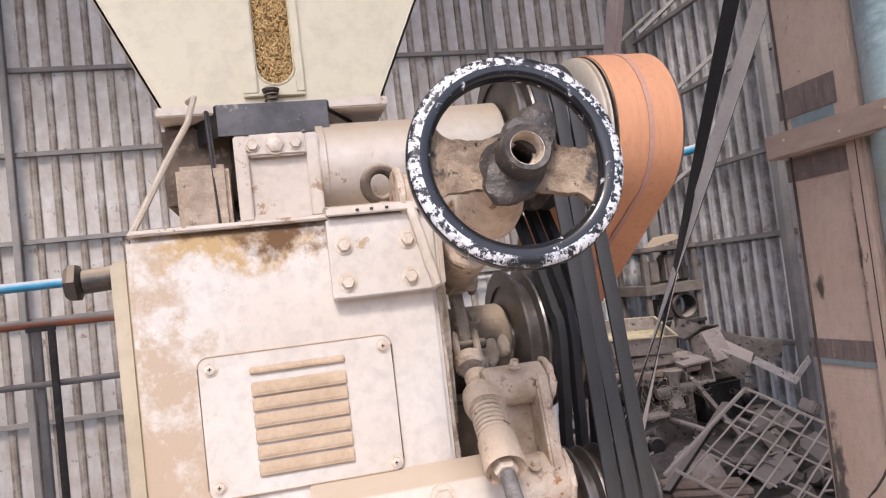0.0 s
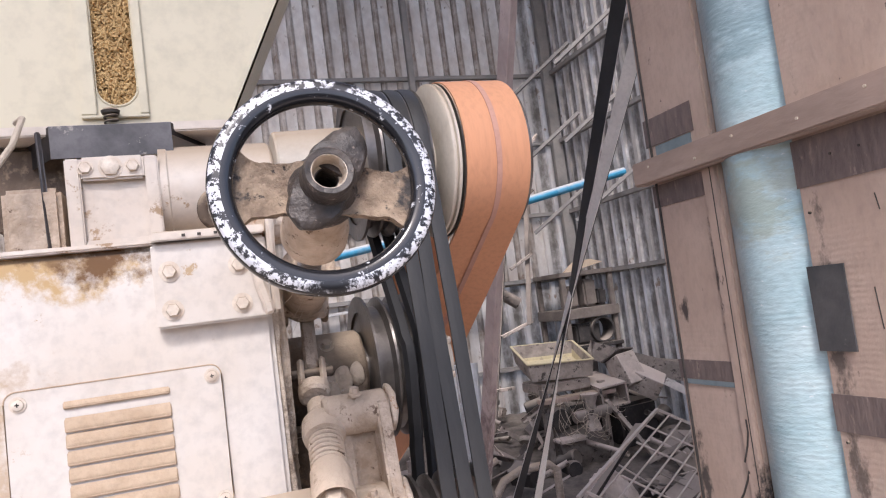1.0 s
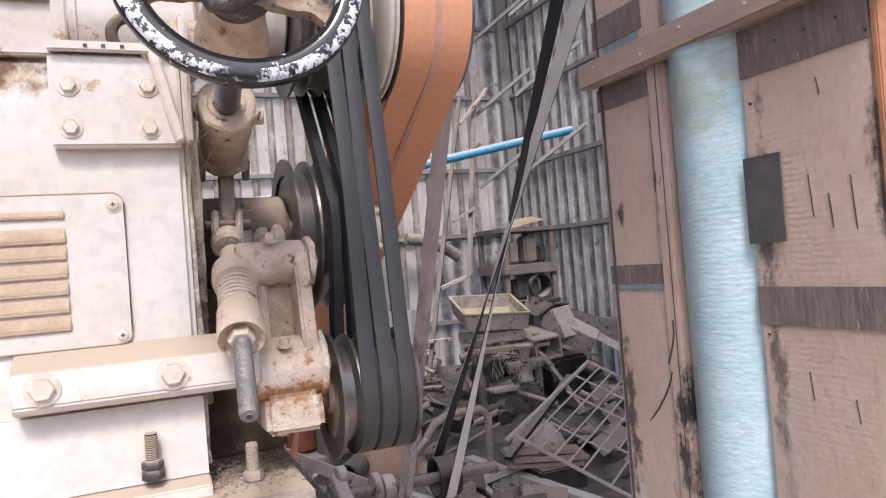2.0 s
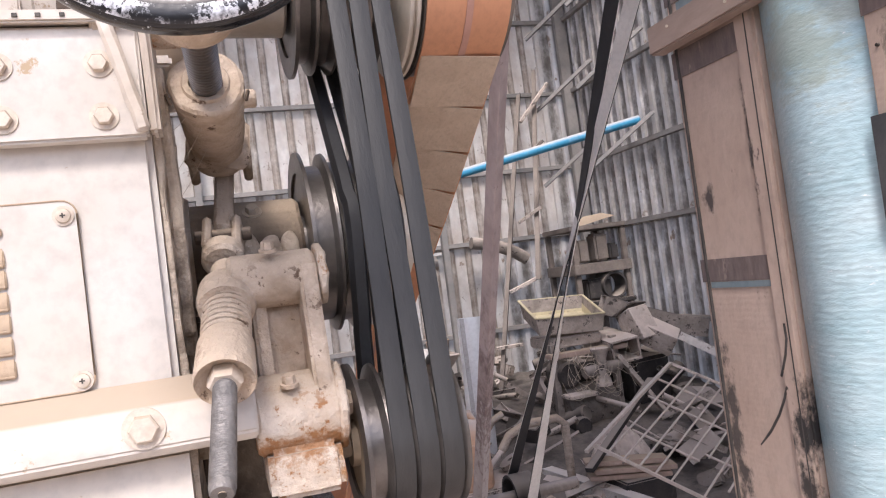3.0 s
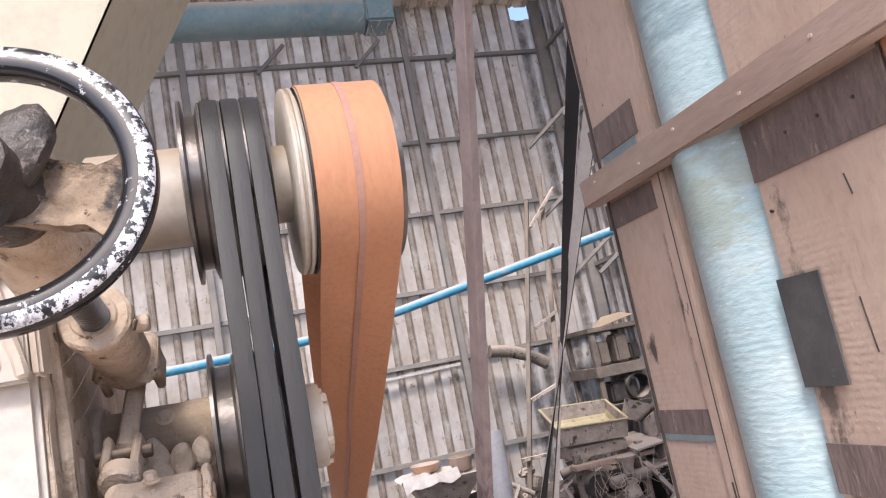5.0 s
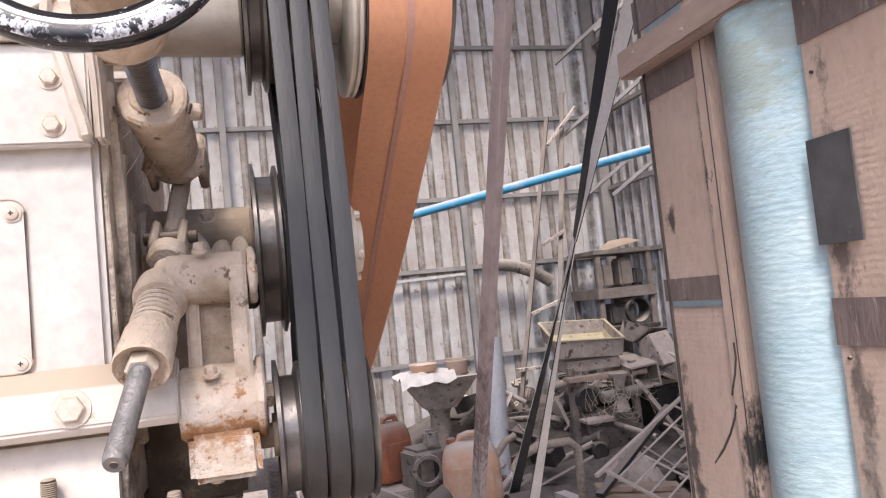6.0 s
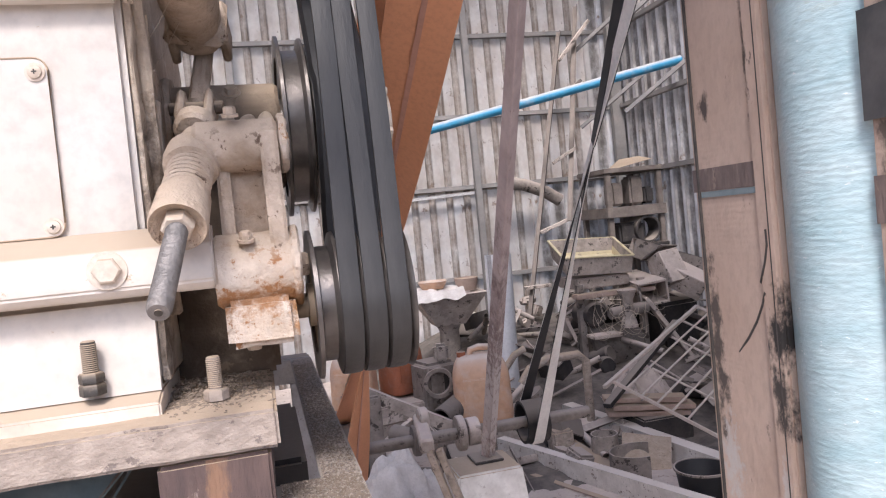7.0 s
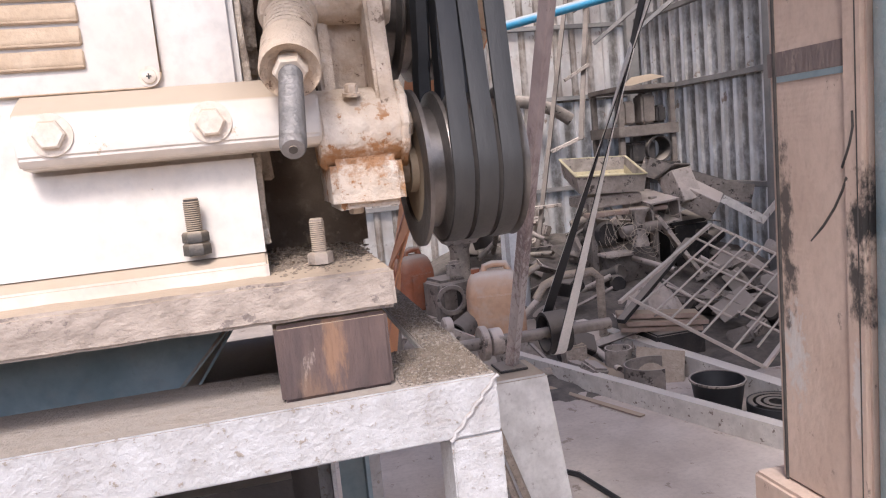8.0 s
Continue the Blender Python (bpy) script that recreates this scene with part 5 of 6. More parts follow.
arcp = [(EX + 0.03, 0.874)] + [(EX + 0.012 - 0.040 * math.sin(math.pi * i / 16), 0.8745 + 0.171 * i / 16) for i in range(17)] + [(EX + 0.03, 1.046)]
part("blue_tube", prism(arcp, "z", 0.601, 3.3), "bluetube", elev, "pale blue ribbed plastic tube bulging between the panels")
batten = part("batten", box(EX - 0.032, EX - 0.001, 0.60, 1.258, 1.668, 1.716, 0.003), "wood", elev, "rough wooden batten nailed across")
for y0, y1, z0, z1 in ((1.083, EY1, 1.276, 1.313), (1.06, EY1, 1.62, 1.664), (EY0, 0.871, 1.59, 1.664), (EY0, 0.871, 1.215, 1.272), (1.09, EY1, 1.744, 1.80)):
    part("tape_strip", box(EX - 0.0022, EX - 0.0004, y0, y1, z0, z1), "ducttape", elev)
part("tape_strip", box(EX - 0.0022, EX - 0.0004, 1.083, EY1 - 0.02, 1.266, 1.2755), "tealsheet", elev, "faded blue tape edge")
part("tape_strip", box(EX - 0.0022, EX - 0.0004, 1.10, EY1 - 0.03, 1.722, 1.742), "tealsheet", elev, "faded blue tape edge")
for pts in (((-0.0056, 1.066, 1.212), (-0.0058, 1.065, 1.19), (-0.0056, 1.072, 1.165), (-0.0052, 1.081, 1.145), (-0.0006, 1.092, 1.132)), ((-0.0056, 1.078, 1.119), (-0.001, 1.092, 1.098), (-0.0004, 1.108, 1.072), (-0.0002, 1.130, 1.045), (0.0008, 1.158, 1.018))):
    part("tar_stroke", sweep([(EX + x, y, z) for x, y, z in pts], [(-0.0024, 0.0), (-0.0012, 0.0008), (0.0012, 0.0008), (0.0024, 0.0)], ups=[(-1, 0, 0)] * len(pts)), "smear", elev, "curved brush stroke of tar")
part("panel_seam", box(EX - 0.0056, EX - 0.0048, 1.0585, 1.0605, 0.60, 1.667), "smear", elev)
part("tape_patch", box(EX - 0.007, EX - 0.0045, 0.806, 0.874, 1.338, 1.468), "tapeblack", elev, "black tape patch peeling at the corner")
part("corner_bead", box(EX - 0.004, EX - 0.0005, EY1 - 0.018, EY1 - 0.012, 0.6, 3.3, 0.001), "smear", elev)
part("edge_strip", box(EX - 0.005, EX - 0.0005, 1.050, 1.082, 0.60, 1.667, 0.001), "duct", elev)
for y, z in ((1.066, 1.60), (1.066, 1.47), (1.066, 1.36), (1.066, 1.20), (1.066, 1.08), (1.225, 1.58), (1.225, 1.45), (1.225, 1.20), (0.855, 1.55), (0.855, 1.20), (0.66, 1.60), (0.66, 1.45), (0.75, 1.63), (0.70, 1.63), (0.80, 1.63)):
    part("nail", rod((EX + 0.001, y, z), (EX - 0.0035, y, z), 0.0022, seg=8), "darkbolt", elev)
for y, z in ((1.20, 1.70), (1.06, 1.685), (0.96, 1.70), (0.82, 1.69), (0.70, 1.70)):
    part("nail", rod((EX - 0.03, y, z), (EX - 0.034, y, z), 0.0025, seg=8), "bolt", batten)
for y, z, n_ in ((0.765, 1.43, 0.075), (0.735, 1.40, 0.06), (0.70, 1.42, 0.09), (0.74, 1.56, 0.03), (0.79, 1.15, 0.05), (0.72, 1.12, 0.04)):
    part("scratch", beam((EX - 0.0006, y, z), (EX - 0.0006, y - 0.004, z - n_ * 0.8), 0.0010, 0.0014, 0.0), "smear", elev)

# husk litter round the anchor stud and on the plank
b = bmesh.new()
rng = random.Random(9)
for _ in range(1500):
    x, y = rng.gauss(0.235, 0.03), rng.gauss(0.915, 0.035)
    if 0.2 < x < 0.298 and 0.81 < y < 0.99:
        s = rng.uniform(0.0007, 0.0020)
        lift_ = max(0.0, 0.012 * (1 - abs(y - 0.95) / 0.06))
        bmesh.ops.create_icosphere(b, subdivisions=1, radius=s, matrix=pose(x, y, 1.1205 + rng.uniform(0, lift_), 0, 0, rng.uniform(0, 180)) @ Matrix.Diagonal((1.0, rng.uniform(0.4, 2.2), 0.6, 1)))
solo("husk_litter", b, "bran", (0.24, 0.92, 1.118), "dark husk litter gathered on the plank", "husks", kind="stuff")


# dusty teal tube overhead
roller = thing("overhead_tube", (0.5, 2.4, 2.7), "dusty teal steel tube overhead with a cobwebbed end bracket", "tube")
part("tube_body", rod((-0.9, 2.4, 2.70), (0.93, 2.4, 2.69), 0.062, bevel=0.004), "tealbeam", roller)
part("end_bracket", box(0.93, 1.03, 2.34, 2.46, 2.64, 2.75, 0.008), "tealbeam", roller)
part("tube_hanger", beam((0.98, 2.4, 2.74), (0.98, 2.4, 5.9), 0.03, 0.03), "purlin", roller)
part("tube_hanger", beam((-0.6, 2.4, 2.74), (-0.6, 2.4, 5.9), 0.03, 0.03), "purlin", roller)
b = bmesh.new()
rng = random.Random(11)
for _ in range(46):
    p = Vector((rng.uniform(0.90, 1.14), rng.uniform(2.33, 2.45), rng.uniform(2.62, 2.68)))
    q = p + Vector((rng.uniform(-0.05, 0.05), rng.uniform(-0.02, 0.02), -rng.uniform(0.02, 0.10)))
    wire([p, p.lerp(q, 0.5) + Vector((rng.uniform(-0.015, 0.015), 0, 0)), q], 0.0009, b, 3)
cobweb = part("cobweb", b, "rope", roller, "hanging strands of dusty cobweb")
cobweb["kind"] = "stuff"

# water pipe along the back
pipe = thing("water_pipe", (1.5, 6.4, 2.0), "blue plastic water pipe sagging along the shed", "pipe")
PIPE = [(-5.5, 6.4, 1.86), (-2.0, 6.4, 1.868), (-0.8, 6.4, 1.88), (0.0, 6.4, 1.902), (0.94, 6.4, 1.957), (1.75, 6.38, 2.075), (2.9, 6.15, 2.29), (4.05, 5.89, 2.50)]
part("pipe_run", wire(PIPE, 0.040, seg=14), "bluepvc", pipe)
part("pipe_joint", rod((0.30, 6.4, 1.918), (0.42, 6.4, 1.926), 0.047, bevel=0.003), "bluepvc", pipe)


# ---------------------------------------------------------------- scrap corner
def mound(x, y):
    """Height of the dirt and rubbish that has gathered in the corner."""
    s = max(0.0, min(1.0, (y - 3.9) / 2.6)) * max(0.0, min(1.0, (x - 1.0) / 1.2))
    return FLOOR + 0.02 + 0.38 * s * s * (3 - 2 * s) + 0.05 * s * noise.noise(Vector((x * 3, y * 3, 0)))


b = bmesh.new()
bmesh.ops.create_grid(b, x_segments=60, y_segments=60, size=0.5)
for v in b.verts:
    v.co = Vector((2.55 + v.co.x * 3.1, 5.3 + v.co.y * 3.7, 0))
    e = min(1.0, (v.co.y - 3.45) * 3, (v.co.x - 1.0) * 3)
    v.co.z = (mound(v.co.x, v.co.y) + 0.03 * noise.noise(v.co * 9)) * max(0.0, e) + (FLOOR - 0.02) * (1 - max(0.0, e))
solo("dirt_heap", b, "heap", (2.5, 5.3, FLOOR), "grey dirt and rubbish heaped in the shed corner", "dirt", kind="stuff")


def put(b, at, rot=(0, 0, 0)):
    bmesh.ops.transform(b, matrix=pose(*at, *rot), verts=b.verts)
    return b


def jerrycan(at, w, d, h, turn, mat, label):
    can = thing("jerrycan", at, label, "jerrycan", "jerrycans")
    x, y, z = at
    m = pose(x, y, z, 0, 0, turn)
    body = bmesh.new()
    rings = []
    for f, s in ((0.0, 0.90), (0.02, 0.97), (0.06, 1.0), (0.30, 1.0), (0.32, 0.985), (0.50, 0.975), (0.52, 0.985), (0.66, 0.95), (0.78, 0.87), (0.86, 0.76), (0.90, 0.64), (0.915, 0.45)):
        ring = []
        for k in range(32):
            a = math.tau * k / 32
            c, n = math.cos(a), math.sin(a)
            ring.append(body.verts.new((w / 2 * s * math.copysign(abs(c) ** 0.42, c), d / 2 * s * math.copysign(abs(n) ** 0.42, n), h * f)))
        if rings:
            for k in range(32):
                body.faces.new((rings[-1][k], rings[-1][(k + 1) % 32], ring[(k + 1) % 32], ring[k]))
        rings.append(ring)
    body.faces.new(rings[0][::-1])
    body.faces.new(rings[-1])
    for fc in body.faces:
        fc.smooth = True
    bmesh.ops.transform(body, matrix=m, verts=body.verts)
    part("can_body", body, mat, can)
    hnd = sweep([(-w * 0.16, 0, h * 0.88), (-w * 0.14, 0, h * 0.97), (0, 0, h), (w * 0.22, 0, h * 0.99), (w * 0.28, 0, h * 0.88)], round_section(0.022, 10), ups=[(0, 1, 0)] * 5)
    part("handle", put(hnd, at, (0, 0, turn)), mat, can)
    cap_ = lathe((-w * 0.30, 0, h * 0.89), (0, 0, 1), [(0, 0), (0, 0.028), (0.03, 0.028), (0.034, 0.02), (0.034, 0)], 20)
    part("cap", put(cap_, at, (0, 0, turn)), "rustred", can)
    part("side_rib", put(box(-w * 0.34, w * 0.34, -d / 2 - 0.006, -d / 2 + 0.01, h * 0.2, h * 0.62, 0.006), at, (0, 0, turn)), mat, can)
    return can


solo("timber_skid", box(1.2, 1.95, 4.35, 4.75, FLOOR - 0.01, 0.031, 0.01), "junk", (1.5, 4.5, FLOOR), "dusty timber skid under a jerrycan", "timber")
jerrycan((1.545, 4.50, 0.032), 0.36, 0.27, 0.45, -12, "jerry", "pale orange plastic jerrycan, scuffed and dusty, with a moulded handle")
jerrycan((1.17, 5.20, 0.12), 0.28, 0.24, 0.42, 25, "rustred", "brown plastic jerrycan coated with grey dust")
jerrycan((0.82, 5.05, 0.10), 0.30, 0.24, 0.40, -20, "jerry", "bright orange plastic jerrycan among the scrap")
solo("timber_skid", box(0.55, 1.35, 4.9, 5.4, FLOOR - 0.01, 0.099, 0.01), "junk", (1.0, 5.1, FLOOR), "dusty timber skid under jerrycans", "timber")

# engine casting and pipe stubs
eng = thing("engine_casting", (1.33, 4.95, 0.0), "dusty cast-iron engine housing with a round opening", "engine")
part("housing", put(box(-0.12, 0.12, -0.12, 0.14, -0.15, 0.30, 0.03, seg=3), (1.36, 4.98, 0.05), (0, 0, 15)), "junk", eng)
part("bore_ring", tube((1.35, 4.82, 0.22), (1.36, 4.90, 0.22), 0.10, 0.025, 32), "junk", eng)
part("lug", put(box(-0.05, 0.05, -0.03, 0.03, 0, 0.12, 0.02), (1.40, 4.9, 0.35)), "junk", eng)
# dark disc closes the bore to paint its inner shade
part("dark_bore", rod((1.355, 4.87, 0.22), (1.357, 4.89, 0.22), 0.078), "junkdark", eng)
solo("pipe_stub", tube((1.22, 4.30, 0.12), (1.42, 4.55, 0.14), 0.07, 0.01), "junk", (1.3, 4.4, 0.1), "short fat pipe stub, dusty", "pipe", "pipe stubs")
solo("pipe_stub", tube((1.10, 4.16, 0.05), (0.95, 4.36, 0.07), 0.055, 0.008), "junk", (1.0, 4.2, 0.05), "short cut pipe, open end", "pipe", "pipe stubs")

# funnel machine with cloth and basin
fun = thing("feed_funnel", (1.75, 5.95, 0.2), "dusty sheet-iron feed funnel on a cast neck", "funnel")


def frustum(x0, x1, y0, y1, z0, a0, a1, b0, b1, z1, t=0.012, tilt=0.0):
    b = bmesh.new()
    lo = [b.verts.new(p) for p in ((a0, b0, z0), (a1, b0, z0), (a1, b1, z0), (a0, b1, z0))]
    hi = [b.verts.new(p) for p in ((x0, y0, z1), (x1, y0, z1), (x1, y1, z1 + tilt), (x0, y1, z1 + tilt))]
    for i in range(4):
        b.faces.new((lo[i], lo[(i + 1) % 4], hi[(i + 1) % 4], hi[i]))
    bmesh.ops.recalc_face_normals(b, faces=b.faces)
    bmesh.ops.solidify(b, geom=b.faces[:], thickness=t)
    return b


part("funnel_box", frustum(1.45, 2.03, 5.75, 6.2, 0.44, 1.62, 1.86, 5.88, 6.08, 0.69), "junk", fun)
part("neck", lathe((1.74, 5.98, 0.0), (0, 0, 1), [(0, 0), (0, 0.17), (0.06, 0.15), (0.12, 0.09), (0.38, 0.08), (0.46, 0.11), (0.46, 0)], 24), "junk", fun)
part("stand", box(1.5, 1.98, 5.8, 6.2, FLOOR, 0.0, 0.01), "junkdark", fun)
b = bmesh.new()
bmesh.ops.create_grid(b, x_segments=24, y_segments=18, size=0.5)
for v in b.verts:
    x, y = v.co.x, v.co.y
    v.co = Vector((1.62 + x * 0.44, 5.92 + y * 0.42, 0.735 + 0.045 * noise.noise(Vector((x * 5, y * 5, 2))) - 0.10 * max(0, abs(y) - 0.35) * 4 * (y < 0) - 0.05 * max(0, -x - 0.35) * 4))
bmesh.ops.solidify(b, geom=b.faces[:], thickness=0.004)
solo("sack_cloth", b, "cloth", (1.62, 5.9, 0.7), "crumpled pale sack cloth over the funnel", "cloth")
basin = solo("basin", lathe((1.63, 5.95, 0.745), (0, 0, 1), [(0, 0), (0, 0.09), (0.06, 0.12), (0.065, 0.115), (0.01, 0.085), (0.01, 0)], 28), "jerry", (1.63, 5.95, 0.745), "shallow orange plastic basin on the cloth", "basin")
solo("basin", lathe((1.93, 6.0, 0.70), (0, 0, 1), [(0, 0), (0, 0.08), (0.10, 0.10), (0.105, 0.095), (0.01, 0.075), (0.01, 0)], 28), "wood", (1.93, 6.0, 0.7), "tan tin resting in the funnel", "tin")

# galvanised tube leaning by the post
solo("galvanised_tube", tube((1.955, 5.25, 0.0), (1.995, 5.3, 1.00), 0.098, 0.004, 40), "galv", (1.955, 5.25, 0.0), "shiny galvanised sheet tube standing upright", "tube")
solo("white_strip", box(1.855, 1.885, 5.12, 5.13, 0.0, 1.01, 0.001), "tablepaint", (1.92, 5.05, 0.0), "white-painted board strip standing on end", "board")

# old mill with the yellow box hopper
old = thing("old_mill", (2.9, 5.5, 0.0), "old dust-covered mill with a faded yellow box hopper", "mill")


def askew_box(top, low, t):
    """Four walls between two sets of four corners, with thickness."""
    b = bmesh.new()
    lo, hi = [b.verts.new(p) for p in low], [b.verts.new(p) for p in top]
    for i in range(4):
        b.faces.new((lo[i], lo[(i + 1) % 4], hi[(i + 1) % 4], hi[i]))
    b.faces.new(lo[::-1])
    bmesh.ops.recalc_face_normals(b, faces=b.faces)
    bmesh.ops.solidify(b, geom=b.faces[:], thickness=t)
    return b


YB = [Vector(p) for p in ((2.497, 5.25, 0.912), (3.073, 5.25, 0.880), (3.171, 5.75, 1.010), (2.587, 5.75, 1.037))]
YC = sum(YB, Vector()) / 4
YL = [YC + (p - YC) * 0.93 - Vector((0, 0, 0.135)) for p in YB]
part("hopper_box", askew_box(YB, YL, 0.012), "junk", old, "open box hopper coated with dust")
part("hopper_lining", askew_box([YC + (p - YC) * 0.985 + Vector((0, 0, 0.004)) for p in YB], [YC + (p - YC) * 0.965 + Vector((0, 0, 0.006)) for p in YL], 0.004), "yellowbox", old, "faded yellow inside of the hopper")
for i in range(4):
    part("hopper_lip", beam(YB[i] + Vector((0, 0, 0.004)), YB[(i + 1) % 4] + Vector((0, 0, 0.004)), 0.022, 0.012, 0.003), "yellowbox", old, "pale folded lip")
part("hopper_skirt", box(2.60, 3.05, 5.30, 5.66, 0.66, 0.745, 0.01), "junk", old)
part("cross_board", box(2.55, 3.20, 5.18, 5.30, 0.60, 0.635, 0.006), "wood", old)
part("frame_post", beam((2.62, 5.3, -0.02), (2.62, 5.3, 0.70), 0.05, 0.05), "junk", old)
part("frame_post", beam((3.14, 5.3, -0.02), (3.14, 5.3, 0.70), 0.05, 0.05), "junk", old)
part("spool", lathe((2.92, 5.12, 0.36), (0, 0, 1), [(0, 0), (0, 0.065), (0.05, 0.055), (0.10, 0.038), (0.20, 0.040), (0.25, 0.060), (0.27, 0.072), (0.28, 0.072), (0.28, 0)], 28), "junk", old)
part("spool_arm", rod((2.78, 5.15, 0.47), (3.10, 5.15, 0.49), 0.045, bevel=0.008), "junk", old)
part("drum", rod((2.68, 5.4, 0.16), (3.10, 5.4, 0.16), 0.20, bevel=0.02), "junk", old)
part("motor", rod((2.72, 5.25, 0.46), (2.72, 5.5, 0.46), 0.10, bevel=0.02), "junkdark", old)
part("chute", beam((3.10, 5.2, 0.56), (3.42, 5.1, 0.05), 0.18, 0.03), "junk", old)
part("tray", box(2.62, 2.86, 5.10, 5.25, 0.30, 0.325, 0.004), "junk", old)
part("plinth", box(2.55, 3.25, 5.2, 5.8, -0.14, 0.0, 0.01), "junkdark", old)
b = bmesh.new()
rng = random.Random(21)
for _ in range(26):
    p = Vector((rng.uniform(2.62, 3.16), 5.10 + rng.uniform(-0.02, 0.03), rng.uniform(0.40, 0.70)))
    q = p + Vector((rng.uniform(-0.22, 0.22), rng.uniform(-0.03, 0.03), rng.uniform(-0.28, 0.02)))
    sag = rng.uniform(0.02, 0.16)
    wire([p.lerp(q, f) + Vector((0.02 * math.sin(5 * f + sag * 40), 0, -sag * 4 * f * (1 - f))) for f in [i / 8 for i in range(9)]], 0.0017, b, 4)
for cx, cz, r in ((2.88, 0.44, 0.07), (2.95, 0.42, 0.05), (2.80, 0.50, 0.06)):
    wire([(cx + r * math.cos(a) * (1 + 0.1 * math.sin(3 * a)), 5.06 + 0.01 * math.sin(a), cz + r * 0.8 * math.sin(a)) for a in [i * 0.4 for i in range(15)]], 0.0022, b, 4)
w = part("string_tangle", b, "rope", old, "tangled strings and cobweb hanging down")
w["kind"] = "stuff"

# bench in the corner
bench = thing("work_bench", (3.78, 6.6, 0.2), "old wooden stand in the corner holding machine parts", "stand")
part("bench_top", box(3.45, 4.06, 6.35, 6.95, 1.58, 1.625, 0.005), "benchwood", bench)
for x in (3.47, 4.0):
    for y in (6.37, 6.9):
        part("bench_leg", box(x, x + 0.05, y, y + 0.05, FLOOR, 1.579, 0.004), "benchwood", bench)
part("bench_shelf", box(3.45, 4.06, 6.34, 6.95, 1.16, 1.26, 0.006), "benchwood", bench)
part("bench_shelf", box(3.45, 4.06, 6.34, 6.95, 0.86, 0.90, 0.006), "junkdark", bench)
solo("paper_sheet", put(prism([(-0.28, -0.12), (0.26, -0.05), (0.24, 0.16), (0.05, 0.2)], "z", 0, 0.003), (3.78, 6.55, 1.67), (14, -8, 0)), "plank", (3.78, 6.55, 1.63), "pale bent sheet lying on the stand", "sheet")
for x, w_, z, h in ((3.60, 0.12, 1.27, 0.22), (3.80, 0.14, 1.27, 0.27), (3.93, 0.10, 1.27, 0.16), (3.72, 0.26, 0.91, 0.20)):
    solo("machine_part", put(box(-w_ / 2, w_ / 2, -0.09, 0.09, 0, h, 0.02), (x, 6.5, z)), "benchwood" if h > 0.2 else "junkdark", (x, 6.5, z), "dark dusty machine part on the stand", "machine part", "parts on the stand")
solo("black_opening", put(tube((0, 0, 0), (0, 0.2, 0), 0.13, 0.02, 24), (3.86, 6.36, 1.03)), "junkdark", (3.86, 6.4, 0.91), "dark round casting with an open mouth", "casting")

solo("batten", beam((1.0, 7.085, 1.495), (2.40, 7.085, 1.540), 0.05, 0.03), "tablepaint", (1.7, 7.085, 1.52), "pale timber batten along the sheet wall", "batten", kind="structure")

# angle-iron frames against the wall
for k, (p, q, rungs) in enumerate((((2.50, 6.20, 0.10), (3.42, 6.95, 3.05), ()), ((3.02, 6.2, 1.18), (3.62, 6.95, 3.30), ()))):
    solo("angle_iron", angle_bar(p, q, 0.045, 0.006, roll=20), "benchwood", p, "rusty angle-iron bar leaning on the wall", "bar", "leaning bars")
for p, q in (((2.74, 6.28, 1.10), (3.05, 6.24, 1.21)), ((2.98, 6.42, 1.72), (3.20, 6.38, 1.84)), ((3.27, 6.72, 2.72), (3.62, 6.74, 3.10)), ((2.55, 6.3, 0.62), (2.80, 6.3, 0.62)), ((3.20, 6.6, 2.35), (3.42, 6.6, 2.5))):
    solo("angle_iron", beam(p, q, 0.04, 0.03), "junk", p, "short rusty bar bolted between leaning bars", "bar", "leaning bars")
solo("curved_pipe", wire([(2.66, 6.9, 1.60), (2.86, 6.9, 1.57), (3.08, 6.9, 1.48), (3.22, 6.88, 1.38)], 0.060, seg=14), "junk", (2.8, 6.9, 1.5), "bent fat pipe hung on the wall", "pipe")

# sheet ducts piled right of the old mill
dk = thing("sheet_duct", (3.6, 5.4, 0.7), "long bent sheet-metal duct, dusty", "duct", "scrap ducts")
run = [Vector(p) for p in ((3.30, 5.62, 0.99), (3.50, 5.55, 0.90), (3.86, 5.42, 0.75), (4.06, 5.36, 0.70))]
part("top_sheet", sweep(run, [(-0.11, 0.0), (-0.11, 0.004), (0.11, 0.004), (0.11, 0.0)]), "junk", dk)
part("front_sheet", sweep(run, [(0.106, -0.15), (0.106, -0.002), (0.110, -0.002), (0.110, -0.15)]), "junk", dk)
part("back_sheet", sweep(run, [(-0.110, -0.15), (-0.110, -0.002), (-0.106, -0.002), (-0.106, -0.15)]), "junk", dk)
el = thing("duct_elbow", (3.4, 5.3, 0.55), "square sheet-metal duct elbow, dusty, leaning on scrap", "duct", "scrap ducts")
part("elbow_box", beam((3.36, 5.34, 0.86), (3.40, 5.24, 0.62), 0.19, 0.19, 0.006, roll=12), "junk", el)
part("elbow_arm", beam((3.44, 5.30, 0.70), (3.62, 5.18, 0.57), 0.20, 0.17, 0.006, roll=20), "junk", el)
part("elbow_flange", beam((3.355, 5.345, 0.866), (3.353, 5.352, 0.878), 0.215, 0.215, 0.002, roll=12), "junk", el)
sq = thing("square_tube", (3.18, 5.35, 0.5), "hollow square steel duct with a dark open end", "duct", "scrap ducts")
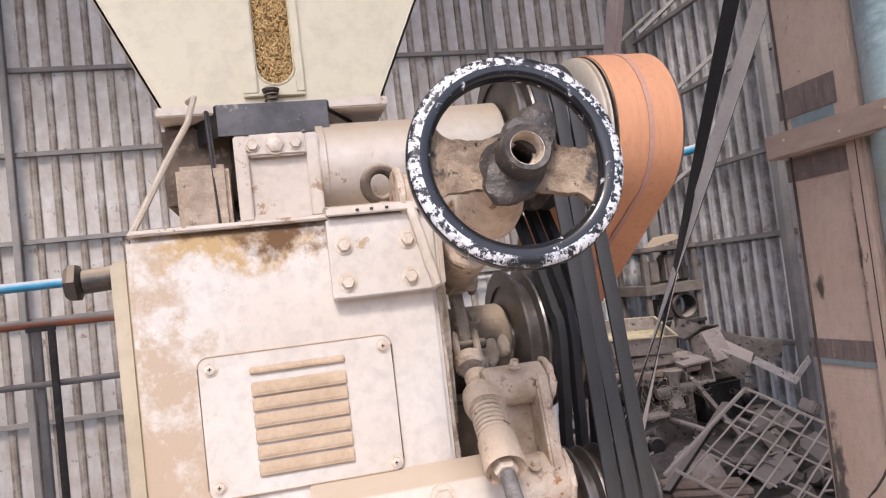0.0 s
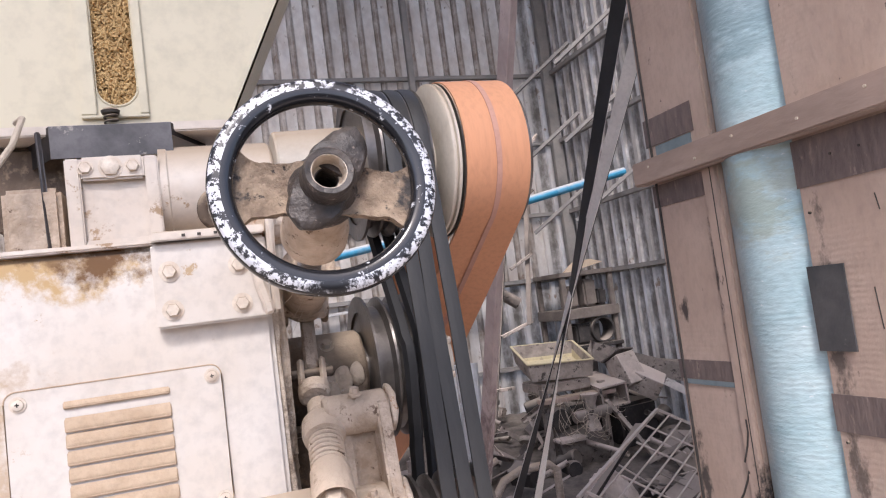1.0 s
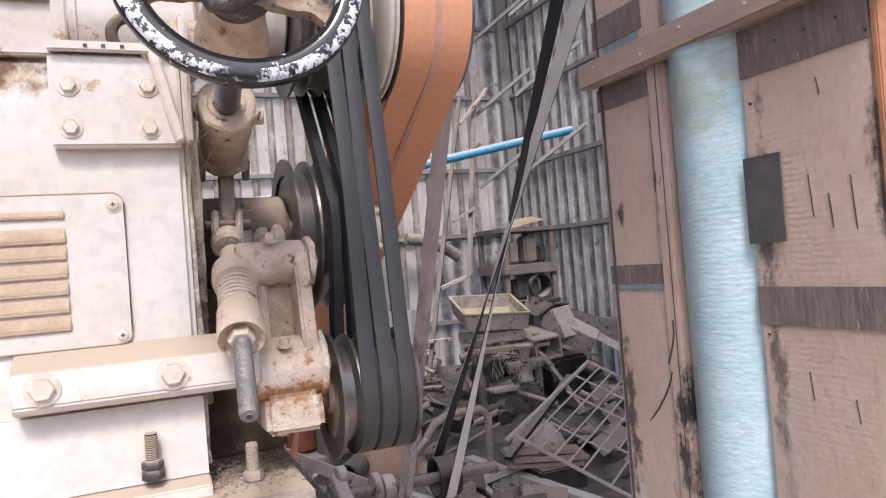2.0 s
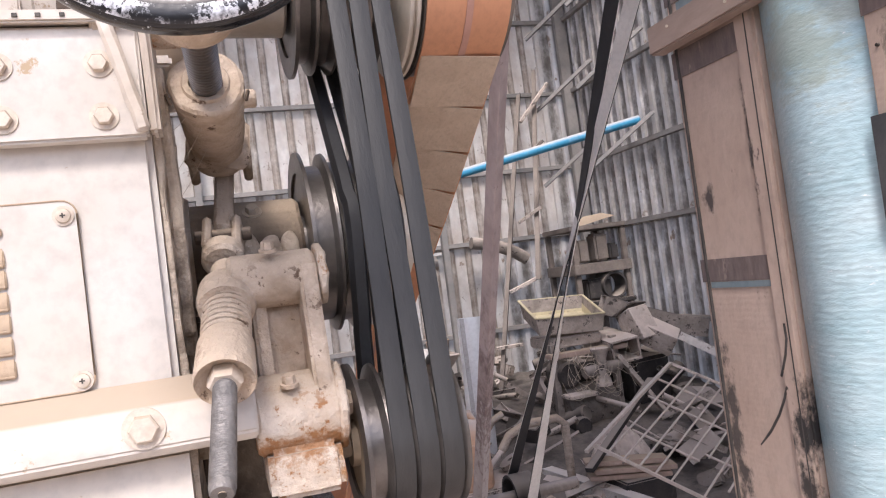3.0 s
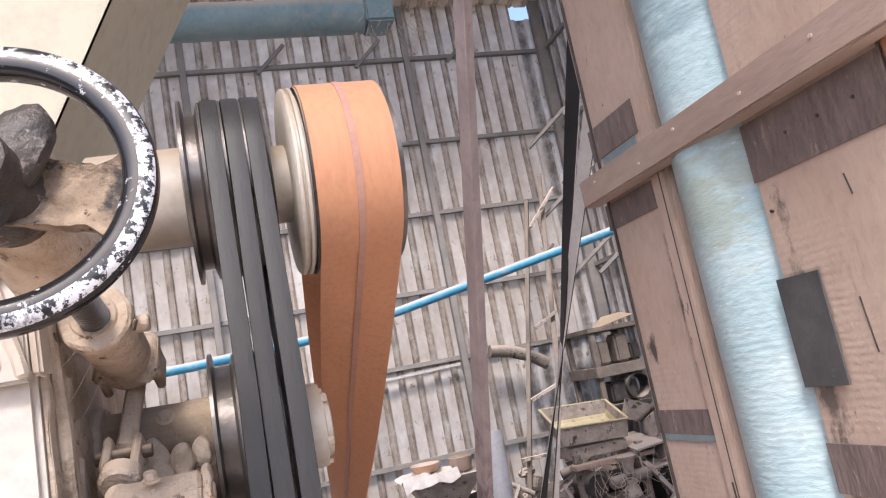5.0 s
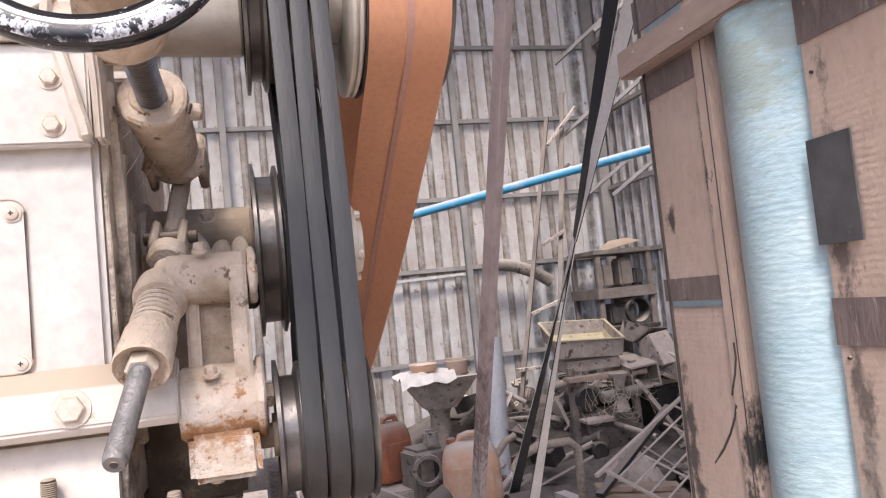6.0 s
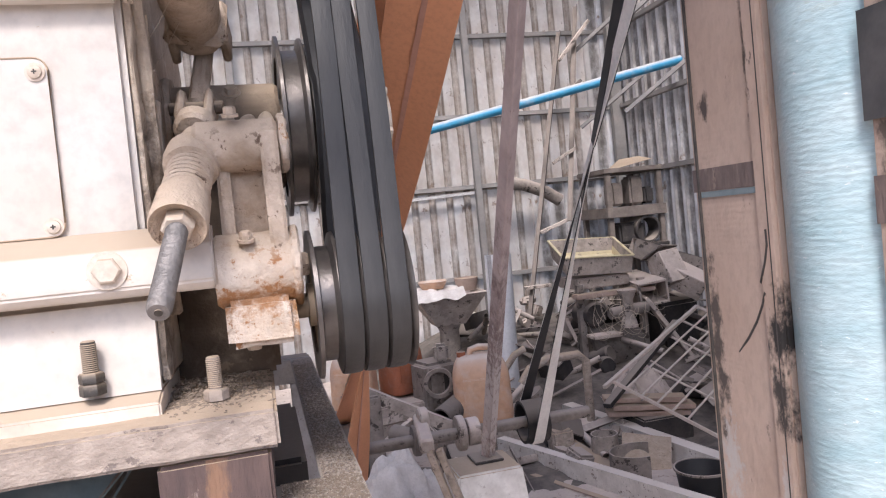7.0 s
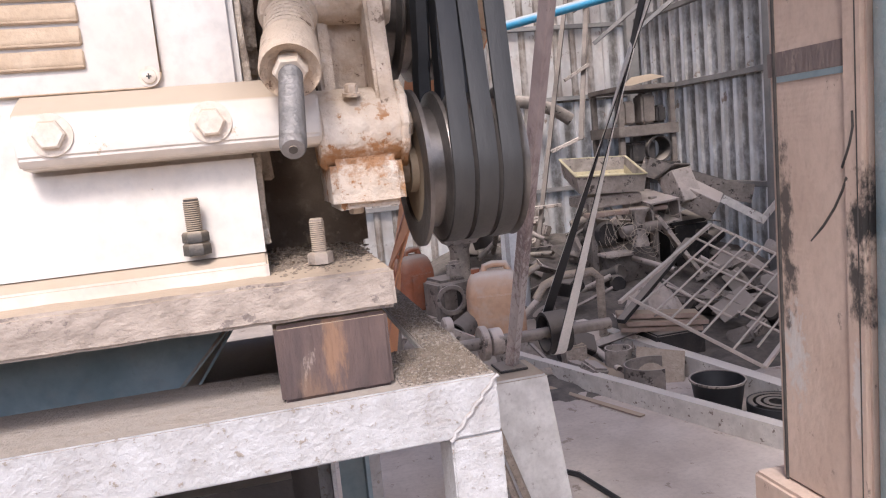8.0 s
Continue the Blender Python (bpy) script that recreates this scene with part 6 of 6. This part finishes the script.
part("duct_wall", put(box(-0.115, 0.115, -0.3, 0.3, 0.075, 0.09, 0.002, box(-0.115, 0.115, -0.3, 0.3, -0.09, -0.075, 0.002, box(-0.115, -0.10, -0.3, 0.3, -0.075, 0.075, 0.002, box(0.10, 0.115, -0.3, 0.3, -0.075, 0.075, 0.002)))), (3.19, 5.42, 0.605), (4, -6, -8)), "junk", sq)
# dark plate inside the duct stands in for the shade of its open end
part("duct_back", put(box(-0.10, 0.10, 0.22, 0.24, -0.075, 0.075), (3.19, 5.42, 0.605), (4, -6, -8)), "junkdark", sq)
solo("square_tube_support", put(box(-0.2, 0.2, -0.2, 0.25, 0, 0.46, 0.03), (3.5, 5.6, 0.0), (0, 0, 10)), "junkdark", (3.5, 5.6, 0.0), "dark greasy gearbox under the ducts", "gearbox")
solo("angle_iron", angle_bar((3.474, 4.92, 0.636), (3.74, 4.80, 0.45), 0.06, 0.006, roll=0), "barsteel", (3.5, 5, 0.5), "pale bent angle bar on the pile", "bar", "scrap bars")
solo("angle_iron", angle_bar((3.74, 4.80, 0.45), (3.98, 4.90, 0.58), 0.06, 0.006, roll=0), "barsteel", (4.0, 4.9, 0.4), "pale bent angle bar on the pile", "bar", "scrap bars")

# wire grating
L_, T_, B_ = Vector((2.135, 3.9, 0.293)), Vector((3.101, 4.5, 0.547)), Vector((2.673, 3.45, -0.09))
gr = thing("wire_grating", tuple(B_), "welded steel bar grating lying aslant on the scrap", "grating")
e1, e2 = T_ - L_, B_ - L_
for s in (0.0, 1.0):
    part("edge_rail", beam(L_ + e2 * s - e1 * (0.07 if s == 0 else 0.0), T_ + e2 * s, 0.024, 0.020), "grid", gr)
    part("edge_rail", beam(L_ + e1 * s + e2 * 0.012, L_ + e1 * s + e2 * 0.988, 0.018, 0.018), "grid", gr)
for k in range(1, 9):
    f0 = 0.0 if k < 5 else (0.0, 0.30, 0.0, 0.12)[k - 5]
    part("grating_bar", rod(L_ + e2 * k / 9 + e1 * f0, T_ + e2 * k / 9, 0.0065, seg=8), "grid", gr)
for f, g0, g1 in ((0.26, 0.12, 0.62), (0.33, 0.62, 0.97), (0.60, 0.04, 0.98), (0.80, 0.0, 0.98)):
    part("cross_bar", rod(L_ + e1 * f + e2 * g0 - Vector((0, 0, 0.012)), L_ + e1 * f + e2 * g1 - Vector((0, 0, 0.012)), 0.0075, seg=8), "grid", gr)
solo("grating_prop", beam((2.15, 4.02, 0.12), (2.98, 4.57, 0.45), 0.05, 0.03), "junkdark", (2.5, 4.2, 0.1), "dusty board under the grating", "board", "scrap boards")

# channel bars on the floor
def channel(p, q, w, h, label):
    p, q = Vector(p), Vector(q)
    d = (q - p).normalized()
    s = Vector((-d.y, d.x, 0))
    c = thing("channel_bar", tuple(p), label, "steel channel", "channel bars")
    part("web", sweep([p, q], [(-w / 2, 0), (-w / 2, h), (-w / 2 + 0.006, h), (-w / 2 + 0.006, 0)]), "barsteel", c)
    part("web", sweep([p, q], [(w / 2 - 0.006, 0), (w / 2 - 0.006, h), (w / 2, h), (w / 2, 0)]), "barsteel", c)
    part("flange", sweep([p, q], [(-w / 2 + 0.0062, h - 0.006), (-w / 2 + 0.0062, h - 0.001), (w / 2 - 0.0062, h - 0.001), (w / 2 - 0.0062, h - 0.006)]), "barsteel", c)
    part("flange", sweep([p, q], [(-w / 2 + 0.0062, 0), (-w / 2 + 0.0062, 0.006), (w / 2 - 0.0062, 0.006), (w / 2 - 0.0062, 0)]), "barsteel", c)


channel((1.577, 4.305, FLOOR), (2.366, 2.14, FLOOR), 0.06, 0.10, "grey box-section steel bar lying on the floor")
channel((2.195, 4.72, FLOOR), (2.60, 2.15, FLOOR), 0.08, 0.12, "dusty box-section steel bar behind the bucket")

bucket = thing("bucket", (2.185, 3.15, FLOOR), "black rubber bucket with a torn rim on the floor", "bucket")
part("bucket_wall", lathe((2.185, 3.15, FLOOR), (0, 0, 1), [(0.004, 0), (0.004, 0.10), (0.15, 0.122), (0.155, 0.127), (0.158, 0.122), (0.02, 0.094), (0.02, 0)], 36), "rubberdark", bucket)
part("bucket_rim", lathe((2.185, 3.15, FLOOR + 0.152), (0, 0, 1), [(0, 0.122), (0, 0.130), (0.010, 0.130), (0.010, 0.122)], 36, closed=True), "junk", bucket)
roll_ = thing("rubber_roll", (2.30, 2.93, FLOOR), "coiled roll of dark rubber belting", "roll")
spiral = [(2.30 + (0.035 + 0.0052 * a) * math.cos(a), 2.88 + (0.035 + 0.0052 * a) * math.sin(a), FLOOR + 0.06) for a in [i * 0.25 for i in range(64)]]
part("coil", sweep(spiral, [(-0.010, -0.055), (-0.010, 0.055), (0.010, 0.055), (0.010, -0.055)]), "junkdark", roll_)
part("outer_wrap", lathe((2.30, 2.88, FLOOR + 0.004), (0, 0, 1), [(0, 0.122), (0, 0.130), (0.11, 0.130), (0.11, 0.122)], 36, closed=True), "rubberdark", roll_)
band = [(2.08 + 0.15 * math.cos(a), 3.56 + 0.12 * math.sin(a), FLOOR + 0.075) for a in [math.pi * (0.25 + 1.25 * i / 24) for i in range(25)]]
solo("bent_band", sweep(band, [(-0.004, -0.07), (-0.004, 0.07), (0.004, 0.07), (0.004, -0.07)]), "junk", (1.98, 3.55, FLOOR), "bent sheet-metal band standing on edge", "band")
solo("sheet_offcut", put(box(-0.13, 0.13, -0.003, 0.003, 0, 0.18, 0.001), (2.15, 3.62, FLOOR + 0.01), (-25, 10, -20)), "plank", (2.06, 3.6, FLOOR), "pale sheet offcut leaning on the band", "offcut", "scrap boards")
solo("timber_offcut", beam((1.93, 4.16, FLOOR + 0.05), (1.955, 3.56, FLOOR + 0.03), 0.08, 0.045), "wood", (1.7, 3.4, FLOOR), "dusty timber offcut on the floor", "timber", "offcuts")
solo("timber_offcut", box(1.80, 1.93, 4.02, 4.14, FLOOR, 0.02, 0.012), "plank", (1.7, 3.6, 0.0), "pale squared block behind a steel bar", "block", "offcuts")
solo("tin_can", tube((2.04, 3.86, FLOOR + 0.002), (2.04, 3.86, 0.02), 0.075, 0.006), "junk", (1.84, 3.85, FLOOR), "rusty open tin standing in the scrap", "tin")

# bent tube chair frame, boards, cloth
chair = thing("bent_chair", (2.0, 4.3, 0.0), "pale bent steel tube chair upside down in the scrap", "chair")
part("tube_leg", wire([(1.74, 4.3, 0.26), (1.80, 4.3, 0.34), (1.92, 4.3, 0.385), (2.12, 4.3, 0.385), (2.17, 4.3, 0.34), (2.17, 4.3, -0.10)], 0.026, seg=10), "plank", chair)
part("tube_leg", wire([(1.66, 4.5, 0.26), (1.78, 4.5, 0.40), (1.85, 4.5, 0.43)], 0.022, seg=10), "plank", chair)
for k, (x, y, z, rz) in enumerate(((2.43, 4.07, 0.02, -18), (2.45, 4.04, 0.06, -16), (2.42, 4.08, 0.10, -20))):
    solo("scrap_board", put(box(-0.24, 0.24, -0.06, 0.06, 0, 0.028, 0.003), (x, y, z), (0, 3, rz)), "wood", (x, y, z), "short dusty board in a stack", "board", "stacked boards")
solo("board_base", box(2.34, 2.66, 3.95, 4.22, FLOOR, 0.019, 0.01), "junkdark", (2.2, 4.0, FLOOR), "dark timber block under boards", "timber")
for k, (cx, cy, cz, sx, sy) in enumerate(((0.84, 3.62, FLOOR + 0.03, 0.46, 0.40), (2.55, 4.35, 0.02, 0.40, 0.35))):
    b = bmesh.new()
    bmesh.ops.create_grid(b, x_segments=26, y_segments=22, size=0.5)
    for v in b.verts:
        x, y = v.co.x, v.co.y
        fall = max(0.0, 1 - 4 * (x * x + y * y) * 0.9)
        v.co = Vector((cx + x * sx, cy + y * sy, cz + (0.40 if k == 0 else 0.32) * fall * (0.7 + 0.3 * noise.noise(Vector((x * 6, y * 6, k)))) + 0.05 * abs(noise.noise(Vector((x * 11, y * 9, k + 5))))))
    bmesh.ops.solidify(b, geom=b.faces[:], thickness=0.004)
    solo("old_sack", b, "cloth" if k == 0 else "junk", (cx, cy, cz), ("heap of pale crumpled sacks on the floor", "grey dusty sack slumped under the grating")[k], "sack")
solo("long_timber", beam((0.70, 3.80, 0.48), (1.25, 3.85, 0.16), 0.09, 0.06), "junk", (0.9, 3.8, 0.2), "dusty timber across the scrap", "timber", "offcuts")
solo("timber_rest", box(0.62, 0.80, 3.72, 3.9, FLOOR, 0.45, 0.01), "junk", (0.7, 3.8, FLOOR), "dusty upright block under a timber", "block")

# levers before the block and a cable on the floor
lev = thing("shift_lever", (0.85, 2.55, FLOOR), "pair of dusty wooden shift levers beside the concrete block", "lever")
part("lever_bar", beam((0.785, 2.56, 0.50), (0.97, 2.50, FLOOR), 0.035, 0.022), "plank", lev)
part("lever_bar", beam((0.82, 2.57, 0.50), (1.01, 2.50, FLOOR), 0.035, 0.022), "plank", lev)
part("yoke", beam((0.79, 2.62, 0.50), (0.83, 2.92, 0.52), 0.05, 0.05, 0.008), "junk", lev)
part("yoke_lug", rod((0.81, 2.84, 0.54), (0.845, 2.84, 0.54), 0.045, bevel=0.006), "junk", lev)
solo("floor_cable", wire([(0.9, 3.3, FLOOR + 0.012), (1.15, 3.0, FLOOR + 0.012), (1.30, 2.8, FLOOR + 0.012), (1.36, 2.45, FLOOR + 0.012), (1.5, 2.0, FLOOR + 0.012)], 0.011), "rubberdark", (1.2, 2.9, FLOOR), "black rubber cable on the concrete floor", "cable")
solo("floor_strip", beam((1.585, 3.89, FLOOR + 0.008), (1.835, 3.242, FLOOR + 0.008), 0.035, 0.008), "wood", (1.7, 3.5, FLOOR), "thin tan strip on the floor", "strip")

# pipe rack and clutter beyond the far end of the mill
rack = thing("pipe_rack", (-1.2, 4.5, FLOOR), "rusty pipe rack with dark posts behind the mill", "rack")
part("rack_rail", rod((-2.6, 4.5, 1.56), (-0.4, 4.5, 1.53), 0.022), "rustred", rack)
part("rack_rail", rod((-2.6, 4.52, 1.215), (-0.4, 4.52, 1.20), 0.018), "purlin", rack)
part("rack_post", box(-1.22, -1.185, 4.44, 4.475, FLOOR, 1.50, 0.003), "junkdark", rack)
part("rack_post", box(-1.33, -1.29, 4.55, 4.59, FLOOR, 1.50, 0.003), "purlin", rack)
part("rack_post", box(-2.52, -2.48, 4.55, 4.59, FLOOR, 1.50, 0.003), "purlin", rack)
part("rack_head", box(-1.33, -1.18, 4.44, 4.47, 1.50, 1.53, 0.003), "junkdark", rack)
solo("blue_post", box(-1.56, -1.50, 4.3, 4.36, FLOOR, 1.36, 0.004), "bluepvc", (-1.53, 4.3, FLOOR), "upright blue painted post", "post")

for k, (x, y, r) in enumerate(((-1.45, 4.1, 0.26), (-1.75, 4.2, 0.34), (-1.25, 4.0, 0.18))):
    b = bmesh.new()
    bmesh.ops.create_icosphere(b, subdivisions=4, radius=r)
    for v in b.verts:
        v.co += noise.noise_vector(v.co * 5 + Vector((k * 7, 0, 0))) * r * 0.45
        v.co.z = max(v.co.z, -r * 0.75)
    solo("rag_bundle", put(b, (x, y, FLOOR + r * 0.75)), "junkdark", (x, y, FLOOR), "dark greasy bundle of rags on the floor", "rags", "rag bundles")

# countless small scrap, one piece at a time
protos = []


def proto(name, b, mat, label):
    ob = solo(name, b, mat, (0, 0, 0), label, "scrap", "scrap pieces")
    protos.append(ob)


proto("scrap_bar", beam((-0.22, 0, 0), (0.22, 0, 0), 0.03, 0.012), "junk", "dusty flat iron bar in the scrap heap")
proto("scrap_pipe", tube((-0.2, 0, 0), (0.2, 0, 0), 0.022, 0.003, 14), "junk", "dusty length of iron pipe in the scrap heap")
proto("scrap_plate", box(-0.12, 0.12, -0.09, 0.09, -0.004, 0.004, 0.001), "junk", "bent iron plate in the scrap heap")
proto("scrap_block", box(-0.07, 0.07, -0.05, 0.05, -0.05, 0.05, 0.012), "junk", "dusty cast block in the scrap heap")
proto("scrap_angle", angle_bar((-0.2, 0, 0), (0.22, 0, 0), 0.04, 0.005), "junk", "angle-iron offcut in the scrap heap")
proto("scrap_gear", lathe((0, 0, -0.02), (0, 0, 1), [(0, 0.02), (0, 0.075), (0.015, 0.08), (0.04, 0.08), (0.04, 0.02)], 20, closed=True), "junk", "dusty iron wheel in the scrap heap")
proto("scrap_box", box(-0.10, 0.10, -0.07, 0.07, -0.06, 0.06, 0.004), "junkdark", "dark greasy box in the scrap heap")
proto("scrap_rod", rod((-0.30, 0, 0), (0.30, 0, 0), 0.008, seg=8), "junk", "thin steel rod in the scrap heap")
proto("scrap_motor", rod((-0.1, 0, 0), (0.1, 0, 0), 0.065, seg=18, bevel=0.012), "junkdark", "small dark motor body in the scrap heap")
rng = random.Random(77)
spots = []
for i in range(190):
    if i < 120:
        x, y = rng.uniform(1.9, 4.0), rng.uniform(3.9, 6.7)
    elif i < 160:
        x, y = rng.uniform(0.7, 2.0), rng.uniform(3.7, 5.6)
    else:
        x, y = rng.uniform(-2.4, -0.8), rng.uniform(3.6, 4.3)
    spots.append((x, y, mound(x, y) if x > 0.6 else FLOOR))
for i, (x, y, z) in enumerate(spots):
    lift = rng.uniform(0.01, 0.22) * (1.0 if y > 4.1 else 0.3) if x > 0 else rng.uniform(0.02, 0.5)
    m = pose(x, y, z + lift, rng.uniform(-35, 35), rng.uniform(-35, 35), rng.uniform(0, 360))
    p = protos[i % len(protos)]
    if i < len(protos):
        p.matrix_basis = m
    else:
        copy_thing(p, m)

# rope and strap at the top of the mill
solo("cotton_cord", wire([(-0.085, 1.03, 1.786), (-0.075, 1.02, 1.79), (-0.085, 1.0, 1.75), (-0.110, 0.95, 1.69), (-0.138, 0.90, 1.62), (-0.150, 0.885, 1.594)], 0.0042, seg=8), "rope", (-0.1, 1.0, 1.75), "frayed cotton cord tied to the guard", "cord")


# ---------------------------------------------------------------- what moves
def travel(course, lift, speed, start, rate=30):
    """Poses of a splice that runs along a belt course, rate times a second."""
    pts, ups = course
    n = len(pts)
    runs = [0.0]
    for i in range(n):
        runs.append(runs[-1] + (pts[(i + 1) % n] - pts[i]).length)
    rows = []
    for k in range(8 * rate + 1):
        t = k / rate
        s = (start + speed * t) % runs[-1]
        i = max(j for j in range(n) if runs[j] <= s)
        f = (s - runs[i]) / max(1e-6, runs[i + 1] - runs[i])
        p, u = pts[i].lerp(pts[(i + 1) % n], f), ups[i].lerp(ups[(i + 1) % n], f).normalized()
        d = (pts[(i + 1) % n] - pts[i]).normalized()
        side_ = d.cross(u).normalized()
        m = Matrix((side_, d, side_.cross(d))).transposed().to_4x4()
        m.translation = p + u * lift
        rows.append((t, m))
    return rows


def splice(name, w, n, label, mat):
    b = box(-w, w, -n, n, 0, 0.0016, 0.0004)
    s = solo(name, b, mat, (0, 0, 0), label, "belt splice")
    return s


orange_splices = [splice("belt_splice", 0.047, 0.042, "pale worn canvas splice on the orange belt", "belttail") for _ in range(5)]
black_splice = splice("belt_splice", 0.026, 0.022, "pale taped splice on the long belt", "cloth")


def motions():
    """Running pulleys and the belt splices that travel with the belts."""
    steps = [i / 15 for i in range(121)]
    for ob, at, speed in ((upper_pulley, (0.346, *UP), 310.0), (flat_pulley, (0.463, *UP), 310.0), (idler_pulley, (0.345, *LOWP), 470.0), (mid_pulley, (0.340, *MID), -290.0),
                          (black_pulley, (1.3, LINE_Y, LINE_Z), 420.0), (orange_pulley, (0.555, LINE_Y, LINE_Z), -320.0)):
        walk(ob, [(t, pose(*at) @ pose(0, 0, 0, speed * t, 0, 0)) for t in steps])
    for k, piece in enumerate(orange_splices):
        walk(piece, travel(ORANGE, 0.0056, ORANGE_SPEED, ORANGE_START + 0.0842 * k, 120))
    walk(black_splice, travel(BLACK, 0.0035, 2.74, BLACK_START))


ORANGE_SPEED, ORANGE_START, BLACK_START = 9.687, 3.295, 5.04
motions()
